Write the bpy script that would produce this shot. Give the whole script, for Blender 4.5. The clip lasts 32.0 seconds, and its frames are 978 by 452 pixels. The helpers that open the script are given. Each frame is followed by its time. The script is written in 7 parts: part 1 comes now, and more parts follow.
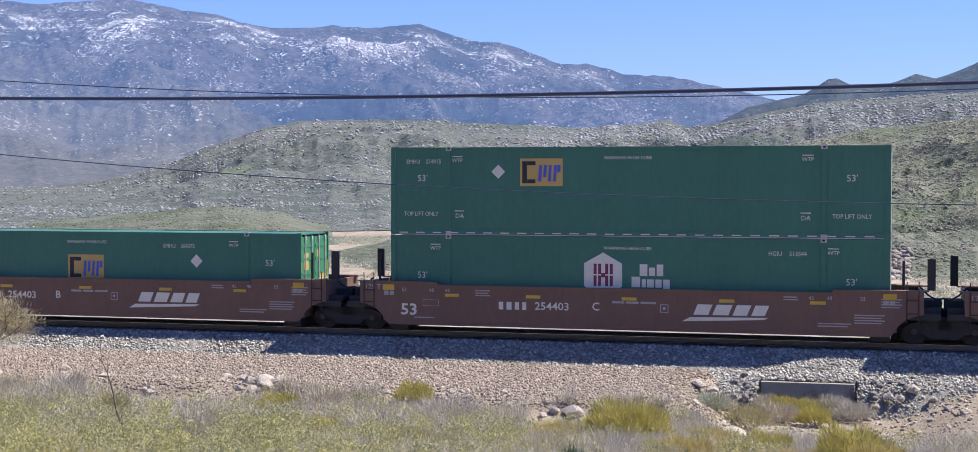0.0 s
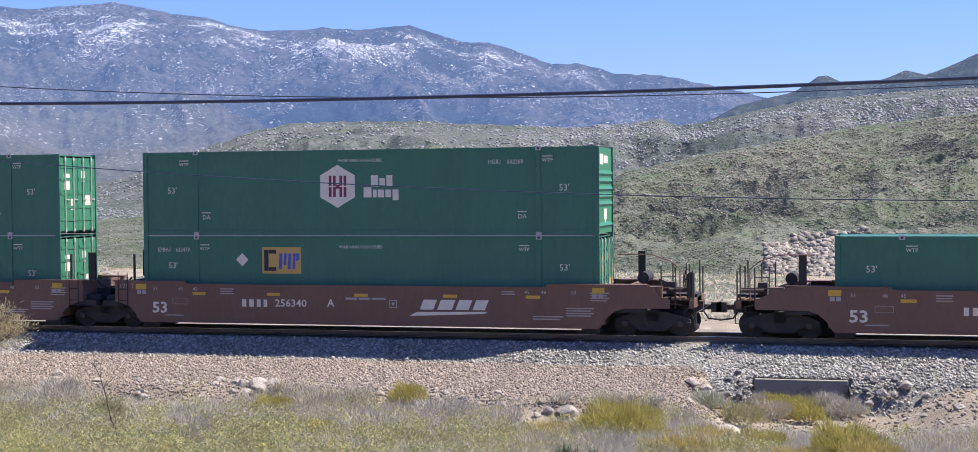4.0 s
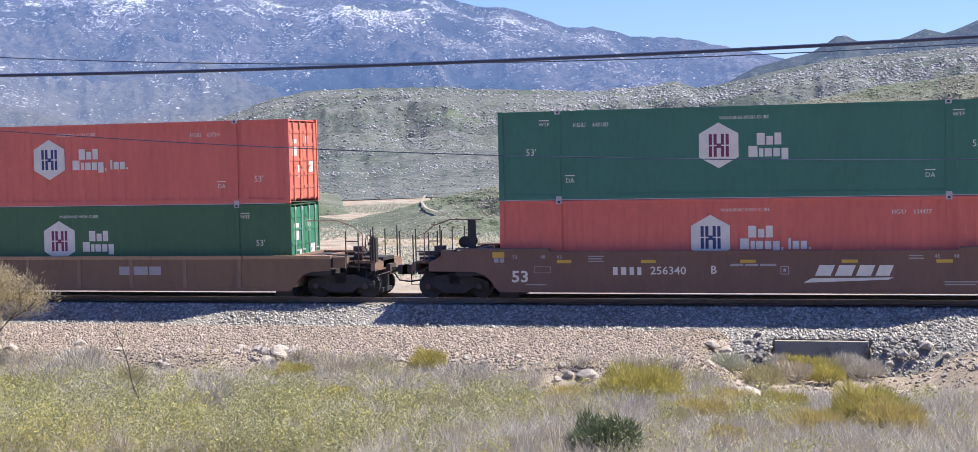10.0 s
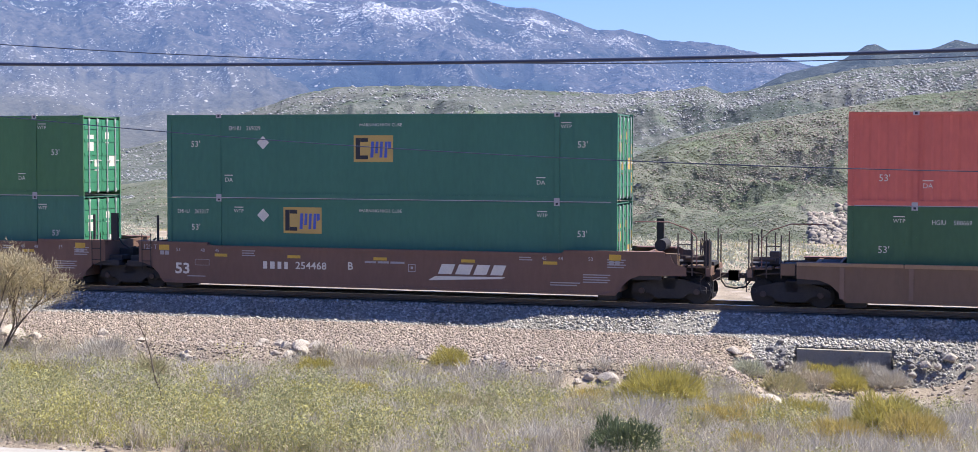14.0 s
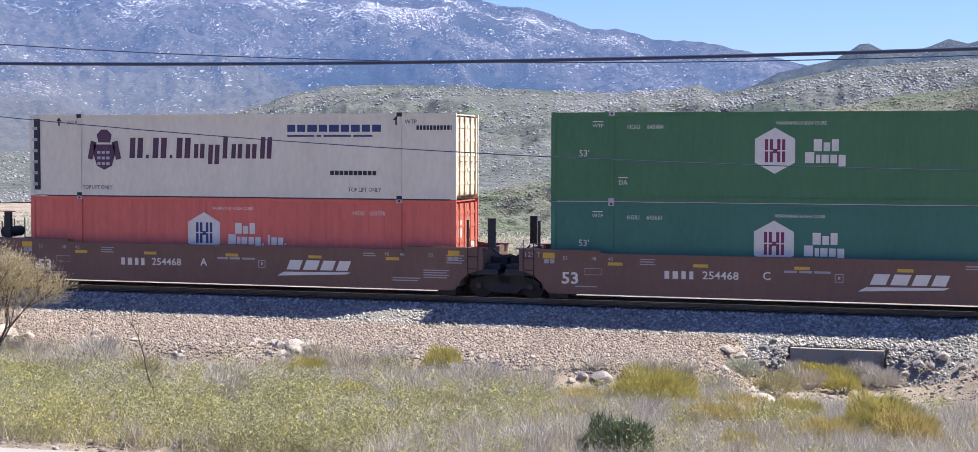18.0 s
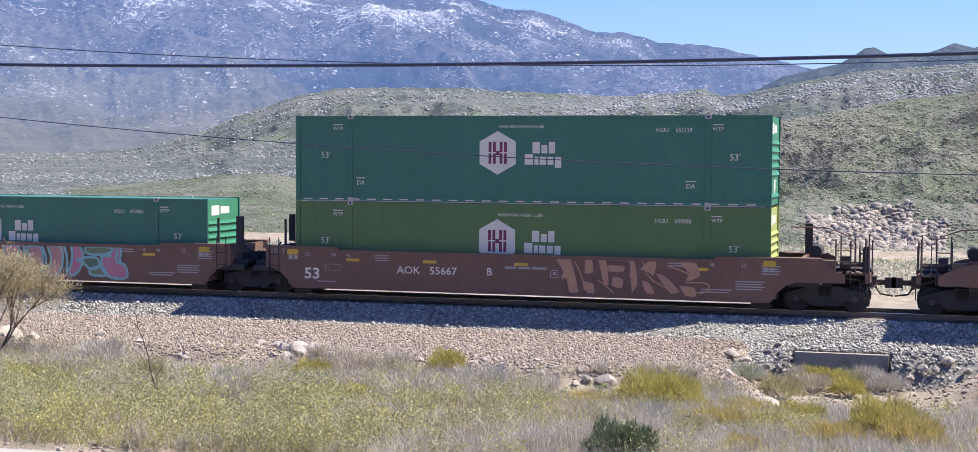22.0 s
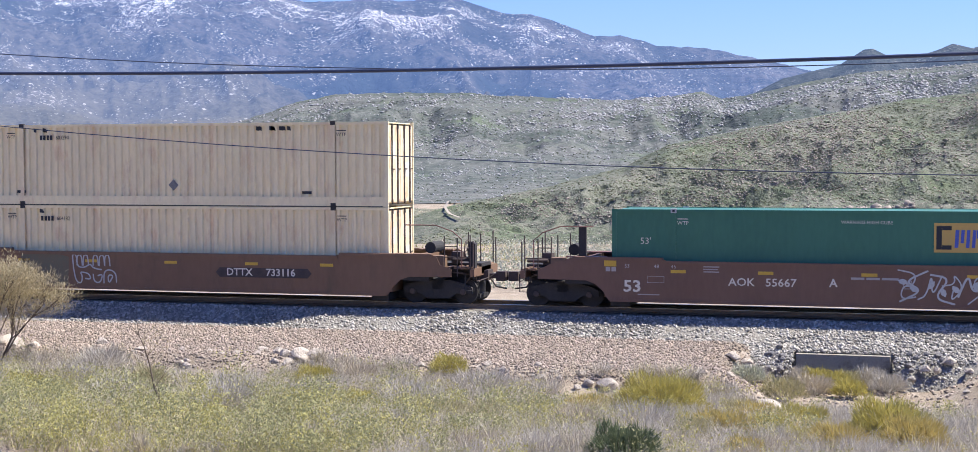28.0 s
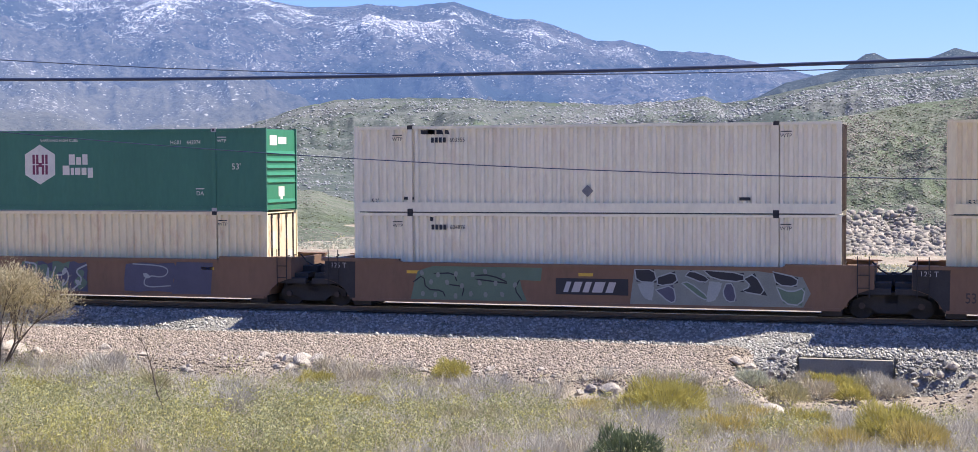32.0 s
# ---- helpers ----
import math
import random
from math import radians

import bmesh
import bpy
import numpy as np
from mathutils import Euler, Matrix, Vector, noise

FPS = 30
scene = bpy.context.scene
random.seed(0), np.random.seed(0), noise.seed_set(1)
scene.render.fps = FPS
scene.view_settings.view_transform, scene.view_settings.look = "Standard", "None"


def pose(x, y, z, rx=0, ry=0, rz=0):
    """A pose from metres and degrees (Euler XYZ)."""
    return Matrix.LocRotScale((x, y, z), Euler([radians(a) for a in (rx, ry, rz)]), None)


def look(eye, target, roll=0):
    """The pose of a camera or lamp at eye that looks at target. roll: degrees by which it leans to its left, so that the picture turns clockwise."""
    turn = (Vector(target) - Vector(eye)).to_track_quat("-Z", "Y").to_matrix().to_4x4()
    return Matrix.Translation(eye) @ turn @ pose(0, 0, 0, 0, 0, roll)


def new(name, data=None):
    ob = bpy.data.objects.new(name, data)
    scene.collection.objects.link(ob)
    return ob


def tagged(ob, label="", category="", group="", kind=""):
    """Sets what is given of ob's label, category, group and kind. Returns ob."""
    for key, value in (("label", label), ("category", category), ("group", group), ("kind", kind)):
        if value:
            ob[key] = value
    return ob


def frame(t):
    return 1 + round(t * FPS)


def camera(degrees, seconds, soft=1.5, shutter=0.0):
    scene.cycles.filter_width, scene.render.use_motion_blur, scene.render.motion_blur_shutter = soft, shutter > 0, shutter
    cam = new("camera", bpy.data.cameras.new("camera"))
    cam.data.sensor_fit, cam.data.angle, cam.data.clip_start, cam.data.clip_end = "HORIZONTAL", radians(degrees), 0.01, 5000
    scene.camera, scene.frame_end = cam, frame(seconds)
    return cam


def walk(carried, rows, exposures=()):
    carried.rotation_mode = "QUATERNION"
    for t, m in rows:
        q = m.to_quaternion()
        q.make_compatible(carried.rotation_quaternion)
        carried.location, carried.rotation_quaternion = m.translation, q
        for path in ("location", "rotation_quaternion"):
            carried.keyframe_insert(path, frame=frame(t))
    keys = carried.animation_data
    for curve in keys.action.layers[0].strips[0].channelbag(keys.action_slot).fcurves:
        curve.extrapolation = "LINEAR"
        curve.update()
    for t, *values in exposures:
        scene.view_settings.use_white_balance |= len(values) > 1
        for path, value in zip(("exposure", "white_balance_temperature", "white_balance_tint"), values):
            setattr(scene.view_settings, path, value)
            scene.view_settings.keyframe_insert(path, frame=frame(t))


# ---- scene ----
EYE = 4.87          # eye height over the rail heads, which lie at z = 0
TRACK = 49.3        # the track's centre line runs along x at this y
# seconds, yaw, pitch, roll in degrees of the hand-held camera
AIM = (
    (0.0, 15.126, -1.515, 0.092), (0.5, 15.151, -1.594, 0.144), (1.0, 15.445, -1.614, -0.017), (1.5, 15.594, -1.502, 0.165),
    (2.0, 15.53, -1.358, 0.353), (2.5, 15.329, -1.257, -0.097), (4.5, 14.735, -1.605, -0.493), (5.0, 14.646, -1.664, -0.508),
    (5.5, 14.784, -1.731, -0.483), (6.0, 14.871, -1.77, -0.78), (6.5, 14.851, -1.741, -1.061), (7.0, 15.128, -1.792, -1.199),
    (7.5, 15.51, -2.22, -1.034), (8.0, 15.612, -2.439, -1.027), (8.5, 15.628, -2.58, -0.852), (9.0, 15.609, -2.73, -0.911),
    (9.5, 15.6, -2.786, -1.346), (10.0, 15.542, -2.803, -1.243), (10.5, 15.574, -2.766, -0.463), (11.0, 15.581, -2.655, -0.184),
    (11.5, 15.737, -2.45, -0.285), (12.0, 15.864, -2.404, -0.311), (12.5, 16.362, -2.482, 0.059), (13.0, 16.552, -2.632, 0.381),
    (13.5, 16.568, -2.728, 0.384), (14.0, 16.464, -2.791, 0.172), (14.5, 16.436, -2.824, 0.114), (16.5, 16.329, -2.822, -0.012),
    (17.0, 16.283, -2.869, -0.128), (17.5, 16.25, -2.835, 0.086), (18.0, 16.219, -2.816, 0.144), (18.5, 16.189, -2.611, 0.039),
    (19.0, 16.207, -2.54, -0.098), (19.5, 16.288, -2.548, -0.189), (20.0, 16.361, -2.543, 0.177), (20.5, 16.395, -2.568, 0.149),
    (21.0, 16.417, -2.585, -0.071), (21.5, 16.352, -2.661, -0.196), (22.0, 16.395, -2.715, 0.338), (22.5, 16.522, -2.783, 0.317),
    (23.0, 16.557, -2.883, 0.117), (23.5, 16.609, -2.949, 0.024), (24.0, 16.691, -2.982, 0.247), (24.5, 16.608, -2.974, 0.143),
    (26.5, 16.36, -2.775, -0.079), (27.0, 16.36, -2.69, 0.114), (27.5, 16.381, -2.609, 0.008), (28.0, 16.404, -2.542, -0.162),
    (28.5, 16.464, -2.494, -0.056), (29.0, 16.485, -2.474, 0.297), (29.5, 16.495, -2.391, 0.052), (30.0, 16.445, -2.374, -0.18),
    (30.5, 16.427, -2.408, -0.212), (31.0, 16.451, -2.396, 0.031), (31.5, 16.499, -2.396, 0.095), (32.0, 16.494, -2.351, -0.266),
)
RUN = (
    (0.0, -0.0), (0.5, 4.3), (1.0, 8.59), (1.5, 12.83), (2.0, 17.08), (2.5, 21.38), (4.5, 38.3), (5.0, 42.49),
    (5.5, 46.76), (6.0, 51.04), (6.5, 55.26), (7.0, 59.48), (7.5, 63.65), (8.0, 67.92), (8.5, 72.17), (9.0, 76.39),
    (9.5, 80.9), (10.0, 85.07), (10.5, 89.35), (11.0, 93.64), (11.5, 97.82), (12.0, 102.05), (12.5, 106.22), (13.0, 110.44),
    (13.5, 114.7), (14.0, 118.97), (14.5, 123.14), (16.5, 139.93), (17.5, 148.39), (18.0, 152.64), (18.5, 156.89), (19.0, 161.07),
    (19.5, 165.24), (20.0, 169.38), (20.5, 173.61), (21.0, 178.11), (21.5, 182.28), (22.0, 186.45), (22.5, 190.57), (23.0, 194.78),
    (23.5, 198.97), (24.0, 203.11), (24.5, 207.27), (26.5, 223.83), (27.0, 227.99), (27.5, 232.14), (28.0, 236.41), (28.5, 240.64),
    (29.0, 244.88), (29.5, 249.08), (30.0, 253.32), (30.5, 257.61), (31.0, 261.92), (31.5, 266.21), (32.0, 270.52),
)


def aim(yaw, pitch, roll):
    y, p = radians(yaw), radians(pitch)
    eye = Vector((0, 0, EYE))
    return look(eye, eye + 10 * Vector((-math.sin(y) * math.cos(p), math.cos(y) * math.cos(p), math.sin(p))), roll)


EXPOSURE = 1.16
cam = camera(35.81, 32.0, 0.7)
walk(cam, [(t, aim(a, b, c)) for t, a, b, c in AIM], [(0, EXPOSURE), (5, EXPOSURE + 0.04), (6, EXPOSURE + 0.18), (8.5, EXPOSURE + 0.2), (32, EXPOSURE + 0.2)])

# ---- world and sun ----
SUN_UP, SUN_TURN = 57.5, 70.0   # degrees up; degrees from +y towards +x
world = bpy.data.worlds.new("sky")
scene.world = world
world.use_nodes = True
wn = world.node_tree
sky = wn.nodes.new("ShaderNodeTexSky")
sky.sky_type, sky.sun_disc = "NISHITA", False
sky.sun_elevation, sky.sun_rotation = radians(SUN_UP), radians(SUN_TURN)
sky.altitude, sky.air_density, sky.dust_density, sky.ozone_density = 400, 1.3, 0.0, 4.0
wn.nodes["Background"].inputs["Strength"].default_value = 0.11
tint = wn.nodes.new("ShaderNodeMix")
tint.data_type, tint.blend_type = "RGBA", "MULTIPLY"
tint.inputs["Factor"].default_value = 1.0
tint.inputs[7].default_value = (0.315, 0.39, 0.74, 1)
wn.links.new(sky.outputs[0], tint.inputs[6])
wn.links.new(tint.outputs[2], wn.nodes["Background"].inputs["Color"])
sun = new("sun", bpy.data.lights.new("sun", "SUN"))
sun.data.energy, sun.data.angle, sun.data.color = 4.05, radians(0.53), (1.0, 0.965, 0.9)
sun.matrix_basis = look((math.sin(radians(SUN_TURN)) * math.cos(radians(SUN_UP)) * 90, math.cos(radians(SUN_TURN)) * math.cos(radians(SUN_UP)) * 90,
                         math.sin(radians(SUN_UP)) * 90), (0, 0, 0))


# ---- materials ----
def material(name, a, b=None, rough=0.6, metal=0.0, scale=1.5, fine=25.0, bump=0.0, bump_scale=60.0, glow=None, island=None, c=None, stretch=(1, 1, 1), spec=0.4, leaf=0.0, hard=0.3):
    """Two-scale mottled surface: colour a to b by coarse and fine noise, then towards c in blotches; island varies it piece by piece."""
    m = bpy.data.materials.new(name)
    m.use_nodes = True
    nt = m.node_tree
    n, link = nt.nodes, nt.links.new
    bsdf = n["Principled BSDF"]
    b = b or tuple(v * 0.72 for v in a)
    co = n.new("ShaderNodeTexCoord")
    mp = n.new("ShaderNodeMapping")
    mp.inputs["Scale"].default_value = stretch
    link(co.outputs["Object"], mp.inputs["Vector"])

    def noise_at(s, detail=4.0, rough_=0.6):
        t = n.new("ShaderNodeTexNoise")
        t.inputs["Scale"].default_value, t.inputs["Detail"].default_value, t.inputs["Roughness"].default_value = s, detail, rough_
        link(mp.outputs[0], t.inputs["Vector"])
        return t.outputs["Fac"]

    def ramp(fac, lo, hi):
        r = n.new("ShaderNodeMapRange")
        r.inputs["From Min"].default_value, r.inputs["From Max"].default_value = lo, hi
        link(fac, r.inputs["Value"])
        return r.outputs[0]

    def mix(fac, one, two):
        x = n.new("ShaderNodeMix")
        x.data_type = "RGBA"
        if isinstance(fac, float):
            x.inputs["Factor"].default_value = fac
        else:
            link(fac, x.inputs["Factor"])
        for sock, v in ((x.inputs[6], one), (x.inputs[7], two)):
            if isinstance(v, tuple):
                sock.default_value = (*v, 1)
            else:
                link(v, sock)
        return x.outputs[2]

    coarse, small = noise_at(scale), noise_at(fine, 3.0)
    add = n.new("ShaderNodeMath")
    add.operation = "ADD"
    link(coarse, add.inputs[0])
    link(small, add.inputs[1])
    col = mix(ramp(add.outputs[0], 1.0 - hard, 1.0 + hard), a, b)
    if c:
        col = mix(ramp(noise_at(scale * 2.3, 6.0, 0.7), 0.54, 0.68), col, c)
    if island:
        g = n.new("ShaderNodeNewGeometry")
        col = mix(ramp(g.outputs["Random Per Island"], 0.0, 1.0), col, mix(0.85, col, island))
    link(col, bsdf.inputs["Base Color"])
    bsdf.inputs["Roughness"].default_value, bsdf.inputs["Metallic"].default_value = rough, metal
    bsdf.inputs["Specular IOR Level"].default_value = spec
    if bump:
        bp = n.new("ShaderNodeBump")
        bp.inputs["Strength"].default_value, bp.inputs["Distance"].default_value = 1.0, bump
        link(noise_at(bump_scale, 5.0, 0.7), bp.inputs["Height"])
        link(bp.outputs[0], bsdf.inputs["Normal"])
    if leaf:  # thin leaves let light through
        tr = n.new("ShaderNodeBsdfTranslucent")
        link(col, tr.inputs["Color"])
        both = n.new("ShaderNodeMixShader")
        both.inputs[0].default_value = leaf
        link(bsdf.outputs[0], both.inputs[1])
        link(tr.outputs[0], both.inputs[2])
        link(both.outputs[0], n["Material Output"].inputs["Surface"])
    if glow:
        bsdf.inputs["Emission Color"].default_value, bsdf.inputs["Emission Strength"].default_value = (*glow, 1), 1.0
    return m


def paint(name, a, dirt=None, rough=0.5):
    return material(name, a, tuple(v * 0.85 for v in a), rough, scale=0.6, fine=7.0, c=dirt, stretch=(1, 1, 0.35), bump=0.002, bump_scale=9.0, spec=0.22)


P_GREEN = paint("dark_green_paint", (0.057, 0.17, 0.112), rough=0.45)
P_GREEN2 = paint("mid_green_paint", (0.07, 0.175, 0.075), rough=0.45)
P_OLIVE = paint("faded_light_green_paint", (0.11, 0.18, 0.068), rough=0.5)
P_LIME = paint("yellow_green_paint", (0.36, 0.39, 0.11))
P_RED = paint("faded_red_paint", (0.65, 0.155, 0.11), (0.55, 0.13, 0.095), 0.5)
P_CREAM = paint("cream_paint", (0.85, 0.71, 0.44), (0.68, 0.5, 0.31), 0.55)
P_GREYW = paint("grey_white_paint", (0.84, 0.75, 0.55), (0.7, 0.6, 0.44), 0.5)
P_WHITE = paint("white_paint", (0.74, 0.66, 0.48), (0.62, 0.54, 0.40), 0.45)
P_BROWN = paint("mineral_brown_paint", (0.18, 0.105, 0.074), (0.145, 0.09, 0.065), 0.6)
P_DIRTY = paint("dirty_brown_paint", (0.205, 0.128, 0.08), (0.15, 0.1, 0.064), 0.7)
P_OCHRE = paint("weathered_ochre_brown_paint", (0.2, 0.118, 0.074), (0.145, 0.095, 0.06), 0.65)
P_TAN = paint("faded_tan_paint", (0.36, 0.23, 0.13), (0.27, 0.155, 0.085), 0.7)
DARK = material("grimy_dark_steel", (0.05, 0.046, 0.044), rough=0.8, scale=3, spec=0.2)
RUST = material("rusty_dark_steel", (0.095, 0.07, 0.06), (0.06, 0.05, 0.046), rough=0.8, scale=4, spec=0.2)
RAILSIDE = material("dusty_rusted_rail_steel", (0.22, 0.165, 0.12), (0.14, 0.1, 0.075), rough=0.85, scale=5, fine=30, spec=0.15)
GREENISH = material("faded_grey_green_repaint", (0.125, 0.12, 0.08), (0.15, 0.115, 0.072), rough=0.7, scale=1.5, fine=12)
PINK = material("faded_red_deck", (0.21, 0.105, 0.085), (0.14, 0.075, 0.065), 0.8, scale=3)
STEEL = material("worn_bright_steel", (0.6, 0.58, 0.56), rough=0.22, metal=1.0)
LETTER = material("white_lettering_paint", (0.72, 0.66, 0.54), (0.56, 0.51, 0.42), rough=0.6)
LETTER_DIM = material("dusty_white_lettering", (0.45, 0.42, 0.4), (0.36, 0.33, 0.31), rough=0.7)
STENCIL = material("faint_stencil_paint", (0.40, 0.36, 0.34), (0.3, 0.27, 0.25), rough=0.7)
BLACKP = material("black_marking_paint", (0.025, 0.025, 0.03), rough=0.6)
GOLD = material("gold_yellow_paint", (0.52, 0.34, 0.09), (0.46, 0.3, 0.09), rough=0.6)
YELLOW = material("yellow_reflective_tape", (0.62, 0.38, 0.05), rough=0.5)
BLUE = material("blue_marking_paint", (0.07, 0.11, 0.42), rough=0.5)
NAVY = material("navy_marking_paint", (0.035, 0.05, 0.14), rough=0.5)
MAROON = material("maroon_marking_paint", (0.20, 0.03, 0.07), rough=0.5)
PURPLE = material("dark_purple_marking_paint", (0.095, 0.035, 0.06), rough=0.5)
CYAN = material("cyan_spray_paint", (0.24, 0.45, 0.42), (0.19, 0.36, 0.34), rough=0.6)
ROSE = material("rose_spray_paint", (0.5, 0.2, 0.25), (0.4, 0.16, 0.2), rough=0.6)
ORANGE = material("orange_spray_paint", (0.5, 0.28, 0.15), (0.36, 0.2, 0.12), rough=0.6)
TEAL = material("grey_green_spray_paint", (0.12, 0.175, 0.115), (0.085, 0.13, 0.09), rough=0.6)
SPRAYW = material("pale_spray_paint", (0.5, 0.5, 0.48), (0.36, 0.36, 0.35), rough=0.6)
SPRAYB = material("slate_blue_spray_paint", (0.085, 0.085, 0.125), (0.06, 0.06, 0.09), rough=0.6)
SPRAYP = material("dull_pale_spray_paint", (0.34, 0.36, 0.34), (0.25, 0.27, 0.26), rough=0.6)
OLIVE = material("olive_spray_paint", (0.2, 0.22, 0.11), (0.15, 0.17, 0.09), rough=0.6)
SALMON = material("salmon_spray_paint", (0.48, 0.24, 0.2), (0.38, 0.2, 0.17), rough=0.6)
SOIL = material("sandy_gravel_soil", (0.37, 0.3, 0.22), (0.19, 0.152, 0.114), 0.9, scale=0.5, fine=16, bump=0.05, bump_scale=16, c=(0.43, 0.365, 0.30), spec=0.15, hard=0.22)
# bed darkened to stand in for shade in the gaps between loose stones
BALLAST = material("grey_crushed_stone", (0.29, 0.265, 0.22), (0.165, 0.15, 0.126), 0.85, scale=6, fine=20, bump=0.05, bump_scale=18, spec=0.2, hard=0.18)
STONE = material("grey_ballast_stones", (0.589, 0.541, 0.461), (0.38, 0.35, 0.299), 0.8, scale=8, fine=40, island=(0.0855, 0.0789, 0.0684), spec=0.2)
PEBBLE = material("tan_pebbles", (0.55, 0.44, 0.347), (0.264, 0.206, 0.162), 0.85, scale=8, fine=40, island=(0.077, 0.0638, 0.0528), spec=0.2)
ROCK = material("pale_granite", (0.5, 0.43, 0.35), (0.34, 0.29, 0.24), 0.85, scale=2.5, fine=22, bump=0.03, bump_scale=12, c=(0.33, 0.28, 0.235), spec=0.2)
ROCKG = material("grey_granite", (0.26, 0.24, 0.225), (0.155, 0.145, 0.14), 0.85, scale=2.5, fine=22, bump=0.03, bump_scale=12, spec=0.2)
CONCRETE = material("weathered_concrete", (0.3, 0.27, 0.22), (0.22, 0.197, 0.16), 0.85, scale=1.2, fine=18, bump=0.01, bump_scale=30, c=(0.165, 0.14, 0.11), spec=0.2)
TIMBER = material("dark_creosoted_timber", (0.2, 0.175, 0.15), (0.12, 0.105, 0.09), 0.9, scale=3, fine=30, spec=0.1)
DRY = material("dry_grass", (0.589, 0.507, 0.376), (0.48, 0.409, 0.305), 0.9, island=(0.283, 0.245, 0.196), spec=0.1, leaf=0.3)
GREYG = material("grey_dead_brush", (0.40, 0.36, 0.30), (0.27, 0.243, 0.205), 0.9, island=(0.56, 0.51, 0.43), spec=0.1, leaf=0.25)
GREENG = material("yellow_green_grass", (0.35, 0.335, 0.12), (0.24, 0.245, 0.085), 0.85, island=(0.50, 0.45, 0.23), spec=0.15, leaf=0.4)
LEAFY = material("yellow_shrub_leaves", (0.56, 0.465, 0.125), (0.40, 0.345, 0.095), 0.8, island=(0.31, 0.275, 0.11), spec=0.15, leaf=0.45)
LEAFG = material("dull_green_shrub_leaves", (0.35, 0.315, 0.16), (0.26, 0.24, 0.125), 0.85, island=(0.46, 0.40, 0.24), spec=0.15, leaf=0.4)
LEAFD = material("dark_green_shrub_leaves", (0.13, 0.15, 0.08), (0.085, 0.105, 0.06), 0.85, island=(0.14, 0.17, 0.09), spec=0.15, leaf=0.3)
LEAFB = material("brownish_fine_leaves", (0.38, 0.30, 0.165), (0.29, 0.23, 0.125), 0.85, island=(0.50, 0.43, 0.27), spec=0.1, leaf=0.4)
WOOD = material("grey_brown_bark", (0.15, 0.115, 0.09), (0.1, 0.08, 0.06), 0.9, scale=6, fine=40, spec=0.1)
WIRE = material("dark_cable_sheath", (0.028, 0.038, 0.075), rough=0.5)
HILL_N = material("green_rocky_hillside", (0.168, 0.166, 0.132), (0.086, 0.1, 0.068), 0.95, scale=0.05, fine=0.9, bump=0.7, bump_scale=0.7, c=(0.12, 0.142, 0.085), spec=0.05, hard=0.15)
# haze over the mid hill is put into this greyer base colour
HILL_M = material("haze_grey_hillside", (0.14, 0.14, 0.13), (0.072, 0.085, 0.076), 0.95, scale=0.009, fine=0.3, bump=2.5, bump_scale=0.08, c=(0.10, 0.123, 0.08), spec=0.05, hard=0.13)
BOULDER = material("sunlit_hill_boulders", (0.41, 0.345, 0.285), (0.285, 0.24, 0.2), 0.9, scale=0.5, fine=4, island=(0.15, 0.14, 0.12), spec=0.1)
SCRUB = material("hill_scrub", (0.135, 0.142, 0.085), (0.10, 0.108, 0.066), 0.95, scale=0.5, fine=4, island=(0.18, 0.178, 0.115), spec=0.05)
BOULDERM = material("pale_mid_hill_boulders", (0.42, 0.405, 0.395), (0.31, 0.3, 0.292), 0.9, scale=0.5, fine=4, island=(0.2, 0.2, 0.19), spec=0.1)
SCRUBM = material("grey_green_hill_scrub", (0.075, 0.09, 0.062), (0.06, 0.075, 0.052), 0.95, scale=0.5, fine=4, island=(0.11, 0.125, 0.09), spec=0.05)
WEED = material("weed_leaves", (0.458, 0.409, 0.142), (0.283, 0.262, 0.0927), 0.85, island=(0.523, 0.474, 0.196), spec=0.15, leaf=0.4)
ROAD = material("pale_dusty_pavement", (0.34, 0.31, 0.27), (0.28, 0.255, 0.225), 0.9, scale=0.8, fine=20, bump=0.004, bump_scale=50, c=(0.38, 0.35, 0.31), spec=0.2)
WEED2 = material("dull_green_weed_leaves", (0.294, 0.286, 0.153), (0.196, 0.198, 0.104), 0.85, island=(0.414, 0.392, 0.196), spec=0.15, leaf=0.35)
BLOOM = material("tiny_pale_blossoms", (0.75, 0.70, 0.5), (0.7, 0.62, 0.35), 0.8, spec=0.1, leaf=0.3)
LEAFO = material("warm_golden_shrub_leaves", (0.57, 0.435, 0.145), (0.44, 0.345, 0.12), 0.8, island=(0.37, 0.31, 0.13), spec=0.15, leaf=0.4)
SAGE = material("grey_green_sage_leaves", (0.37, 0.38, 0.28), (0.27, 0.28, 0.2), 0.85, island=(0.5, 0.49, 0.38), spec=0.1, leaf=0.3)
STRAW = material("pale_straw_stalks", (0.66, 0.57, 0.41), (0.54, 0.46, 0.33), 0.85, island=(0.72, 0.64, 0.47), spec=0.15, leaf=0.25)
TRAIL = material("pale_dirt_trail", (0.33, 0.29, 0.24), (0.27, 0.235, 0.195), 0.95, scale=0.3, fine=3, spec=0.05)
SPRAYG = material("grey_spray_paint", (0.22, 0.235, 0.205), (0.16, 0.17, 0.15), rough=0.6)
P_DEEP = paint("deep_green_paint", (0.064, 0.14, 0.066), rough=0.45)
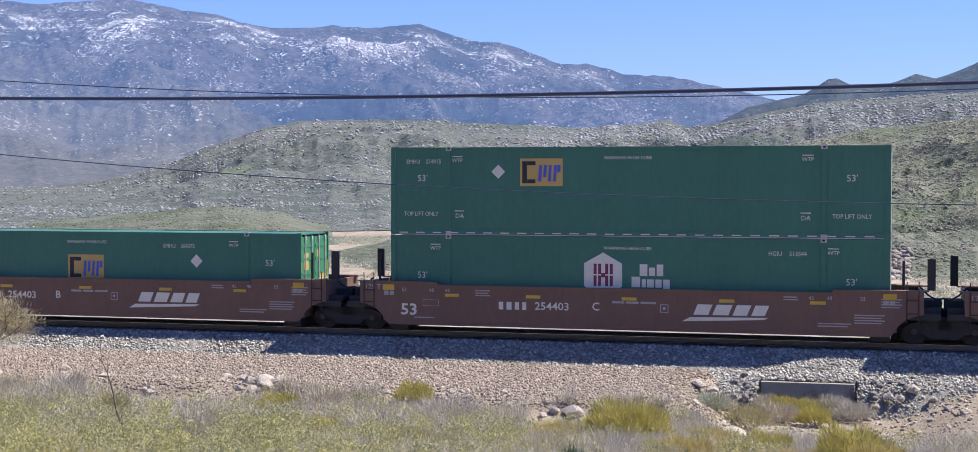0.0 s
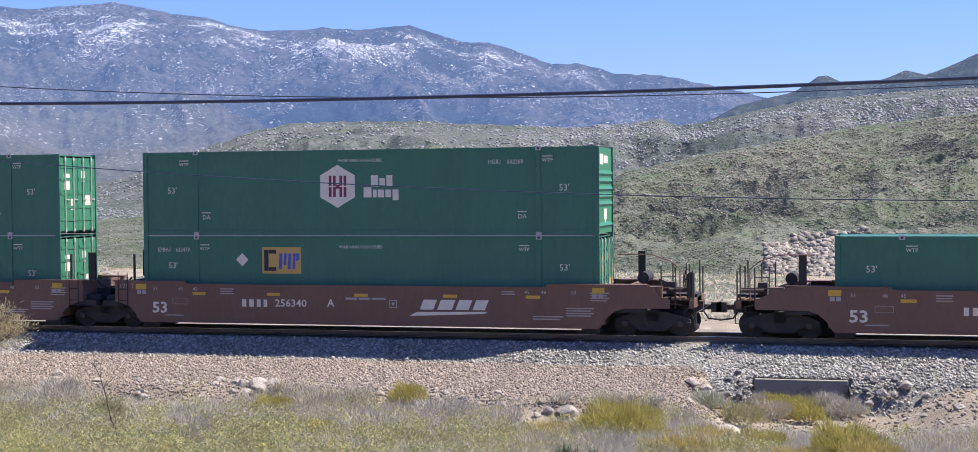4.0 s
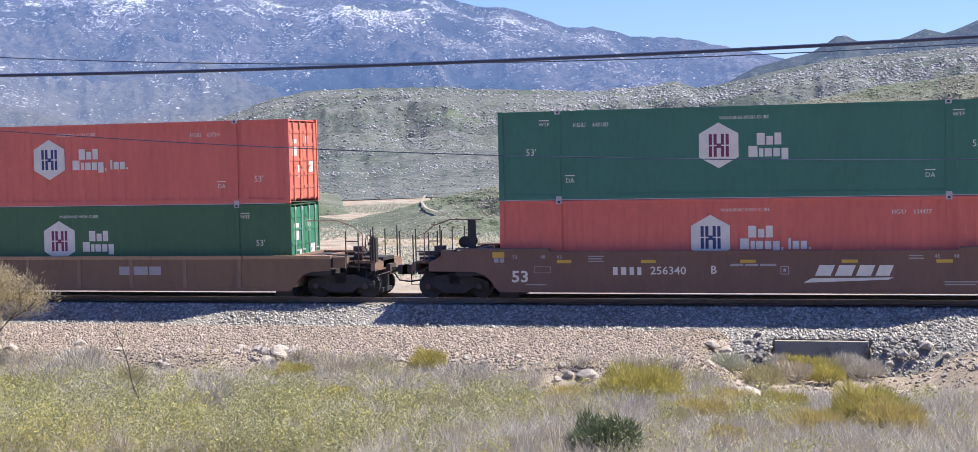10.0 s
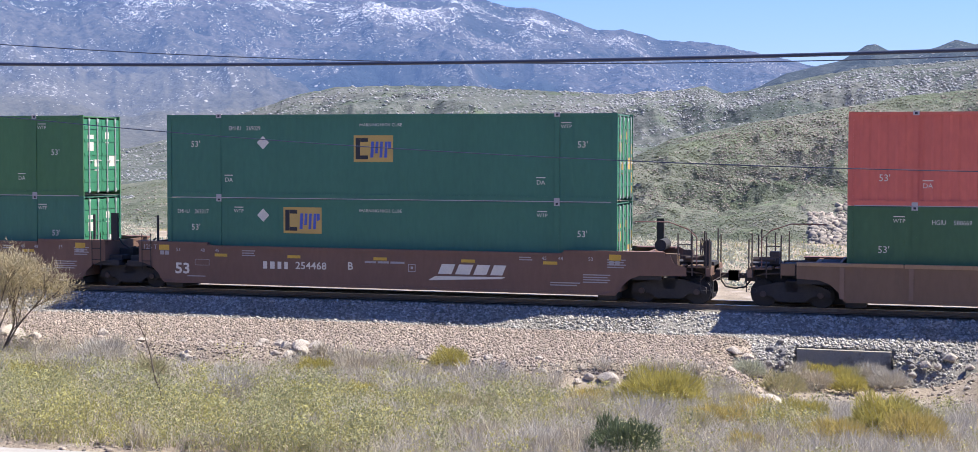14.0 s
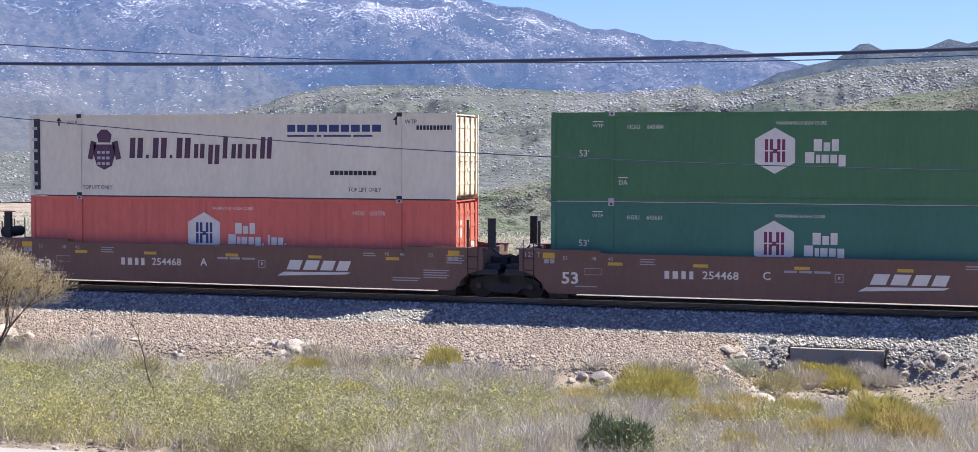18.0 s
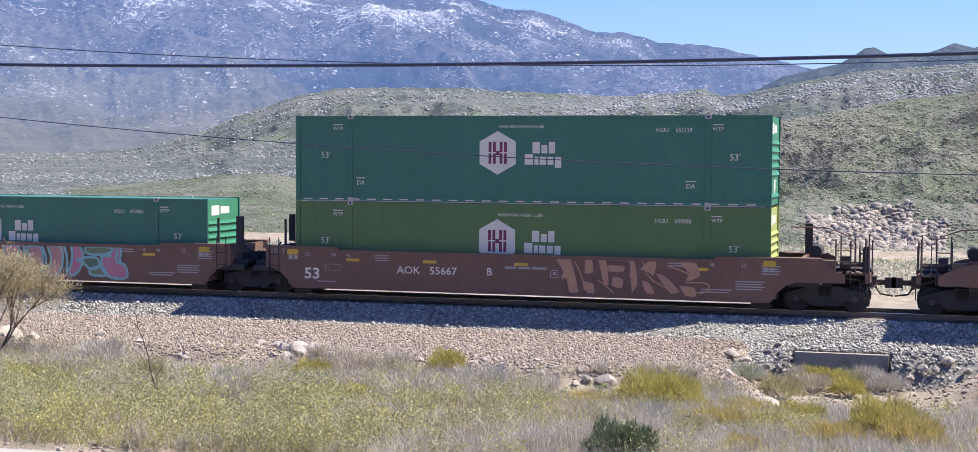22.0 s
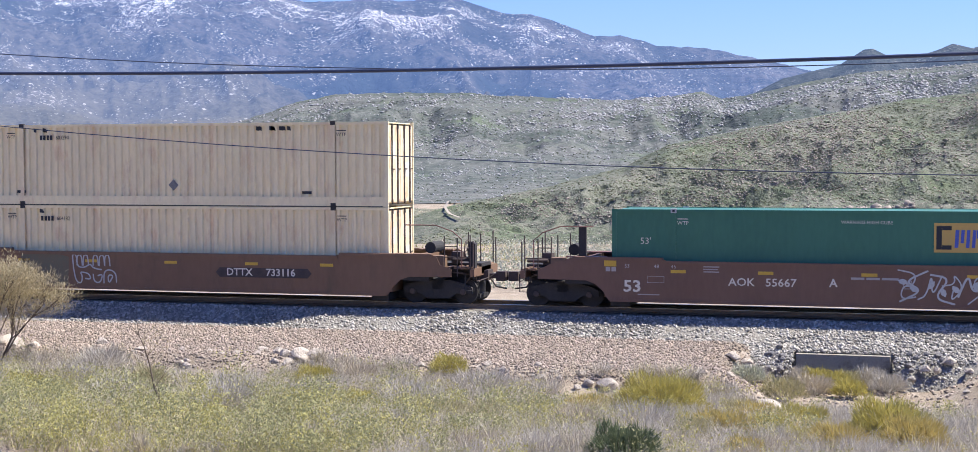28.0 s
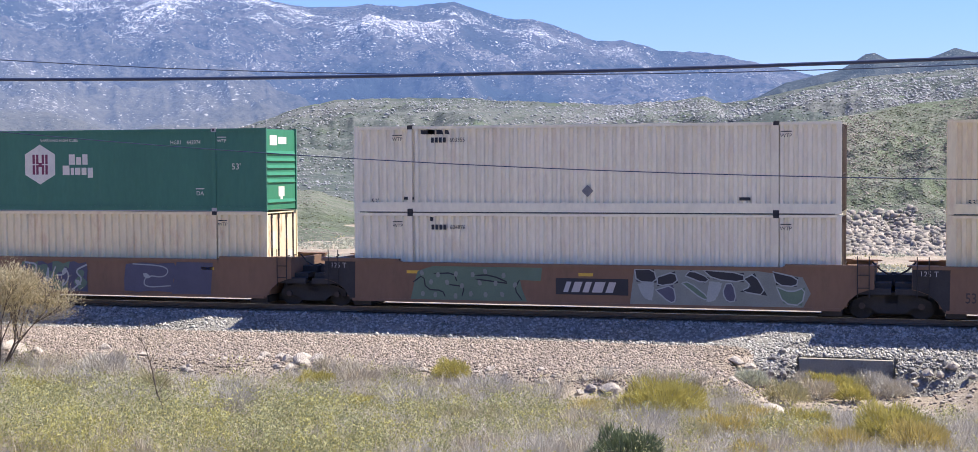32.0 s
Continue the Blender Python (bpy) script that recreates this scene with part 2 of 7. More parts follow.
# end-wall copies of the green and red, with sunlight put into their colour
P_ENDG = paint("sunlit_end_green_paint", (0.048, 0.205, 0.105), rough=0.45)
P_ENDR = paint("sunlit_end_red_paint", (0.58, 0.17, 0.11), rough=0.5)
P_ENDC = paint("rust_streaked_cream_door_paint", (0.78, 0.62, 0.40), (0.44, 0.2, 0.09), 0.6)
GALV = material("galvanised_steel_rod", (0.48, 0.49, 0.45), (0.36, 0.37, 0.34), 0.5, metal=0.2, scale=4)


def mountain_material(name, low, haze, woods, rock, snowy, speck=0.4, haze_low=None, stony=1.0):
    """Distance of two kilometres and more: wooded gullies, paler spurs strewn with rock, snow that thickens with
    height; air haze is put in as a bluish glow of the surface. low: ground colour at the foot; haze, haze_low: that
    glow above and at the foot; snowy: heights between which snow thickens."""
    m = bpy.data.materials.new(name)
    m.use_nodes = True
    nt = m.node_tree
    n, link = nt.nodes, nt.links.new
    bsdf = n["Principled BSDF"]
    co = n.new("ShaderNodeTexCoord")

    def noise_at(s, detail, r):
        t = n.new("ShaderNodeTexNoise")
        t.inputs["Scale"].default_value, t.inputs["Detail"].default_value, t.inputs["Roughness"].default_value = s, detail, r
        link(co.outputs["Object"], t.inputs["Vector"])
        return t.outputs["Fac"]

    def calc(op, a, b=0.0):
        x = n.new("ShaderNodeMath")
        x.operation = op
        for sock, v in zip(x.inputs, (a, b)):
            if isinstance(v, float):
                sock.default_value = v
            else:
                link(v, sock)
        return x.outputs[0]

    def span(v, lo, hi):
        r = n.new("ShaderNodeMapRange")
        r.interpolation_type = "SMOOTHSTEP"
        r.inputs["From Min"].default_value, r.inputs["From Max"].default_value = lo, hi
        link(v, r.inputs["Value"])
        return r.outputs[0]

    def mix(f, a, b):
        x = n.new("ShaderNodeMix")
        x.data_type = "RGBA"
        link(f, x.inputs["Factor"])
        for sock, v in ((x.inputs[6], a), (x.inputs[7], b)):
            if isinstance(v, tuple):
                sock.default_value = (*v, 1)
            else:
                link(v, sock)
        return x.outputs[2]

    def cells(s):
        t = n.new("ShaderNodeTexVoronoi")
        t.inputs["Scale"].default_value = s
        link(co.outputs["Object"], t.inputs["Vector"])
        c = n.new("ShaderNodeSeparateColor")
        link(t.outputs["Color"], c.inputs[0])
        return c.outputs[0]

    def attribute(key):
        a = n.new("ShaderNodeAttribute")
        a.attribute_name = key
        return a.outputs["Fac"]

    sep = n.new("ShaderNodeSeparateXYZ")
    link(co.outputs["Object"], sep.inputs[0])
    climb, spur = attribute("climb"), attribute("spur")
    high = calc("MULTIPLY", span(sep.outputs["Z"], *snowy), span(climb, 0.55, 0.86))
    big, mid, fine = noise_at(0.0045, 5.0, 0.6), noise_at(0.018, 6.0, 0.7), noise_at(0.085, 4.0, 0.75)
    ridge = span(calc("ADD", spur, calc("MULTIPLY", mid, 0.5)), 0.58, 0.98)
    ground = mix(ridge, woods, rock)
    ground = mix(span(calc("ADD", mid, calc("MULTIPLY", fine, 0.5)), 0.6, 0.9), ground, tuple(0.55 * w for w in woods))
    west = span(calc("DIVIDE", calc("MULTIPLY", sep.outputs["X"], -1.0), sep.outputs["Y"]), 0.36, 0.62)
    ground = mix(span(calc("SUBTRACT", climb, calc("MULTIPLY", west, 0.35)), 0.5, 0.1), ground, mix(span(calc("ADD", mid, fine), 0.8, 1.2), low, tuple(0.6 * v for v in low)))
    # slides of rock and single stones on the spurs
    slide = calc("MULTIPLY", span(calc("ADD", calc("MULTIPLY", big, 0.5), calc("MULTIPLY", fine, 0.7)), 0.66, 0.76), ridge)
    ground = mix(slide, ground, tuple(min(1.0, 2.2 * v) for v in rock))
    patch = span(calc("ADD", calc("MULTIPLY", big, 0.6), calc("MULTIPLY", mid, 0.4)), 0.44, 0.6)
    dense = calc("ADD", calc("MULTIPLY", calc("MULTIPLY", ridge, patch), 0.065), calc("MULTIPLY", patch, 0.01))
    dense = calc("MULTIPLY", calc("MULTIPLY", dense, stony), span(climb, 0.03, 0.5))
    stones = calc("MAXIMUM", span(calc("ADD", cells(speck), dense), 0.995, 1.01), span(calc("ADD", cells(speck * 0.45), calc("MULTIPLY", dense, 0.35)), 0.995, 1.005))
    ground = mix(stones, ground, (0.27, 0.25, 0.235))
    # snow in specks of two sizes; trees along the crest hide it
    wooded = span(climb, 0.995, 0.965)
    thick = calc("MULTIPLY", calc("MULTIPLY", high, calc("ADD", ridge, 0.12)), calc("ADD", calc("MULTIPLY", patch, 0.31), 0.03))
    snow = calc("MAXIMUM", span(calc("ADD", cells(0.2), calc("MULTIPLY", thick, 0.6)), 1.0, 1.04), span(calc("ADD", cells(0.45), thick), 1.0, 1.04))
    link(mix(calc("MULTIPLY", snow, wooded), ground, (0.46, 0.45, 0.44)), bsdf.inputs["Base Color"])
    bsdf.inputs["Roughness"].default_value, bsdf.inputs["Specular IOR Level"].default_value = 0.95, 0.0
    # blue haze of the distance painted as emission, changing with climb
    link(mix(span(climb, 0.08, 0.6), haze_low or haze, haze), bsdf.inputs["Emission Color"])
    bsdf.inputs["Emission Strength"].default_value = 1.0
    bp = n.new("ShaderNodeBump")
    bp.inputs["Strength"].default_value, bp.inputs["Distance"].default_value = 0.8, 14.0
    link(noise_at(0.03, 6.0, 0.7), bp.inputs["Height"])
    link(bp.outputs[0], bsdf.inputs["Normal"])
    return m


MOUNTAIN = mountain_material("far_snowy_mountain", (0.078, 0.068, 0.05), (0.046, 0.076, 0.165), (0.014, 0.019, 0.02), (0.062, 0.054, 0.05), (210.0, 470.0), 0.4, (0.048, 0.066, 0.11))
HILL_P = mountain_material("hazy_dark_peaks", (0.05, 0.058, 0.042), (0.03, 0.045, 0.083), (0.024, 0.031, 0.026), (0.046, 0.047, 0.042), (900.0, 1200.0), 0.5, None, 0.25)


# ---- mesh tools ----
class Shape:
    """Collects corners and faces of one part."""

    def __init__(self):
        self.v, self.f = [], []

    def add(self, verts, faces):
        k = len(self.v)
        self.v += [tuple(p) for p in verts]
        self.f += [tuple(k + i for i in q) for q in faces]
        return self

    def box(self, x0, x1, y0, y1, z0, z1):
        return self.add([(x, y, z) for x in (x0, x1) for y in (y0, y1) for z in (z0, z1)],
                        [(0, 1, 3, 2), (4, 6, 7, 5), (0, 4, 5, 1), (2, 3, 7, 6), (0, 2, 6, 4), (1, 5, 7, 3)])

    def plate(self, outline, y0, y1):
        """An outline in x and z, drawn out from y0 to y1."""
        k = len(outline)
        self.add([(x, y0, z) for x, z in outline] + [(x, y1, z) for x, z in outline],
                 [tuple(range(k)), tuple(range(2 * k - 1, k - 1, -1))] + [(i, i + k, (i + 1) % k + k, (i + 1) % k) for i in range(k)])
        return self

    def rod(self, a, b, r, n=8, r2=None):
        a, b = Vector(a), Vector(b)
        ax = (b - a).normalized()
        s = ax.orthogonal().normalized()
        t = ax.cross(s)
        ring = [(math.cos(2 * math.pi * i / n), math.sin(2 * math.pi * i / n)) for i in range(n)]
        r2 = r if r2 is None else r2
        vs = [a + r * (c * s + d * t) for c, d in ring] + [b + r2 * (c * s + d * t) for c, d in ring]
        return self.add(vs, [tuple(range(n - 1, -1, -1)), tuple(range(n, 2 * n))] + [(i, (i + 1) % n, (i + 1) % n + n, i + n) for i in range(n)])

    def tube(self, points, r, n=6):
        pts = [Vector(p) for p in points]
        vs, fs = [], []
        for i, p in enumerate(pts):
            ax = (pts[min(i + 1, len(pts) - 1)] - pts[max(i - 1, 0)]).normalized()
            s = ax.cross(Vector((0.31, 0.2, 0.93))).normalized()
            t = ax.cross(s)
            vs += [p + r * (math.cos(2 * math.pi * k / n) * s + math.sin(2 * math.pi * k / n) * t) for k in range(n)]
        for i in range(len(pts) - 1):
            fs += [(i * n + k, i * n + (k + 1) % n, (i + 1) * n + (k + 1) % n, (i + 1) * n + k) for k in range(n)]
        fs += [tuple(range(n - 1, -1, -1)), tuple(range(len(vs) - n, len(vs)))]
        return self.add(vs, fs)

    def flat(self, outline, y):
        """A painted outline in x and z that faces -y."""
        return self.add([(x, y, z) for x, z in outline], [tuple(range(len(outline)))])

    def mesh(self, name, mat, smooth=False):
        me = bpy.data.meshes.new(name)
        me.from_pydata(self.v, [], self.f)
        me.materials.append(mat)
        if smooth:
            me.polygons.foreach_set("use_smooth", [True] * len(me.polygons))
        me.update()
        return me


_glyphs = {}


def part(name, shape, mat, parent, label="", at=None, smooth=False):
    """ONE mesh object under a thing or under a part; shape may be a mesh that alike parts share; large lettering is one part a character."""
    if isinstance(shape, bpy.types.Mesh) and shape.name in _glyphs:
        return [part("character", one, mat, parent, label, at) for one in _glyphs[shape.name]][-1]
    ob = new(name, shape if isinstance(shape, bpy.types.Mesh) else shape.mesh(name, mat, smooth))
    ob.parent = parent
    if at is not None:
        ob.matrix_basis = at
    return tagged(ob, label, kind="stuff" if name == "lettering" else "")


def thing(name, label, category, group="", at=None, kind=""):
    ob = new(name)
    ob.empty_display_size = 0.2
    if at is not None:
        ob.matrix_basis = at
    return tagged(ob, label, category, group, kind)


def solid(name, shape, mat, label, category, kind="", group="", smooth=False):
    return tagged(new(name, shape.mesh(name, mat, smooth)), label, category, group, kind)


def arrays(name, verts, faces, mat, smooth=False):
    """A mesh from number arrays with faces of one size."""
    me = bpy.data.meshes.new(name)
    verts, faces = np.asarray(verts, np.float32), np.asarray(faces, np.int32)
    k = faces.shape[1]
    me.vertices.add(len(verts))
    me.vertices.foreach_set("co", verts.ravel())
    me.loops.add(faces.size)
    me.loops.foreach_set("vertex_index", faces.ravel())
    me.polygons.add(len(faces))
    me.polygons.foreach_set("loop_start", np.arange(0, faces.size, k, dtype=np.int32))
    if smooth:
        me.polygons.foreach_set("use_smooth", np.ones(len(faces), bool))
    me.materials.append(mat)
    me.update(calc_edges=True)
    me.validate()
    return me


rng = np.random.default_rng(7)
_table = np.random.default_rng(3).random((256, 256))


def value_noise(x, y):
    xi, yi = np.floor(x).astype(int), np.floor(y).astype(int)
    fx, fy = x - xi, y - yi
    fx, fy = fx * fx * (3 - 2 * fx), fy * fy * (3 - 2 * fy)
    g = lambda a, b: _table[a & 255, b & 255]
    return (g(xi, yi) * (1 - fx) + g(xi + 1, yi) * fx) * (1 - fy) + (g(xi, yi + 1) * (1 - fx) + g(xi + 1, yi + 1) * fx) * fy


def fbm(x, y, octaves=5, gain=0.5, ridged=False):
    total, amp, norm = 0.0, 1.0, 0.0
    for k in range(octaves):
        v = value_noise(x * 2**k + 17.3 * k, y * 2**k + 9.1 * k)
        total, norm, amp = total + amp * (1 - abs(2 * v - 1) if ridged else v), norm + amp, amp * gain
    return total / norm


def ease(a, b, x):
    t = np.clip((x - a) / (b - a), 0, 1)
    return t * t * (3 - 2 * t)


# ---- the ground: one sheet from the roadside over the railway to the horizon ----
def ground_z(x, y):
    x, y = np.asarray(x, float), np.asarray(y, float)
    rough = 0.16 * (fbm(x * 0.35 + 5, y * 0.35, 4) - 0.5)
    near = 3.25 - 3.8 * ease(1.0, 15.0, y) + 0.05 * ease(23.6, 24.6, y) - 0.65 * ease(24.5, 37.0, y)
    wash = -1.2 - 0.65 * ease(-7.0, -3.5, x + 0.12 * (y - 44)) * ease(33, 41, y) + 0.74 * ease(-0.3, 2.2, x) * ease(33, 41, y)
    low = np.where(y < 37, near, near * (1 - ease(36, 39, y)) + wash * ease(36, 39, y))
    low = np.where(y > 30, low + (wash - low) * ease(30, 39, y), low)
    edge = x + 0.5 * np.sin(y * 0.9) + 0.8 * (fbm(x * 0.5, y * 0.5 + 40, 3) - 0.5)
    bench = (1 - ease(-6.3, -4.3, edge)) * ease(38.1, 39.6, y + 0.9 * (fbm(x * 0.4 + 9, y * 0.2, 3) - 0.5))
    low = low + rough * ease(23.6, 25.0, y)
    z = low * (1 - bench) + (-0.76 + 0.35 * rough) * bench
    z = np.where(y > 46.0, z * (1 - ease(46.0, 47.2, y)) + -0.8 * ease(46.0, 47.2, y), z)
    back = -1.05 - 0.35 * ease(55, 100, y) + rough * 1.4
    return np.where(y > 52, z * (1 - ease(52, 54, y)) + back * ease(52, 54, y), z)


def graded(*pieces):
    """A run of grid lines: (start, end, step) pieces."""
    return np.unique(np.concatenate([np.arange(a, b, s) for a, b, s in pieces]))


def build_ground():
    xs = graded((-4900, -300, 400), (-300, -60, 20), (-60, -40, 1.0), (-40, 10, 0.3), (10, 30, 1.0), (30, 300, 20), (300, 4901, 400))
    ys = graded((-800, -20, 60), (-20, 18, 1.5), (18, 36, 0.35), (36, 54, 0.2), (54, 120, 2.0), (120, 600, 30), (600, 4901, 400))
    gx, gy = np.meshgrid(xs, ys)
    v = np.stack([gx, gy, ground_z(gx, gy)], -1).reshape(-1, 3)
    i = np.arange(len(ys) - 1)[:, None] * len(xs) + np.arange(len(xs) - 1)
    f = np.stack([i, i + 1, i + 1 + len(xs), i + len(xs)], -1).reshape(-1, 4)
    tagged(new("ground", arrays("ground", v, f, SOIL, True)), "sandy tan gravel soil beside the railway", "ground", kind="structure")


build_ground()


# ---- hills and mountains ----
def hill(name, label, crest, reach, foot, foot_z, mat, columns, rows, amp, wave, power=1.0, ridged=False, crest_amp=0.1, seed=0.0, spurs=None, bulge=1.0, sunk=0.0):
    """A slope that climbs from the foot distance to a crest line. crest: rows of bearing (degrees from +y to +x) and height in degrees
    over the eye; reach, foot: distances of crest and foot at the first and the last bearing; spurs: width in degrees and height
    of the spurs that run down the slope; bulge: how far up the slope its relief sits; sunk: how far it is cut into the slope."""
    bearing = np.linspace(crest[0][0], crest[-1][0], columns)
    rise = np.interp(bearing, *zip(*crest)) + crest_amp * (fbm(bearing * 1.7 + seed, bearing * 0 + seed, 4, 0.6) - 0.5)
    share = np.linspace(0, 1, columns)
    far, start = reach[0] + (reach[1] - reach[0]) * share, foot[0] + (foot[1] - foot[0]) * share
    v = np.linspace(0, 1.2, rows)[:, None]
    r = start + (far - start) * v
    top = EYE + far * np.tan(np.radians(rise))
    x, y = r * np.sin(np.radians(bearing)), r * np.cos(np.radians(bearing))
    lump = fbm(x / wave + seed, y / wave + seed, 6, 0.55, ridged) - 0.5
    up = np.minimum(v, 1) ** power - np.maximum(v - 1, 0) * 0.8
    z = foot_z + (top - foot_z) * up + amp * (lump - sunk) * np.sin(np.pi * np.clip(v, 0, 1) ** bulge) ** 0.7
    spur = np.full(z.shape, 0.5)
    if spurs:
        wide, tall = spurs
        warp = 1.1 * fbm(bearing / wide * 0.7 + seed + v * 1.3, v * 2.2 + seed, 3)
        spur = 0.62 * (1 - np.abs(2 * value_noise(bearing / wide + warp + seed + 1.8 * v, v * 2.2 + 3) - 1)) + 0.38 * fbm(bearing / wide * 2.6 + 2 * warp + 3 * v, v * 6 + 7, 4, 0.6, True)
        z += tall * (spur - 0.85) * np.sin(np.pi * np.clip(v, 0, 1) ** bulge) ** 0.6
    z = np.minimum(z, EYE + r * np.tan(np.radians(rise - 1.0 * np.maximum(1 - v, 0) ** 0.85)))
    if spurs:
        z = np.maximum(z, foot_z + 5 * np.minimum(v, 1))
    i = np.arange(rows - 1)[:, None] * columns + np.arange(columns - 1)
    f = np.stack([i, i + 1, i + 1 + columns, i + columns], -1).reshape(-1, 4)
    pts = np.stack([x, y, z], -1)
    me = arrays(name, pts.reshape(-1, 3), f, mat, True)
    me.attributes.new("climb", "FLOAT", "POINT").data.foreach_set("value", np.repeat(v.ravel(), columns).astype(np.float32))
    me.attributes.new("spur", "FLOAT", "POINT").data.foreach_set("value", spur.ravel().astype(np.float32))
    tagged(new(name, me), label, "hill", kind="structure")
    return pts


def on_hill(pts, n, lo, hi, left=0.0, right=1.0, clump=0.0, wave=40.0):
    """n random places on a slope between two shares of its height and width, in clumps where asked."""
    rows, columns = pts.shape[:2]
    k = int(n * (12 if clump else 4))
    a = (lo + (hi - lo) * rng.random(k)) / 1.2 * (rows - 1)
    b = (left + (right - left) * rng.random(k)) * (columns - 1)
    i, j = np.minimum(a.astype(int), rows - 2), np.minimum(b.astype(int), columns - 2)
    # fewer where the slope is seen edge-on
    tilt = np.diff(np.degrees(np.arctan2(pts[..., 2] - EYE, np.hypot(pts[..., 0], pts[..., 1]))), axis=0)[i, j]
    keep = rng.random(k) * np.quantile(tilt, 0.9) < tilt
    a, b, i, j = a[keep], b[keep], i[keep], j[keep]
    u, w = (a - i)[:, None], (b - j)[:, None]
    p = (pts[i, j] * (1 - u) + pts[i + 1, j] * u) * (1 - w) + (pts[i, j + 1] * (1 - u) + pts[i + 1, j + 1] * u) * w
    if clump:
        p = p[fbm(p[:, 0] / wave, p[:, 1] / wave, 4) > np.quantile(fbm(p[:, 0] / wave, p[:, 1] / wave, 4), clump)]
    return p[:n]


_g = (1 + 5**0.5) / 2
ICO_V = np.array([(-1, _g, 0), (1, _g, 0), (-1, -_g, 0), (1, -_g, 0), (0, -1, _g), (0, 1, _g), (0, -1, -_g), (0, 1, -_g), (_g, 0, -1), (_g, 0, 1), (-_g, 0, -1), (-_g, 0, 1)]) / 1.9
ICO_F = np.array([(0, 11, 5), (0, 5, 1), (0, 1, 7), (0, 7, 10), (0, 10, 11), (1, 5, 9), (5, 11, 4), (11, 10, 2), (10, 7, 6), (7, 1, 8), (3, 9, 4), (3, 4, 2), (3, 2, 6), (3, 6, 8),
                  (3, 8, 9), (4, 9, 5), (2, 4, 11), (6, 2, 10), (8, 6, 7), (9, 8, 1)])
OCT_V = np.array([(1, 0, 0), (-1, 0, 0), (0, 1, 0), (0, -1, 0), (0, 0, 1), (0, 0, -1)], float)
OCT_F = np.array([(0, 2, 4), (2, 1, 4), (1, 3, 4), (3, 0, 4), (2, 0, 5), (1, 2, 5), (3, 1, 5), (0, 3, 5)])


def lumps(name, places, size, mat, flat=0.75, jag=0.35, base=(ICO_V, ICO_F), sink=0.25, spread_at=0):
    """Many uneven stones or clumps in one mesh; size: smallest and largest half width in metres; where
    spread_at is given, at that distance, growing with distance to look even in size from the camera."""
    bv, bf = base
    n, k = len(places), len(base[0])
    s = size[0] + (size[1] - size[0]) * rng.random(n) ** 3
    s = s * (np.hypot(places[:, 0], places[:, 1]) / spread_at if spread_at else 1)
    v = bv[None] * (1 + jag * (rng.random((n, k, 1)) * 2 - 1)) * (s[:, None, None] * (0.75 + 0.5 * rng.random((n, 1, 3))))
    a = rng.random(n) * 2 * np.pi
    c, d = np.cos(a)[:, None], np.sin(a)[:, None]
    v = np.stack([v[..., 0] * c - v[..., 1] * d, v[..., 0] * d + v[..., 1] * c, v[..., 2] * flat], -1)
    v += np.asarray(places)[:, None, :] + np.array([0, 0, 1]) * (s * flat * (1 - 2 * sink))[:, None, None] * 0.5
    f = bf[None] + (np.arange(n) * k)[:, None, None]
    return arrays(name, v.reshape(-1, 3), f.reshape(-1, 3), mat)


FAR_CREST = [(-60, 6.0), (-50, 7.0), (-42, 8.0), (-36, 7.4), (-33, 6.6), (-31.5, 6.5), (-28.6, 6.85), (-26.8, 6.5), (-25.3, 6.36), (-24.1, 5.97), (-23, 5.85), (-20.8, 5.98), (-19.5, 5.93), (-17.8, 6.1),
             (-16.8, 5.78), (-15.7, 5.42), (-14.8, 5.44), (-13.6, 5.02), (-12.4, 4.55), (-11.5, 4.62), (-10.1, 4.24), (-8.2, 4.07), (-6.6, 3.75), (-5.2, 3.4), (-2, 2.6), (8, 2.0)]
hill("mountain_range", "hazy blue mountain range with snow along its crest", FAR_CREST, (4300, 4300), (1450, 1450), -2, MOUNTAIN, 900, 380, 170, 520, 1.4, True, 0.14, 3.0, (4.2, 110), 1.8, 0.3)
RIGHT_CREST = [(-9, 1.2), (-5.4, 2.95), (-3.4, 3.42), (-2.9, 3.72), (-2.55, 3.96), (-2.2, 4.0), (-1.8, 3.76), (-0.9, 3.6), (0, 3.87), (0.57, 4.1), (1.27, 3.9), (2.1, 4.2), (3, 4.6), (6, 5.2), (14, 5.5)]
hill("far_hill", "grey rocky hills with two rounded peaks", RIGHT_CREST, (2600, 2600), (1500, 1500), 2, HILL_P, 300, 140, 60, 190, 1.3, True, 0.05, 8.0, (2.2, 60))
MID_CREST = [(-60, -0.2), (-40, -0.2), (-33, -0.12), (-30, 0.1), (-28.5, 0.4), (-27, 0.85), (-25.7, 1.42), (-24.3, 1.9), (-23.4, 2.2), (-22.3, 2.38), (-20.4, 2.52), (-17.1, 2.47), (-14, 2.31), (-11.7, 2.2), (-10, 2.3), (-8.4, 2.48), (-7.7, 2.2),
             (-5.9, 2.5), (-4, 2.9), (-2.5, 3.15), (2, 3.4), (8, 3.2)]
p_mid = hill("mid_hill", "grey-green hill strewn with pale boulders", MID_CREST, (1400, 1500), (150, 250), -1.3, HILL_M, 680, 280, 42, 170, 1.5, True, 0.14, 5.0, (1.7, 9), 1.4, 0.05)
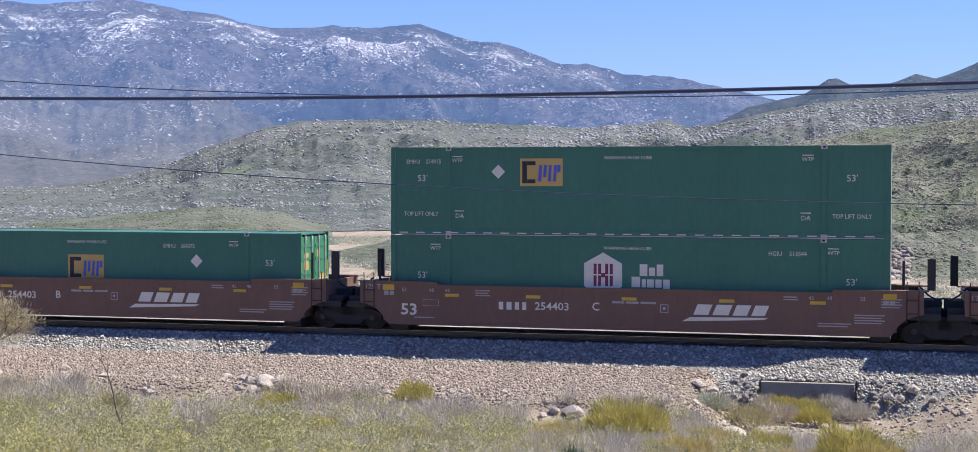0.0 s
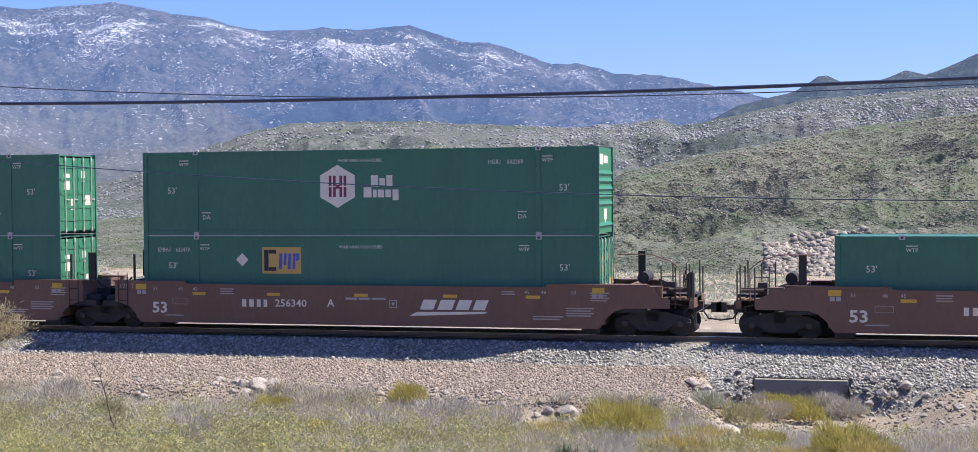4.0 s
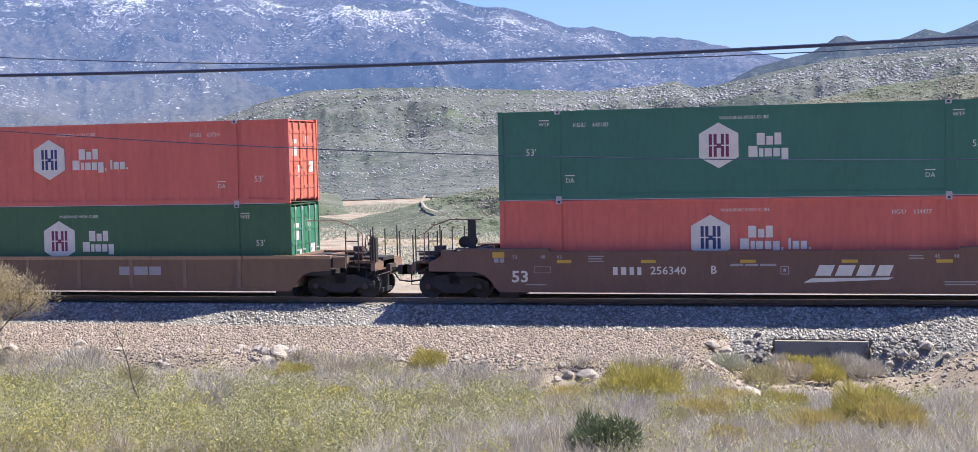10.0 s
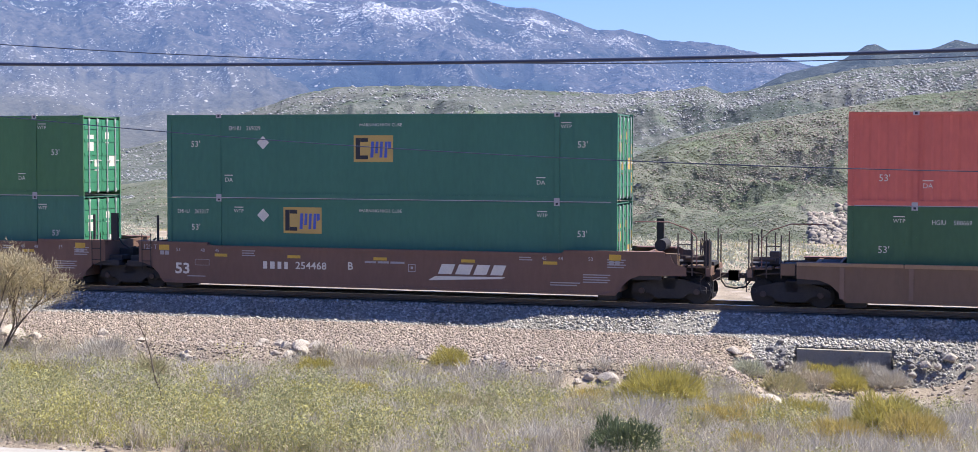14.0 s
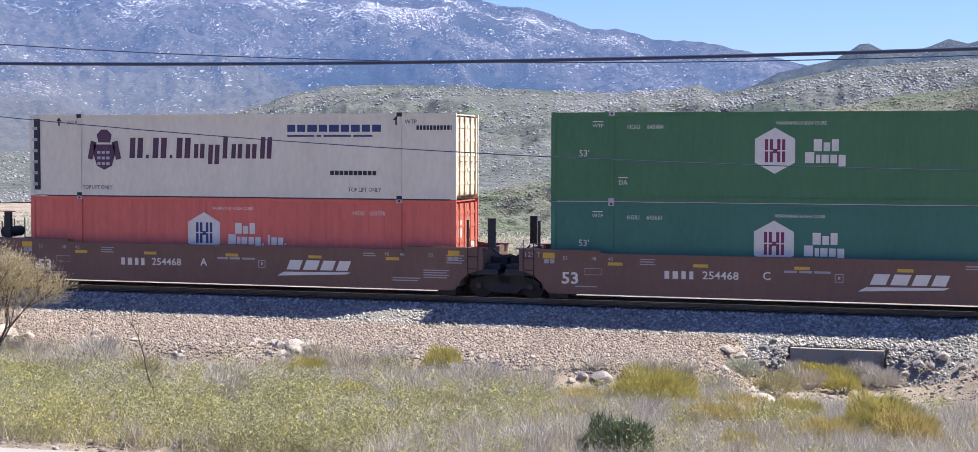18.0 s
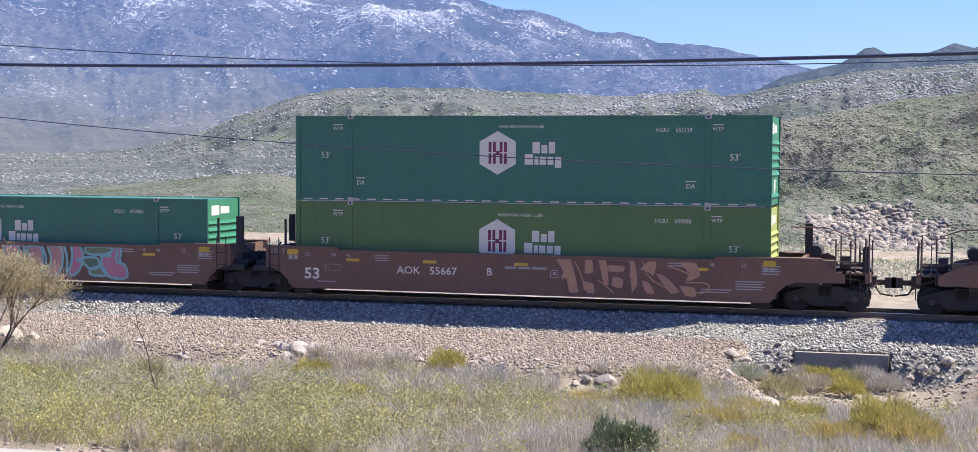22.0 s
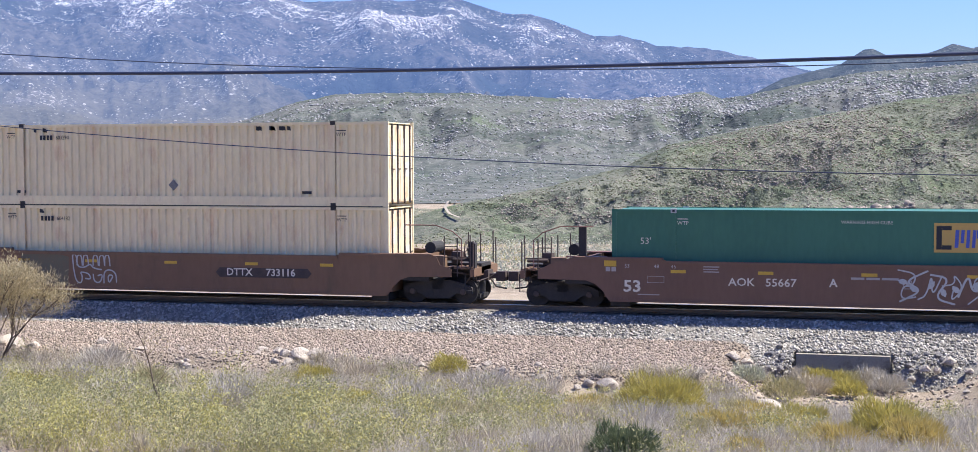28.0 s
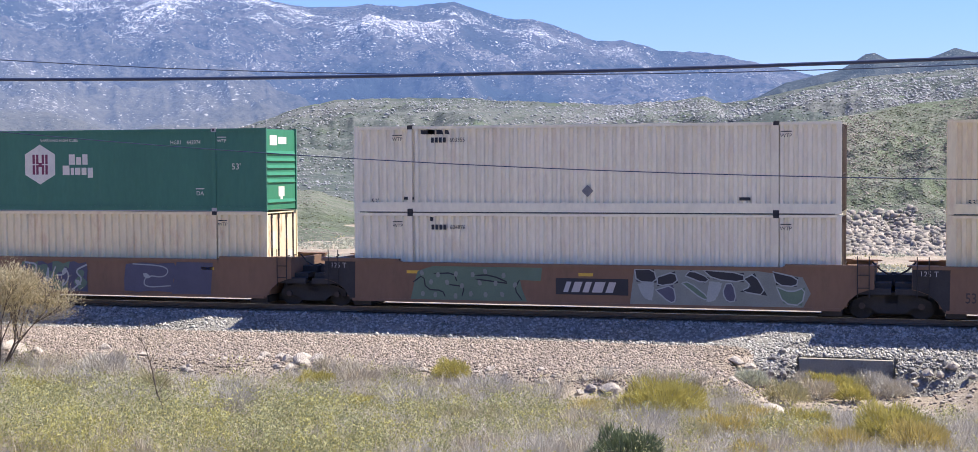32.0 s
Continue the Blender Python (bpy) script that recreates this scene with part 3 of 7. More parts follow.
NEAR_CREST = [(-23, -2.9), (-19.3, -2.15), (-17, -1.6), (-14.1, -1.05), (-11.3, -0.3), (-9.7, 0.5), (-6.7, 1.12), (-4.4, 1.5), (-1.1, 2.1), (1.5, 2.35), (6, 2.9), (16, 3.6)]
p_near = hill("near_hill", "green hillside with scattered boulders and low scrub", NEAR_CREST, (128, 240), (112, 100), -1.6, HILL_N, 420, 170, 12, 26, 1.35, True, 0.1, 12.0)
LEFTN_CREST = [(-44, -1.7), (-34, -1.5), (-30, -1.2), (-27, -0.9), (-25, -0.75), (-23, -1.0), (-20.5, -1.7), (-18, -2.4)]
p_leftn = hill("low_hill", "low green hillside with scrub behind the track", LEFTN_CREST, (260, 220), (118, 112), -1.6, HILL_N, 240, 80, 5, 26, 0.9, False, 0.15, 31.0)


def stuff(name, me, label, category):
    return tagged(new(name, me), label, category, kind="stuff")


near_pile = np.concatenate([on_hill(p_near, 2600, 0.0, 0.085, 0.475, 0.6), on_hill(p_near, 800, 0.0, 0.13, 0.5, 0.57)])
stuff("boulders", lumps("boulder_pile", near_pile, (0.1, 0.34), BOULDER, 0.8, 0.5), "pile of large pale boulders at the foot of the hill", "boulders")
stuff("boulders", lumps("boulders", np.concatenate([on_hill(p_near, 20000, 0.0, 0.98, 0.05, 0.75, 0.68, 16.0), on_hill(p_near, 10000, 0.0, 0.98, 0.05, 0.75), on_hill(p_near, 6000, 0.0, 0.6, 0.46, 0.66, 0.4, 15.0), on_hill(p_leftn, 3500, 0.0, 1.0, 0.1, 1, 0.5, 24.0)]), (0.05, 0.3), BOULDER, 0.5, 0.5, (OCT_V, OCT_F), spread_at=240), "pale boulders scattered over the near hillside", "boulders")
stuff("scrub", lumps("scrub", np.concatenate([on_hill(p_near, 26000, 0.0, 0.98, 0.0, 0.75, 0.25, 30.0), on_hill(p_leftn, 8000, 0.0, 1.0, 0.1, 1, 0.3, 20.0)]), (0.07, 0.28), SCRUB, 0.45, 0.5, (OCT_V, OCT_F), spread_at=240), "low dark green scrub on the near hillside", "shrubs")
stuff("boulders", lumps("far_boulders", np.concatenate([on_hill(p_mid, 26000, 0.0, 0.99, 0.3, 0.95, 0.6, 60.0), on_hill(p_mid, 16000, 0.0, 0.99, 0.25, 0.95), on_hill(p_mid, 14000, 0.45, 1.0, 0.68, 0.94, 0.45, 70.0)]), (0.15, 0.8), BOULDERM, 0.55, 0.45, (OCT_V, OCT_F), spread_at=500), "pale boulders scattered over the middle hill", "boulders")
stuff("scrub", lumps("far_scrub", on_hill(p_mid, 18000, 0.0, 0.98, 0.25, 0.95, 0.2, 150.0), (0.16, 0.5), SCRUBM, 0.5, 0.5, (OCT_V, OCT_F), spread_at=500), "low scrub on the middle hill", "shrubs")


def trail():
    """A pale winding track up the low hill."""
    line = [(-17.35, -1.66), (-17.62, -1.68), (-17.9, -1.78), (-18.08, -1.96), (-18.02, -2.1), (-17.88, -2.2), (-17.72, -2.28), (-17.55, -2.36)]
    s = Shape()
    last = None
    for a, e in line:
        best = None
        for pts in (p_leftn, p_near, p_mid):
            col = pts[:, np.argmin(np.abs(np.degrees(np.arctan2(pts[0, :, 0], pts[0, :, 1])) - a))]
            up = np.degrees(np.arctan2(col[:, 2] - EYE, np.hypot(col[:, 0], col[:, 1])))
            hit = np.nonzero(up >= e)[0]
            if len(hit) and (best is None or col[hit[0], 1] < best[1]):
                best = col[hit[0]]
        p = Vector(best) + Vector((0, 0, 0.3))
        if last is not None:
            side = Vector(((p - last).y, -(p - last).x, 0)).normalized() * 0.13
            s.add([last - side, last + side, p + side, p - side], [(0, 1, 2, 3)])
        last = p
    solid("dirt_trail", s, TRAIL, "pale winding dirt trail on the hillside", "trail", "structure")


trail()


# ---- track ----
def toe(x, y):
    """How far the foot of the ballast slope sinks towards the ground."""
    return 0.6 * ease(45.8, 44.2, y - 0.2 * np.clip(x, 0, 4) + 0.8 * (fbm(x * 0.7, y * 0.7 + 8, 3) - 0.5))


def build_track():
    # ballast bed: a long trapezoid of crushed stone
    xs = graded((-400, -50, 25), (-50, 12, 0.25), (12, 400, 25))
    ys = np.concatenate([np.linspace(43.6, 47.7, 29), np.linspace(47.9, 50.9, 10), np.linspace(51.1, 53.4, 8)])
    gx, gy = np.meshgrid(xs, ys)
    side = np.where(gy < TRACK, 47.75 - gy, gy - 50.85)
    slope = 0.42
    z = -0.2 - np.maximum(side, 0) * slope - 0.02 * (np.abs(gx - 8) > 400)
    z += (0.05 * (fbm(gx * 2.2, gy * 2.2, 4) - 0.5) + 0.09 * (fbm(gx * 0.6, gy * 0.6 + 3, 3) - 0.5)) * np.clip(side * 3 + 0.15, 0, 1)
    z = z - toe(gx, gy)
    z = np.where((gx > -4.05) & (gx < -1.0) & (gy < 45.95), -2.4, z)
    z = np.where((gx < -5.5) & (gy < 46.0), -1.6, z)
    v = np.stack([gx, gy, z], -1).reshape(-1, 3)
    i = np.arange(len(ys) - 1)[:, None] * len(xs) + np.arange(len(xs) - 1)
    f = np.stack([i, i + 1, i + 1 + len(xs), i + len(xs)], -1).reshape(-1, 4)
    bed = tagged(new("ballast_bed", arrays("ballast_bed", v, f, BALLAST, True)), "grey crushed stone ballast under the railway track", "ballast", kind="structure")
    # loose stones on its slope
    n = 44000
    x, y = rng.uniform(-44, 8, n), 47.8 - 2.2 * rng.random(n)
    x2, y2 = rng.uniform(-6.0, 8, 9000), 47.6 - 3.4 * rng.random(9000)
    x3, y3 = rng.uniform(-5.6, -4.0, 1400), 46.4 - 1.9 * rng.random(1400)
    x, y = np.concatenate([x, x2, x3]), np.concatenate([y, y2, y3])
    z = -0.2 - np.maximum(47.75 - y, 0) * 0.42 - toe(x, y)
    keep = (z > ground_z(x, y) - 0.04) & ~((x > -4.0) & (x < -1.1) & (y < 45.98)) & ~((x < -5.6) & (y < 46.3))
    x, y, z = x[keep], y[keep], z[keep]
    stuff("ballast_stones", lumps("ballast_stones", np.stack([x, y, z], -1), (0.022, 0.075), STONE, 0.8, 0.4, (OCT_V, OCT_F)), "loose grey ballast stones", "stones")
    x, y = rng.uniform(-44, 8, 9000), 51.0 + 2.0 * rng.random(9000)
    stuff("ballast_stones", lumps("ballast_stones", np.stack([x, y, -0.21 - 0.36 * (y - 50.9)], -1), (0.025, 0.06), STONE, 0.8, 0.4, (OCT_V, OCT_F)), "loose grey ballast stones behind the track", "stones")
    # rails and ties
    track = thing("railway_track", "steel rails on dark timber ties", "railway track", kind="structure")
    head = [(-0.075, -0.165), (0.075, -0.165), (0.07, -0.145), (0.012, -0.125), (0.012, -0.045), (0.037, -0.035), (0.037, -0.004), (0.03, 0), (-0.03, 0), (-0.037, -0.004), (-0.037, -0.035), (-0.012, -0.045),
            (-0.012, -0.125), (-0.07, -0.145)]
    for y in (TRACK - 0.755, TRACK + 0.755):
        s = Shape()
        k = len(head)
        s.add([(-400, y + a, b) for a, b in head] + [(400, y + a, b) for a, b in head], [(i, (i + 1) % k, (i + 1) % k + k, i + k) for i in range(k)])
        part("rail", s, RAILSIDE, track, "rust-brown steel rail")
        part("rail_head", Shape().box(-400, 400, y - 0.034, y + 0.034, -0.002, 0.003), STEEL, track, "shiny worn running surface")
    tie = Shape().box(-0.115, 0.115, -1.3, 1.3, -0.34, -0.172).mesh("tie", TIMBER)
    for i in range(290):
        part("tie", tie, TIMBER, track, at=pose(-105 + 0.52 * i, TRACK, 0))
    return bed


build_track()


# ---- culvert ----
def build_culvert():
    c = thing("culvert", "weathered concrete culvert headwall below the ballast slope", "culvert", kind="structure")
    part("headwall", Shape().box(-3.92, -1.2, 45.72, 45.98, -1.62, -0.97), CONCRETE, c)
    for x in (-3.92, -1.44):
        part("side_wall", Shape().box(x, x + 0.24, 45.74, 47.8, -2.3, -1.625), CONCRETE, c)
    part("roof_slab", Shape().box(-3.92, -1.2, 45.985, 48.2, -1.5, -1.3), CONCRETE, c)


build_culvert()


# ---- stones on the ground ----
def rock_mesh(seed, mat, flat=0.7):
    """An angular stone: a lumpy ball cut by several planes."""
    r = random.Random(seed)
    bm = bmesh.new()
    bmesh.ops.create_icosphere(bm, subdivisions=3, radius=1.0)
    off = Vector((seed * 3.7, seed * 1.9, 0))
    sx, sy = 0.75 + 0.5 * r.random(), 0.75 + 0.5 * r.random()
    cuts = [(Vector((r.uniform(-1, 1), r.uniform(-1, 1), r.uniform(-0.5, 1))).normalized(), r.uniform(0.5, 0.8)) for _ in range(9)]
    for v in bm.verts:
        p = v.co * (1 + 0.3 * noise.noise(v.co * 1.1 + off))
        for d, h in cuts:
            over = p.dot(d) - h
            if over > 0:
                p -= d * over * 0.93
        p *= 1 + 0.05 * noise.noise(p * 5 + off)
        v.co = Vector((p.x * sx, p.y * sy, p.z * flat))
    me = bpy.data.meshes.new("rock")
    bm.to_mesh(me)
    bm.free()
    me.materials.append(mat)
    return me


ROCKS = [rock_mesh(i + 1, ROCK, 0.62 + 0.1 * (i % 3)) for i in range(6)]
ROCKS_GREY = [rock_mesh(i + 11, ROCKG, 0.7) for i in range(4)]


def rock(x, y, size, label, group, meshes=ROCKS, lift=0.0):
    me = meshes[random.randrange(len(meshes))]
    ob = tagged(new("rock", me), label, "rock", group)
    z = float(ground_z(x, y))
    if -5.6 < x < 9 and 44.3 < y < 47.7:
        z = max(z, -0.2 - 0.42 * (47.75 - y))
    ob.matrix_basis = pose(x, y, z + size * 0.22 + lift, random.uniform(-12, 12), random.uniform(-12, 12), random.uniform(0, 360)) @ Matrix.Diagonal((size, size, size, 1))
    return ob


# ---- lettering and marks ----
_texts = {}


def letters(body, size, mat, wide=1.0, bold=0.0):
    """Flat painted letters in x and z, facing -y, centred."""
    key = (body, size, mat.name, wide, bold)
    if key not in _texts:
        cu = bpy.data.curves.new("text", "FONT")
        cu.body, cu.size, cu.align_x, cu.align_y, cu.resolution_u, cu.offset = body, size, "CENTER", "CENTER", 2, bold
        ob = bpy.data.objects.new("text", cu)
        scene.collection.objects.link(ob)
        me = bpy.data.meshes.new_from_object(ob.evaluated_get(bpy.context.evaluated_depsgraph_get()))
        bpy.data.objects.remove(ob)
        for v in me.vertices:
            v.co = (v.co.x * wide, 0, v.co.y)
        me.materials.clear()
        me.materials.append(mat)
        _texts[key] = me
        if size > 0.22:
            _glyphs[me.name] = pieces(me, mat)
    return _texts[key]


def pieces(me, mat):
    """The single characters of a text mesh."""
    bm = bmesh.new()
    bm.from_mesh(me)
    left, out = set(bm.verts), []
    while left:
        island, todo = set(), [left.pop()]
        while todo:
            v = todo.pop()
            island.add(v)
            for e in v.link_edges:
                o = e.other_vert(v)
                if o in left:
                    left.discard(o)
                    todo.append(o)
        order = {v: i for i, v in enumerate(sorted(island, key=lambda v: v.index))}
        faces = [tuple(order[v] for v in f.verts) for f in bm.faces if f.verts[0] in order]
        one = bpy.data.meshes.new("character")
        one.from_pydata([tuple(v.co) for v in order], [], faces)
        one.materials.append(mat)
        out.append(one)
    bm.free()
    return sorted(out, key=lambda m: min(v.co.x for v in m.vertices))


def bars(shape, x, z, widths, high, gap, y, slant=0.0):
    """A row of plain bars, one for each character."""
    for w in widths:
        shape.flat([(x, z), (x + w, z), (x + w + slant * high, z + high), (x + slant * high, z + high)], y)
        x += w + gap
    return shape


def row_of_bars(ob, name, x, z, widths, high, gap, y, mat, label="", slant=0.0):
    """The same, each bar a part of its own."""
    for w in widths:
        part(name, Shape().flat([(x, z), (x + w, z), (x + w + slant * high, z + high), (x + slant * high, z + high)], y), mat, ob, label)
        x += w + gap


def turned(points, cx, cz, a=0.0, s=1.0):
    c, d = math.cos(a), math.sin(a)
    return [(cx + s * (x * c - z * d), cz + s * (x * d + z * c)) for x, z in points]


# ---- containers ----
LONG, WIDE, HIGH = 16.154, 2.591, 2.896
_shared = {}


def shared(key, make, mat):
    if key not in _shared:
        _shared[key] = make().mesh(key, mat)
    return _shared[key]


def corrugated(pitch, depth, y, x0=0.16, x1=LONG - 0.16, z0=0.17, z1=HIGH - 0.11, face=-1):
    """A pressed steel wall sheet along x."""
    s, n = Shape(), int((x1 - x0) / pitch)
    pitch = (x1 - x0) / n
    line = []
    for i in range(n):
        a = x0 + i * pitch
        line += [(a, y), (a + 0.36 * pitch, y), (a + 0.5 * pitch, y - face * depth), (a + 0.86 * pitch, y - face * depth)]
    line.append((x1, y))
    for (xa, ya), (xb, yb) in zip(line, line[1:]):
        q = [(xa, ya, z0), (xb, yb, z0), (xb, yb, z1), (xa, ya, z1)]
        s.add(q if face < 0 else q[::-1], [(0, 1, 2, 3)])
    return s


def hub_mark(ob, cx, cz, y, inc=False):
    """White hexagon with dark bars, and the name beside it as plain bars."""
    ink = NAVY if inc else MAROON
    hexa = [(0, 0.72), (0.62, 0.37), (0.62, -0.37), (0, -0.72), (-0.62, -0.37), (-0.62, 0.37)]
    part("hexagon_mark", Shape().flat([(cx + a, cz + b) for a, b in hexa][::-1], y), LETTER, ob, "white painted hexagon")
    for a in (-0.31, -0.16, 0.07, 0.22):
        for b, h in ((-0.36, 0.34), (0.02, 0.34)):
            part("mark_bar", Shape().flat([(cx + a, cz + b), (cx + a + 0.1, cz + b), (cx + a + 0.1, cz + b + h), (cx + a, cz + b + h)], y - 0.003), ink, ob)
    part("mark_bar", Shape().flat([(cx - 0.06, cz - 0.08), (cx + 0.07, cz - 0.08), (cx + 0.07, cz + 0.06), (cx - 0.06, cz + 0.06)], y - 0.003), ink, ob)
    x = cx + 0.93
    # plain blocks for the name: the short word above, the long one below
    name = lambda px, pz, rows: [row_of_bars(ob, "name_bar", px + a, pz + low, (w,), h, 0, y, LETTER) for a, w, low, h in rows]
    name(x + 0.26, cz - 0.01, ((0, 0.25, 0, 0.37), (0.3, 0.2, 0, 0.27), (0.55, 0.21, 0, 0.37)))
    name(x, cz - 0.38, ((0, 0.28, 0, 0.34), (0.33, 0.13, 0, 0.26), (0.5, 0.22, 0, 0.26), (0.77, 0.2, 0, 0.26), (1.02, 0.21, -0.1, 0.36)))
    if inc:
        name(x, cz - 0.38, ((1.28, 0.06, -0.06, 0.12), (1.5, 0.08, 0, 0.34), (1.63, 0.2, 0, 0.26), (1.88, 0.19, 0, 0.26), (2.12, 0.07, 0, 0.07)))


def emp_mark(ob, cx, cz, y):
    part("gold_mark", Shape().flat([(cx - 0.71, cz - 0.45), (cx + 0.71, cz - 0.45), (cx + 0.71, cz + 0.45), (cx - 0.71, cz + 0.45)], y), GOLD, ob, "gold square mark")
    for a, b, w, h in ((-0.64, -0.36, 0.16, 0.72), (-0.475, -0.36, 0.28, 0.13), (-0.475, 0.23, 0.28, 0.13)):
        part("dark_bar", Shape().flat([(cx + a, cz + b), (cx + a + w, cz + b), (cx + a + w, cz + b + h), (cx + a, cz + b + h)], y - 0.003), BLACKP, ob)
    for a, w, b in ((-0.08, 0.11, -0.3), (0.09, 0.1, -0.16), (0.25, 0.1, -0.3), (0.42, 0.1, -0.3)):
        part("blue_bar", Shape().flat([(cx + a - 0.03, cz + b), (cx + a + w - 0.03, cz + b), (cx + a + w, cz + 0.24), (cx + a, cz + 0.24)], y - 0.003), BLUE, ob)
    part("blue_bar", Shape().flat([(cx + 0.53, cz - 0.02), (cx + 0.64, cz + 0.02), (cx + 0.64, cz + 0.24), (cx + 0.53, cz + 0.24)], y - 0.003), BLUE, ob)


def white_diamond(ob, cx, cz, y, r=0.23, mat=None):
    part("diamond_plate", Shape().plate([(cx, cz + r), (cx - r, cz), (cx, cz - r), (cx + r, cz)], y - 0.004, y), mat or LETTER, ob, "placard holder diamond")


STYLES = {  # paint, wall pitch and depth, lettering
    "green": (P_GREEN, 0.62, 0.006, LETTER), "mid": (P_GREEN2, 0.62, 0.006, LETTER), "deep": (P_DEEP, 0.62, 0.006, LETTER), "olive": (P_OLIVE, 0.62, 0.006, LETTER),
    "red": (P_RED, 0.52, 0.03, LETTER), "cream": (P_CREAM, 0.285, 0.07, BLACKP), "pale": (P_GREYW, 0.285, 0.07, BLACKP), "reefer": (P_WHITE, 1.2, 0.004, BLACKP)}


def container(style, mark, number="", end="door", label="", emp_at=5.15, end_paint=None, inc=False, flip=False, tape=False, emp_z=2.06, diamond=None, code_at=None, wtp=(2.3, 13.65)):
    """A 53 ft high-cube container; its origin is the bottom of its left end on the centre line, its near side faces -y."""
    mat, pitch, depth, ink = STYLES[style]
    ob = thing("shipping_container", label, "container", "containers on the train")
    near, far = -WIDE / 2, WIDE / 2
    y = near + 0.03
    face = y - 0.004
    part("side_wall", shared("side_near_" + style, lambda: corrugated(pitch, depth, y), mat), mat, ob)
    part("side_wall", shared("side_far_" + style, lambda: corrugated(pitch, depth, -y, face=1), mat), mat, ob)
    part("roof", shared("roof_" + style, lambda: Shape().box(0.1, LONG - 0.1, near + 0.05, far - 0.05, HIGH - 0.07, HIGH - 0.03), mat), mat, ob)
    part("floor", shared("floor_" + style, lambda: Shape().box(0.1, LONG - 0.1, near + 0.05, far - 0.05, 0.1, 0.16), mat), DARK, ob)
    for yy, nm in ((near, "n"), (far - 0.06, "f")):
        part("top_rail", shared("top_" + nm + style, lambda: Shape().box(0.15, LONG - 0.15, yy, yy + 0.06, HIGH - 0.115, HIGH - 0.012), mat), mat, ob)
        part("bottom_rail", shared("bot_" + nm + style, lambda: Shape().box(0.15, LONG - 0.15, yy + 0.005, yy + 0.06, 0.0, 0.17), mat), mat, ob)
        for x, q in ((0.0, "a"), (LONG - 0.16, "b")):
            part("corner_post", shared("post_" + nm + q + style, lambda: Shape().box(x, x + 0.16, yy, yy + 0.06 if nm == "n" else yy + 0.06, 0.0, HIGH), mat), mat, ob)
        for x, q in ((1.93, "a"), (LONG - 2.08, "b")):
            part("lift_post", shared("lift_" + nm + q + style, lambda: Shape().box(x, x + 0.15, yy + 0.004, yy + 0.05, 0.17, HIGH - 0.1), mat), mat, ob)
            part("lift_casting", shared("cast_" + nm + q + ("k" if ink is BLACKP else "w"),
                 lambda: Shape().box(x - 0.02, x + 0.17, yy - 0.006, yy + 0.1, HIGH - 0.12, HIGH + 0.02), DARK if ink is BLACKP else LETTER_DIM),
                 DARK, ob, "lifting casting")
            part("lift_casting", shared("foot_" + nm + q + ("k" if ink is BLACKP else "w"),
                 lambda: Shape().box(x - 0.02, x + 0.17, yy - 0.006, yy + 0.1, -0.01, 0.12), DARK if ink is BLACKP else LETTER_DIM), DARK, ob, "lower lifting casting")
            if nm == "n" and ink is LETTER:
                # black plate; the shade inside the hole is put into its colour
                part("casting_hole", shared("hole_" + q, lambda: Shape().box(x + 0.035, x + 0.115, yy - 0.009, yy, HIGH - 0.085, HIGH - 0.02), BLACKP), BLACKP, ob)
    # left end wall, right end wall
    part("end_wall", shared("end_left_" + style, lambda: Shape().box(0.02, 0.06, near + 0.06, far - 0.06, 0.05, HIGH - 0.05), mat), mat, ob)
    ep = end_paint or (P_ENDG if style in ("green", "mid", "deep", "olive") else P_ENDR if style == "red" else P_ENDC if style in ("cream", "pale") else mat)
    x = LONG
    if end == "door":
        for a, b in ((near + 0.07, -0.012), (0.012, far - 0.07)):
            d = part("door", Shape().box(x - 0.07, x - 0.03, a, b, 0.15, HIGH - 0.13), ep, ob, "container door leaf")
            g = Shape()
            for zz in (0.55, 1.0, 1.5, 2.0, 2.45):
                g.box(x - 0.032, x - 0.012, a + 0.05, b - 0.05, zz - 0.05, zz + 0.05)
            if style not in ("cream", "pale"):
                part("door_ridge", g, ep, d)
            for yy in (a + 0.34, b - 0.3):
                part("lock_rod", Shape().rod((x - 0.005, yy, 0.08), (x - 0.005, yy, HIGH - 0.08), 0.028, 6).box(x - 0.015, x + 0.02, yy - 0.05, yy + 0.05, 0.12, 0.24)
                     .box(x - 0.015, x + 0.02, yy - 0.05, yy + 0.05, HIGH - 0.24, HIGH - 0.12).box(x - 0.01, x + 0.02, yy - 0.04, yy + 0.24, 1.25, 1.29), RUST if style in ("cream", "pale") else P_TAN if style == "reefer" else ep if style == "red" else GALV, d, "door locking rod")
        for a, b, c, d in ((-0.95, -0.55, 1.62, 2.2), (0.5, 0.95, 1.0, 1.5), (-0.5, -0.2, 0.9, 1.3), (0.25, 0.5, 1.9, 2.3)):
            part("door_sticker", Shape().add([(x - 0.024, a, c), (x - 0.024, b, c), (x - 0.024, b, d), (x - 0.024, a, d)], [(0, 1, 2, 3)]), GOLD if mark == "emp" else LETTER, ob, "painted panel on the doors")
        if mark == "emp":
            for yy in (near + 0.075, far - 0.135):
                part("reflective_strip", Shape().box(x - 0.028, x - 0.02, yy, yy + 0.06, 0.25, 1.9), YELLOW, ob, "yellow reflective strip")
    else:
        part("end_wall", Shape().box(x - 0.1, x - 0.05, near + 0.06, far - 0.06, 0.05, HIGH - 0.05), ep, ob)
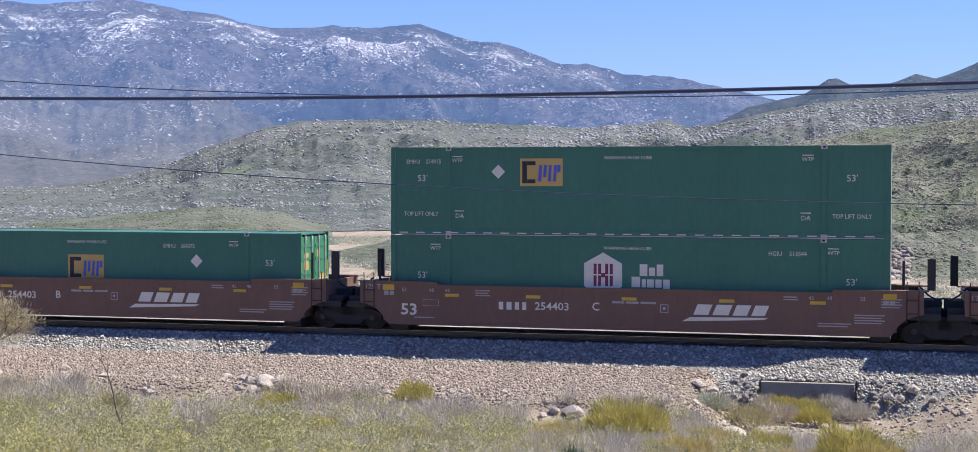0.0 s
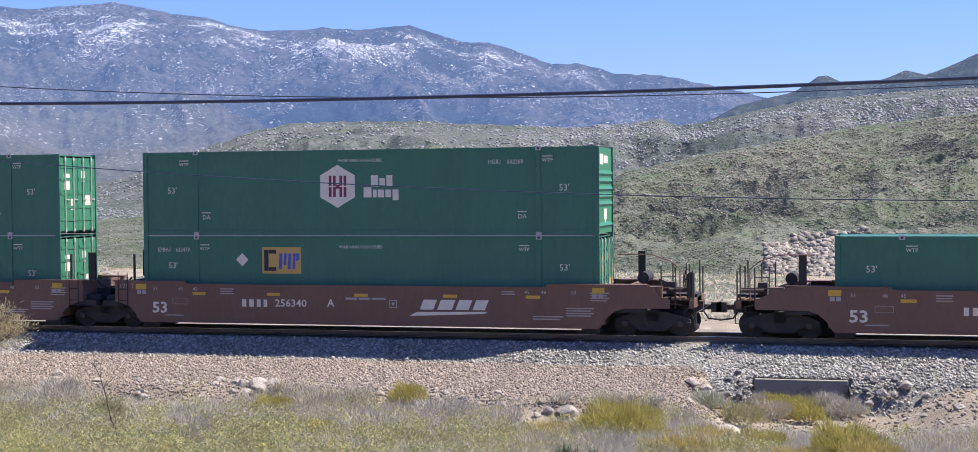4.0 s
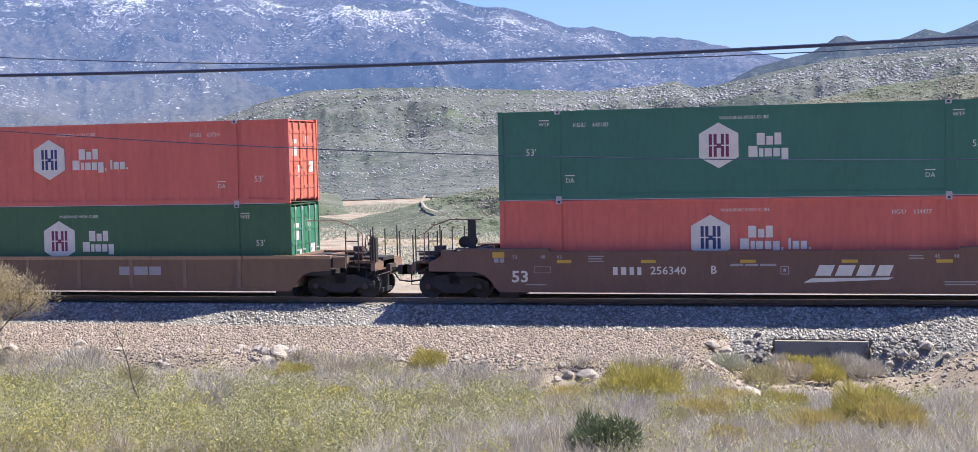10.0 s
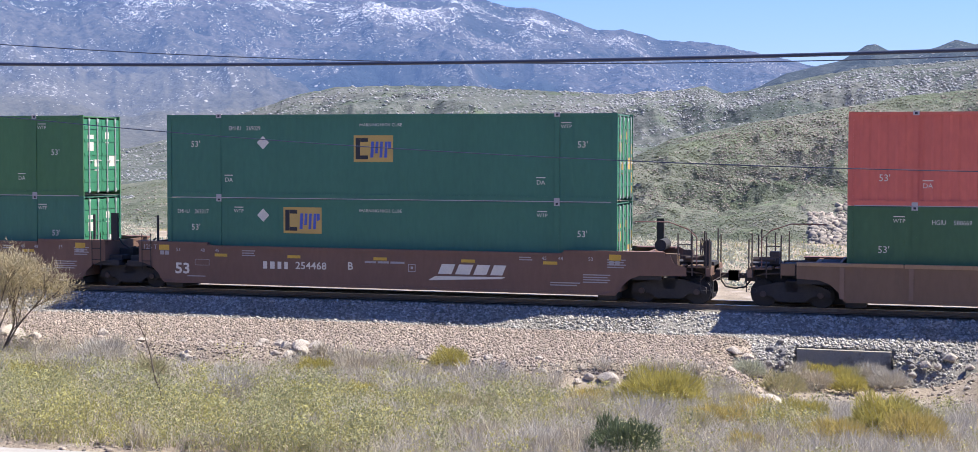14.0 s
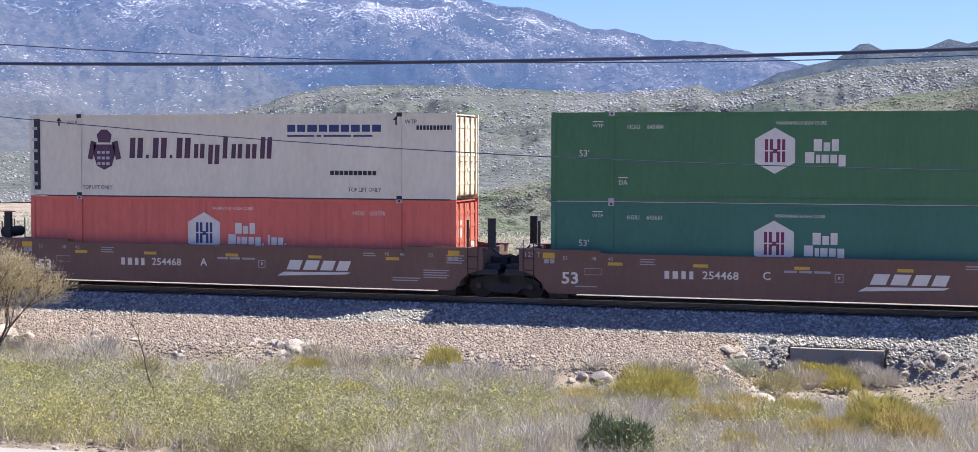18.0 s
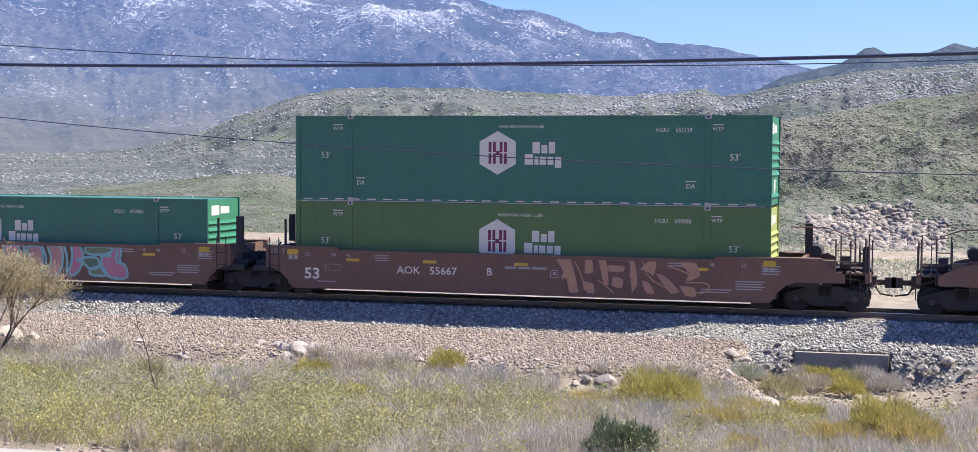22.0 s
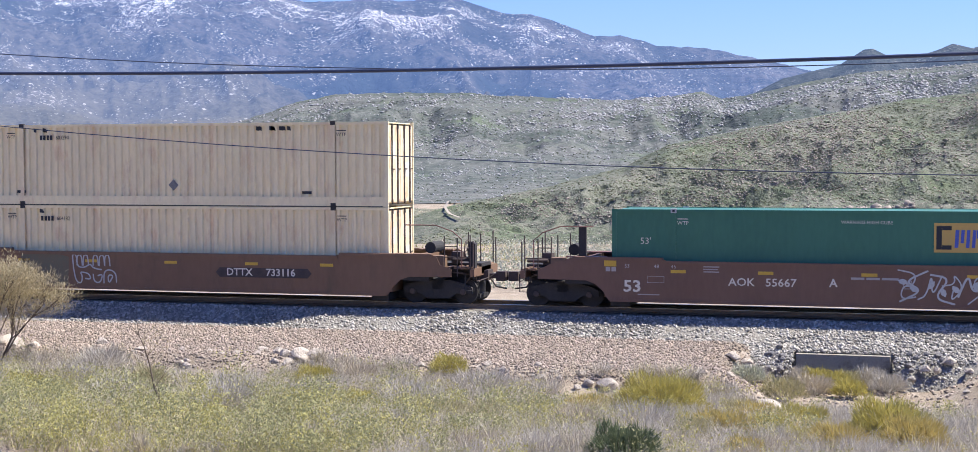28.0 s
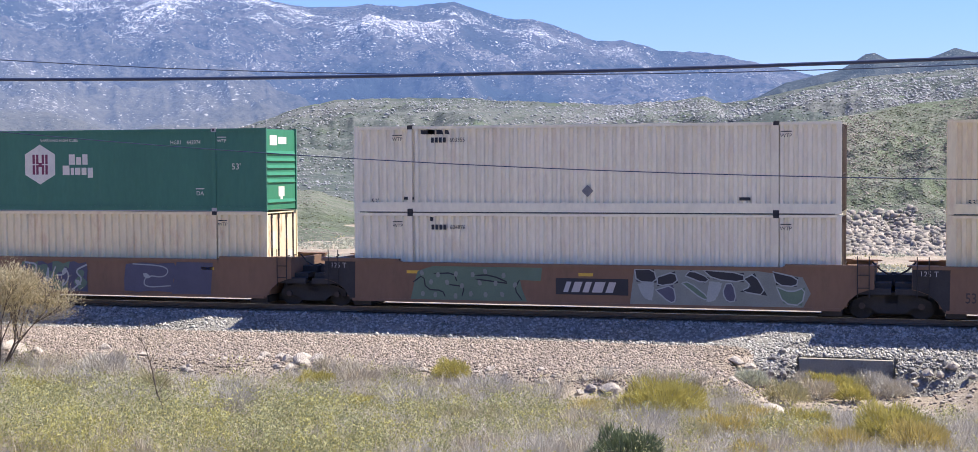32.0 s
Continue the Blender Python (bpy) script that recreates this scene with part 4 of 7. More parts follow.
        for zz in (0.25, 0.95, 1.2, 1.45, 1.7, 1.95):
            part("end_rib", Shape().add([(x - 0.05, near + 0.12, zz), (x - 0.05, far - 0.12, zz), (x, far - 0.12, zz + 0.05), (x, near + 0.12, zz + 0.05), (x - 0.05, near + 0.12, zz + 0.16), (x - 0.05, far - 0.12, zz + 0.16)],
                                        [(0, 1, 2, 3), (3, 2, 5, 4)]), ep, ob)
        for a, b, c, d in ((-0.9, -0.3, 2.3, 2.65), (-0.2, 0.5, 2.35, 2.6), (-0.2, 0.3, 0.5, 0.85), (-0.05, 0.15, 0.35, 0.5)):
            part("end_marking", Shape().add([(x - 0.045, a, c), (x - 0.045, b, c), (x - 0.045, b, d), (x - 0.045, a, d)], [(0, 1, 2, 3)]), LETTER, ob, "white painted marking on the end")
    for yy in (near, far - 0.1):
        part("end_post", Shape().box(x - 0.12, x, yy + 0.0605 if yy < 0 else yy - 0.0605 + 0.1 - 0.1, yy + 0.1, 0.0, HIGH), ep, ob) if end_paint else None
    # dashes of reflective tape where asked, and a thin pale or dark strip, along the seam
    if tape:
        for k in range(27):
            part("reflective_tape", shared("tape", lambda: Shape().flat([(0, 0.05), (0.3, 0.05), (0.3, 0.085), (0, 0.085)], near - 0.002), LETTER), LETTER, ob, at=pose(0.3 + 0.58 * k, 0, 0))
    part("seam_strip", shared("seam_strip" + ("k" if ink is BLACKP else "w"), lambda: Shape().box(0.2, LONG - 0.2, near - 0.001, near + 0.03, -0.008, 0.018), LETTER_DIM if ink is LETTER else DARK), LETTER_DIM, ob, "thin strip along the seam")
    # markings on the near side
    at = lambda px, pz: pose(px, face - 0.003, pz)
    if style != "reefer":
        part("lettering", letters("WARNING HIGH CUBE" if style != "x" else "", 0.15, ink if style not in ("cream", "pale") else mat), ink, ob, at=at(8.0, 2.52))
        for px in ((1.1, 15.0) if style in ("green", "mid", "deep", "olive") else (1.1, 15.0) if style == "red" else (0.75,)):
            part("lettering", letters("53'", 0.3 if ink is LETTER else 0.24, ink), ink, ob, "painted length mark", at(px, 0.85 if style == "red" else 1.86 if mark == "emp" else 1.55 if ink is LETTER else 0.36))
        for px in wtp if mark == "emp" else () if style == "red" else (1.55, 14.45):
            part("lettering", letters("WTP", 0.17, ink), ink, ob, at=at(px, 2.45))
            part("lettering_bar", Shape().flat([(px - 0.17, 2.57), (px + 0.17, 2.57), (px + 0.17, 2.6), (px - 0.17, 2.6)], face - 0.003), ink, ob)
        for px in (2.38, 13.6):
            part("lettering", letters("DA", 0.21, ink), ink, ob, at=at(px, 0.62)) if ink is LETTER else part("lettering_bar", Shape().flat([(px - 0.6, 0.42), (px - 0.25, 0.42), (px - 0.25, 0.52), (px - 0.6, 0.52)], face - 0.003), ink, ob)
            if ink is LETTER:
                part("lettering_bar", Shape().flat([(px - 0.16, 0.77), (px + 0.16, 0.77), (px + 0.16, 0.8), (px - 0.16, 0.8)], face - 0.003), ink, ob)
    if number:
        px = {"l": 2.75, "r": 12.45, "e": 0.55}["l" if style in ("cream", "pale") else "e" if mark == "emp" else "r"]
        if mark == "hub" and flip:
            px = 2.5
        px = code_at or px
        if style in ("cream", "pale"):
            row_of_bars(ob, "code_bar", px, 2.33, (0.1,) * 4, 0.17, 0.04, face - 0.003, ink)
        else:
            part("lettering", letters("EMHU" if mark == "emp" else "HGIU", 0.2, ink, 0.88), ink, ob, "painted owner's code", at(px + 0.22, 2.41))
        part("lettering", letters(number, 0.2, ink, 0.9), ink, ob, "painted container number", at(px + 0.92, 2.41))
    if mark == "hub":
        hub_mark(ob, 6.9 if inc else 7.2, 1.66, face - 0.003, inc)
    elif mark == "emp":
        emp_mark(ob, emp_at, emp_z, face - 0.003)
        white_diamond(ob, *(diamond or (emp_at - 1.45, 2.08)), face - 0.003)
    if mark == "emp" and flip:
        for px in (1.05, 15.0):
            part("lettering", letters("TOP LIFT ONLY", 0.2, ink, 0.85), ink, ob, at=at(px, 0.68))
    if style in ("cream", "pale"):
        white_diamond(ob, 8.1, 0.72, face, 0.2, ROCKG)
        r = random.Random(len(label) + int(number or 1))
        s = Shape()
        for i in range(11 if "upper" in label else 1):
            a = 11.0 + r.random() * 1.9 if i > 2 and style == "cream" else 2.35 + r.random() * 0.9
            s.flat([(a, 2.62), (a + 0.1 + 0.1 * r.random(), 2.6), (a + 0.12, 2.74), (a, 2.76)], face - 0.003)
        tagged(part("worn_patch", s, BLACKP, ob), "dark worn paint patches", kind="stuff")
        part("rub_rail", Shape().box(0.17, LONG - 0.17, near - 0.004, near + 0.03, 0.165, 0.33), mat, ob)
    if style == "reefer":
        crest = Shape().flat(turned([(0, -0.62), (0.3, -0.48), (0.42, -0.1), (0.42, 0.28), (-0.42, 0.28), (-0.42, -0.1), (-0.3, -0.48)], 3.0, 1.55), face - 0.003)
        crest.flat(turned([(-0.24, 0), (0.24, 0), (0.3, 0.28), (0.12, 0.46), (-0.12, 0.46), (-0.3, 0.28)], 3.0, 1.9), face - 0.003)
        for k in (-1, 1):
            crest.flat(turned([(-0.1, -0.3), (0.1, -0.3), (0.12, 0.35), (-0.12, 0.35)], 3.0 + 0.5 * k, 1.6, 0.25 * k), face - 0.003)
        part("crest_mark", crest, PURPLE, ob, "dark heraldic crest")
        for pz in (1.5, 1.3, 1.1):
            row_of_bars(ob, "crest_bar", 2.72, pz, (0.13, 0.13, 0.13), 0.1, 0.05, face - 0.006, LETTER_DIM)
        px = 4.0
        for w, h, dz in ((0.46, 0.72, 0), (0.1, 0.12, 0), (0.48, 0.72, 0), (0.1, 0.12, 0), (0.48, 0.72, 0), (0.36, 0.5, 0), (0.38, 0.68, -0.2), (0.17, 0.74, 0), (0.36, 0.5, 0), (0.36, 0.5, 0), (0.38, 0.74, 0)):
            row_of_bars(ob, "name_bar", px, 1.35 + dz, (w * 0.46, w * 0.46) if w > 0.2 else (w,), h, w * 0.2, face - 0.003, PURPLE, "large dark purple name bar", 0.06)
            px += w * 1.12 + 0.14
        row_of_bars(ob, "name_bar", 10.07, 2.27, (0.3, 0.3, 0.36, 0.3, 0.36, 0.3, 0.32, 0.3, 0.32), 0.24, 0.07, face - 0.003, NAVY, "navy name bar")
        row_of_bars(ob, "name_bar", 10.07, 2.1, (1.0, 0.18, 1.0, 0.7), 0.06, 0.08, face - 0.003, NAVY)
        row_of_bars(ob, "lettering_bar", 11.65, 0.8, (0.14,) * 10, 0.15, 0.03, face - 0.003, BLACKP)
        for px in (2.72, 12.9):
            part("lettering", letters("TOP LIFT ONLY", 0.2, BLACKP, 0.85), BLACKP, ob, at=at(px, 0.3))
        for px in (1.5, 14.35):
            part("lettering", letters("WTP", 0.2, BLACKP), BLACKP, ob, at=at(px + 0.2, 2.6))
            part("arrow_mark", Shape().flat([(px - 0.35, 2.5), (px - 0.29, 2.5), (px - 0.29, 2.66), (px - 0.2, 2.66), (px - 0.32, 2.8), (px - 0.44, 2.66), (px - 0.35, 2.66)], face - 0.003), BLACKP, ob)
        row_of_bars(ob, "code_bar", 14.75, 2.33, (0.09,) * 11, 0.15, 0.03, face - 0.003, BLACKP)
        # black plate stands in for the dark inside of the bay
        part("cooling_unit", Shape().box(0.065, 0.4, near + 0.005, near + 0.026, 0.2, HIGH - 0.15), BLACKP, ob, "black plate for the open cooling unit bay")
        s = Shape()
        for k in range(6):
            s.box(0.1, 0.3, near - 0.002, near + 0.006, 0.35 + 0.4 * k, 0.46 + 0.4 * k)
        tagged(part("unit_fitting", s, LETTER_DIM, ob), kind="stuff")
    return ob


# ---- well cars ----
SIDE = 1.55      # half width over the side sheets


def wheelset_mesh():
    s = Shape().rod((0, -0.9, 0), (0, 0.9, 0), 0.085, 10)
    for k in (-1, 1):
        y = 0.755 * k
        s.rod((0, y - 0.065, 0), (0, y + 0.065, 0), 0.42, 24)
        s.rod((0, y - 0.07 * k, 0), (0, y - 0.1 * k, 0), 0.445, 24)
        s.rod((0, y + 0.05 * k, 0), (0, y + 0.1 * k, 0), 0.15, 12)
        for a in range(3):
            c, d = math.cos(a * 2.1), math.sin(a * 2.1)
            s.box(0.24 * c - 0.04, 0.24 * c + 0.04, y + 0.06 * k - 0.012, y + 0.06 * k + 0.012, 0.24 * d - 0.04, 0.24 * d + 0.04)
    return s.mesh("wheelset", DARK)


WHEELSET = wheelset_mesh()
FRAME = [(-1.2, 0.36), (-1.2, 0.56), (-0.95, 0.68), (-0.45, 0.8), (0.45, 0.8), (0.95, 0.68), (1.2, 0.56), (1.2, 0.36), (0.62, 0.36), (0.42, 0.2), (-0.42, 0.2), (-0.62, 0.36)]
FRAME_N = Shape().plate(FRAME, -1.1, -0.96).mesh("side_frame", DARK)
FRAME_F = Shape().plate(FRAME, 0.96, 1.1).mesh("side_frame", DARK)
BOLSTER = Shape().box(-0.2, 0.2, -1.1, 1.1, 0.5, 0.85).rod((0, 0, 0.8), (0, 0, 1.05), 0.3, 12).mesh("bolster", DARK)
SPRING = Shape().rod((0, 0, 0.26), (0, 0, 0.56), 0.062, 8).mesh("spring", DARK)
CAP = Shape().rod((0, -0.04, 0.42), (0, 0.04, 0.42), 0.1, 10).mesh("bearing_cap", RUST)
# boxes fill the truck so that no bright ground shows between the wheels
RIGGING = Shape().box(-1.3, 1.3, -0.5, 0.5, 0.16, 0.3).box(-0.42, -0.3, -0.95, 0.95, 0.22, 0.5).box(0.3, 0.42, -0.95, 0.95, 0.22, 0.5).box(-0.6, 0.6, -0.25, 0.25, 0.3, 0.62).mesh("brake_rigging", DARK)
WHEELS = []


def truck(car, x):
    t = part("truck", BOLSTER, DARK, car, "grimy dark four-wheel truck", pose(x, 0, 0))
    part("side_frame", FRAME_N, RUST, t)
    part("side_frame", FRAME_F, RUST, t)
    part("brake_rigging", RIGGING, DARK, t)
    for y in (-1.04, 1.04):
        for k in (-0.16, 0.0, 0.16):
            part("spring", SPRING, DARK, t, at=pose(k, y, 0))
    for k in (-0.89, 0.89):
        for y in (-1.12, 1.12):
            part("bearing_cap", CAP, RUST, t, at=pose(k, y, 0))
    for k in (-0.89, 0.89):
        WHEELS.append((part("wheelset", WHEELSET, DARK, t, "steel wheels on an axle", pose(k, 0, 0.42)), car, k))


def slant_mark(ob, x, z, y):
    """The railway's mark as slanted white bars over a long white stroke."""
    row_of_bars(ob, "railway_mark", x, z, (0.47, 0.5, 0.45, 0.42), 0.33, 0.13, y, LETTER, "white slanted mark bar", 0.42)
    part("mark_stroke", Shape().flat([(x - 0.35, z - 0.22), (x + 2.2, z - 0.12), (x + 2.35, z - 0.05), (x - 0.1, z - 0.08)], y), LETTER, ob)


STROKES = (  # scrawls without meaning, in a unit square
    ((0, 0.2), (0.3, 1), (0.42, 0.3), (1, 0.62)),
    ((0, 0.92), (0.72, 0.8), (0.2, 0.12), (1, 0)),
    ((0.1, 0), (0.9, 0.35), (0.15, 0.68), (1, 1)),
    ((0, 0.5), (0.6, 0.56), (0.48, 0.92), (1, 0.45), (0.5, 0.05), (0.58, 0.4)),
    ((0, 0.05), (0.45, 0.2), (0.5, 1), (0.64, 0.15), (1, 0.9)),
    ((0, 1), (0.9, 0.94), (0.8, 0.5), (0.3, 0.56), (0.34, 0.1), (1, 0.2)))


def ribbon(points, wide, y):
    """One flat sprayed stroke along a line in x and z, thinner at its ends."""
    s, n = Shape(), len(points)
    vs = []
    for i, (x, z) in enumerate(points):
        (xa, za), (xb, zb) = points[max(i - 1, 0)], points[min(i + 1, n - 1)]
        l = math.hypot(xb - xa, zb - za) or 1.0
        w = wide * (0.5 if i in (0, n - 1) else 1.0) / 2
        vs += [(x - (zb - za) / l * w, y - 0.0003 * i, z + (xb - xa) / l * w), (x + (zb - za) / l * w, y - 0.0003 * i, z - (xb - xa) / l * w)]
    return s.add(vs, [(2 * i, 2 * i + 1, 2 * i + 3, 2 * i + 2) for i in range(n - 1)])


def rounded(points, times=2):
    for _ in range(times):
        out = [points[0]]
        for (a, b), (c, d) in zip(points, points[1:]):
            out += [(0.75 * a + 0.25 * c, 0.75 * b + 0.25 * d), (0.25 * a + 0.75 * c, 0.25 * b + 0.75 * d)]
        points = out + [points[-1]]
    return points


def graffiti(ob, x0, x1, z0, z1, fills, line, seed, y, letters_n=5, bubble=False, wide=0.09):
    """Sprayed scrawls side by side: colour patches where fills are given, then one winding stroke a letter, specks over both."""
    r = random.Random(seed)
    w = (x1 - x0) / letters_n
    for i in range(letters_n):
        cx, h = x0 + i * w, z1 - z0
        top = ob
        if fills:
            k = fills[i % len(fills)]
            pts = [(-0.08, 0.04), (0.2, -0.02), (0.55, 0.05), (1.08, 0), (1.02, 0.45), (1.12, 0.7), (1.0, 1.0), (0.6, 0.93), (0.3, 1.02), (-0.06, 0.95), (-0.14, 0.5)]
            pts = [(cx + (a + r.uniform(-0.05, 0.05)) * w, z0 + min(max(b + r.uniform(-0.04, 0.04), 0), 1) * h) for a, b in pts]
            top = part("graffiti_letter", Shape().flat(pts, y - 0.0005 * i), k, ob, "sprayed graffiti letter")
            for q in range(3):
                k2 = fills[(i + 1 + q) % len(fills)]
                if k2 is not k:
                    px, pz, pr = cx + r.uniform(0.15, 0.85) * w, z0 + r.uniform(0.2, 0.8) * h, r.uniform(0.13, 0.24)
                    blob = [(px + pr * (1.2 + 0.3 * math.sin(2.1 * m + i)) * math.cos(m * 0.628), pz + pr * (1 + 0.35 * math.sin(1.7 * m + q)) * math.sin(m * 0.628)) for m in range(10)]
                    part("graffiti_fill", Shape().flat(blob, y - 0.006 - 0.0005 * q), k2, top)
        path = STROKES[(i * 5 + seed) % len(STROKES)]
        path = [(cx + (0.06 + 0.88 * a + r.uniform(-0.05, 0.05)) * w + 0.08 * b * h, z0 + (0.07 + 0.86 * b + r.uniform(-0.04, 0.04)) * h) for a, b in path]
        part("graffiti_stroke", ribbon(rounded(path, 3 if bubble else 1), wide * r.uniform(0.85, 1.15), y - 0.009 - 0.0002 * i), line, top, "sprayed graffiti stroke")
        if bubble:
            px, pz = cx + r.uniform(0.3, 0.7) * w, z0 + r.uniform(0.3, 0.7) * h
            part("graffiti_fill", Shape().flat(turned([(-0.16, 0), (-0.05, 0.09), (0.08, 0.08), (0.15, 0), (0.03, -0.08), (-0.08, -0.07)], px, pz, r.uniform(0, 3)), y - 0.022), line, top)


def sprayed_shapes(ob, x0, x1, z0, z1, shapes, fills, line, y, wide=0.05):
    """Angular letter bodies in a unit square, each a filled patch with its sprayed outline."""
    for i, shape in enumerate(shapes):
        pts = [(x0 + a * (x1 - x0), z0 + b * (z1 - z0)) for a, b in shape]
        body = part("graffiti_letter", Shape().flat(pts, y - 0.0006 * i), fills[i % len(fills)], ob, "sprayed graffiti letter")
        edge = rounded(pts + pts[:1], 1)
        part("graffiti_outline", ribbon(edge + edge[1:2], wide, y - 0.009 - 0.0004 * i), line, body, "sprayed outline")


def sprayed_lines(ob, x0, x1, z0, z1, paths, line, y, wide=0.05, soft=2):
    """Single sprayed lines in a unit square."""
    for i, path in enumerate(paths):
        pts = [(x0 + a * (x1 - x0), z0 + b * (z1 - z0)) for a, b in path]
        part("graffiti_stroke", ribbon(rounded(pts, soft), wide, y - 0.0006 * i), line, ob, "sprayed graffiti stroke")


SLABS = (
    ((0.02, 0.95), (0.13, 0.98), (0.15, 0.6), (0.03, 0.62)), ((0.04, 0.55), (0.13, 0.6), (0.12, 0.1), (0.07, 0.2)),
    ((0.15, 0.75), (0.25, 0.92), (0.27, 0.6), (0.15, 0.5)), ((0.14, 0.4), (0.24, 0.55), (0.26, 0.1), (0.22, 0.05)),
    ((0.31, 0.8), (0.34, 0.97), (0.45, 0.75), (0.42, 0.6)), ((0.29, 0.6), (0.33, 0.65), (0.45, 0.2), (0.41, 0.15)),
    ((0.41, 0.97), (0.64, 0.9), (0.64, 0.65), (0.47, 0.72)), ((0.45, 0.65), (0.52, 0.62), (0.48, 0.15), (0.43, 0.1)),
    ((0.64, 0.75), (0.7, 0.9), (0.77, 0.3), (0.62, 0.4), (0.68, 0.55)), ((0.54, 0.6), (0.58, 0.62), (0.6, 0.15), (0.55, 0.1), (0.52, 0.35)),
    ((0.8, 0.95), (0.94, 0.8), (0.93, 0.55), (0.82, 0.6)), ((0.82, 0.55), (0.9, 0.4), (0.98, 0.55), (0.96, 0.05), (0.86, 0.1)))
BLOCKS = (
    ((0.02, 0.95), (0.16, 0.97), (0.12, 0.55), (0.18, 0.1), (0.03, 0.08)), ((0.2, 0.9), (0.32, 0.97), (0.34, 0.5), (0.3, 0.05), (0.2, 0.1), (0.24, 0.5)),
    ((0.66, 0.95), (0.88, 0.97), (0.86, 0.75), (0.68, 0.7)), ((0.6, 0.55), (0.68, 0.65), (0.78, 0.62), (0.77, 0.3), (0.7, 0.28), (0.66, 0.45)),
    ((0.37, 0.97), (0.5, 0.95), (0.48, 0.1), (0.36, 0.05), (0.41, 0.5)), ((0.56, 0.98), (0.63, 0.98), (0.66, 0.55), (0.6, 0.1), (0.53, 0.1), (0.57, 0.6)),
    ((0.7, 0.3), (0.8, 0.4), (0.85, 0.1), (0.7, 0.1)), ((0.8, 0.72), (0.86, 0.72), (0.89, 0.98), (0.95, 0.98), (0.93, 0.5), (0.98, 0.45), (1.0, 0.03), (0.86, 0.03), (0.79, 0.3)))
WEDGES = (
    ((0.0, 0.95), (0.1, 0.97), (0.16, 0.05), (0.09, 0.05), (0.08, 0.45), (0.03, 0.42), (0.06, 0.6)), ((0.21, 0.98), (0.25, 0.98), (0.26, 0.6), (0.2, 0.58)),
    ((0.19, 0.35), (0.26, 0.3), (0.27, 0.05), (0.22, 0.05)), ((0.3, 0.95), (0.35, 0.97), (0.37, 0.3), (0.34, 0.25)),
    ((0.37, 0.8), (0.48, 0.8), (0.47, 0.65), (0.36, 0.65)), ((0.4, 0.5), (0.47, 0.45), (0.46, 0.2), (0.39, 0.25)),
    ((0.52, 0.98), (0.55, 0.9), (0.57, 0.3), (0.53, 0.08)), ((0.59, 0.72), (0.65, 0.97), (0.7, 0.95), (0.68, 0.55), (0.64, 0.7)),
    ((0.7, 0.62), (0.76, 0.55), (0.86, 0.15), (0.8, 0.08)), ((0.85, 0.95), (0.97, 0.93), (1.0, 0.6), (0.9, 0.42), (0.93, 0.68)),
    ((0.6, 0.42), (0.65, 0.36), (0.69, 0.06), (0.63, 0.1)), ((0.86, 0.3), (0.96, 0.28), (0.97, 0.04), (0.9, 0.05)))

P_DIRTYL = paint("dusty_brown_paint", (0.25, 0.16, 0.11), (0.185, 0.125, 0.09), 0.7)
CARS = {  # side sheet, chord, end paint
    "brown": (P_BROWN, P_BROWN, P_BROWN), "dirty": (P_DIRTY, P_TAN, P_DIRTYL), "ochre": (P_OCHRE, P_OCHRE, P_OCHRE)}


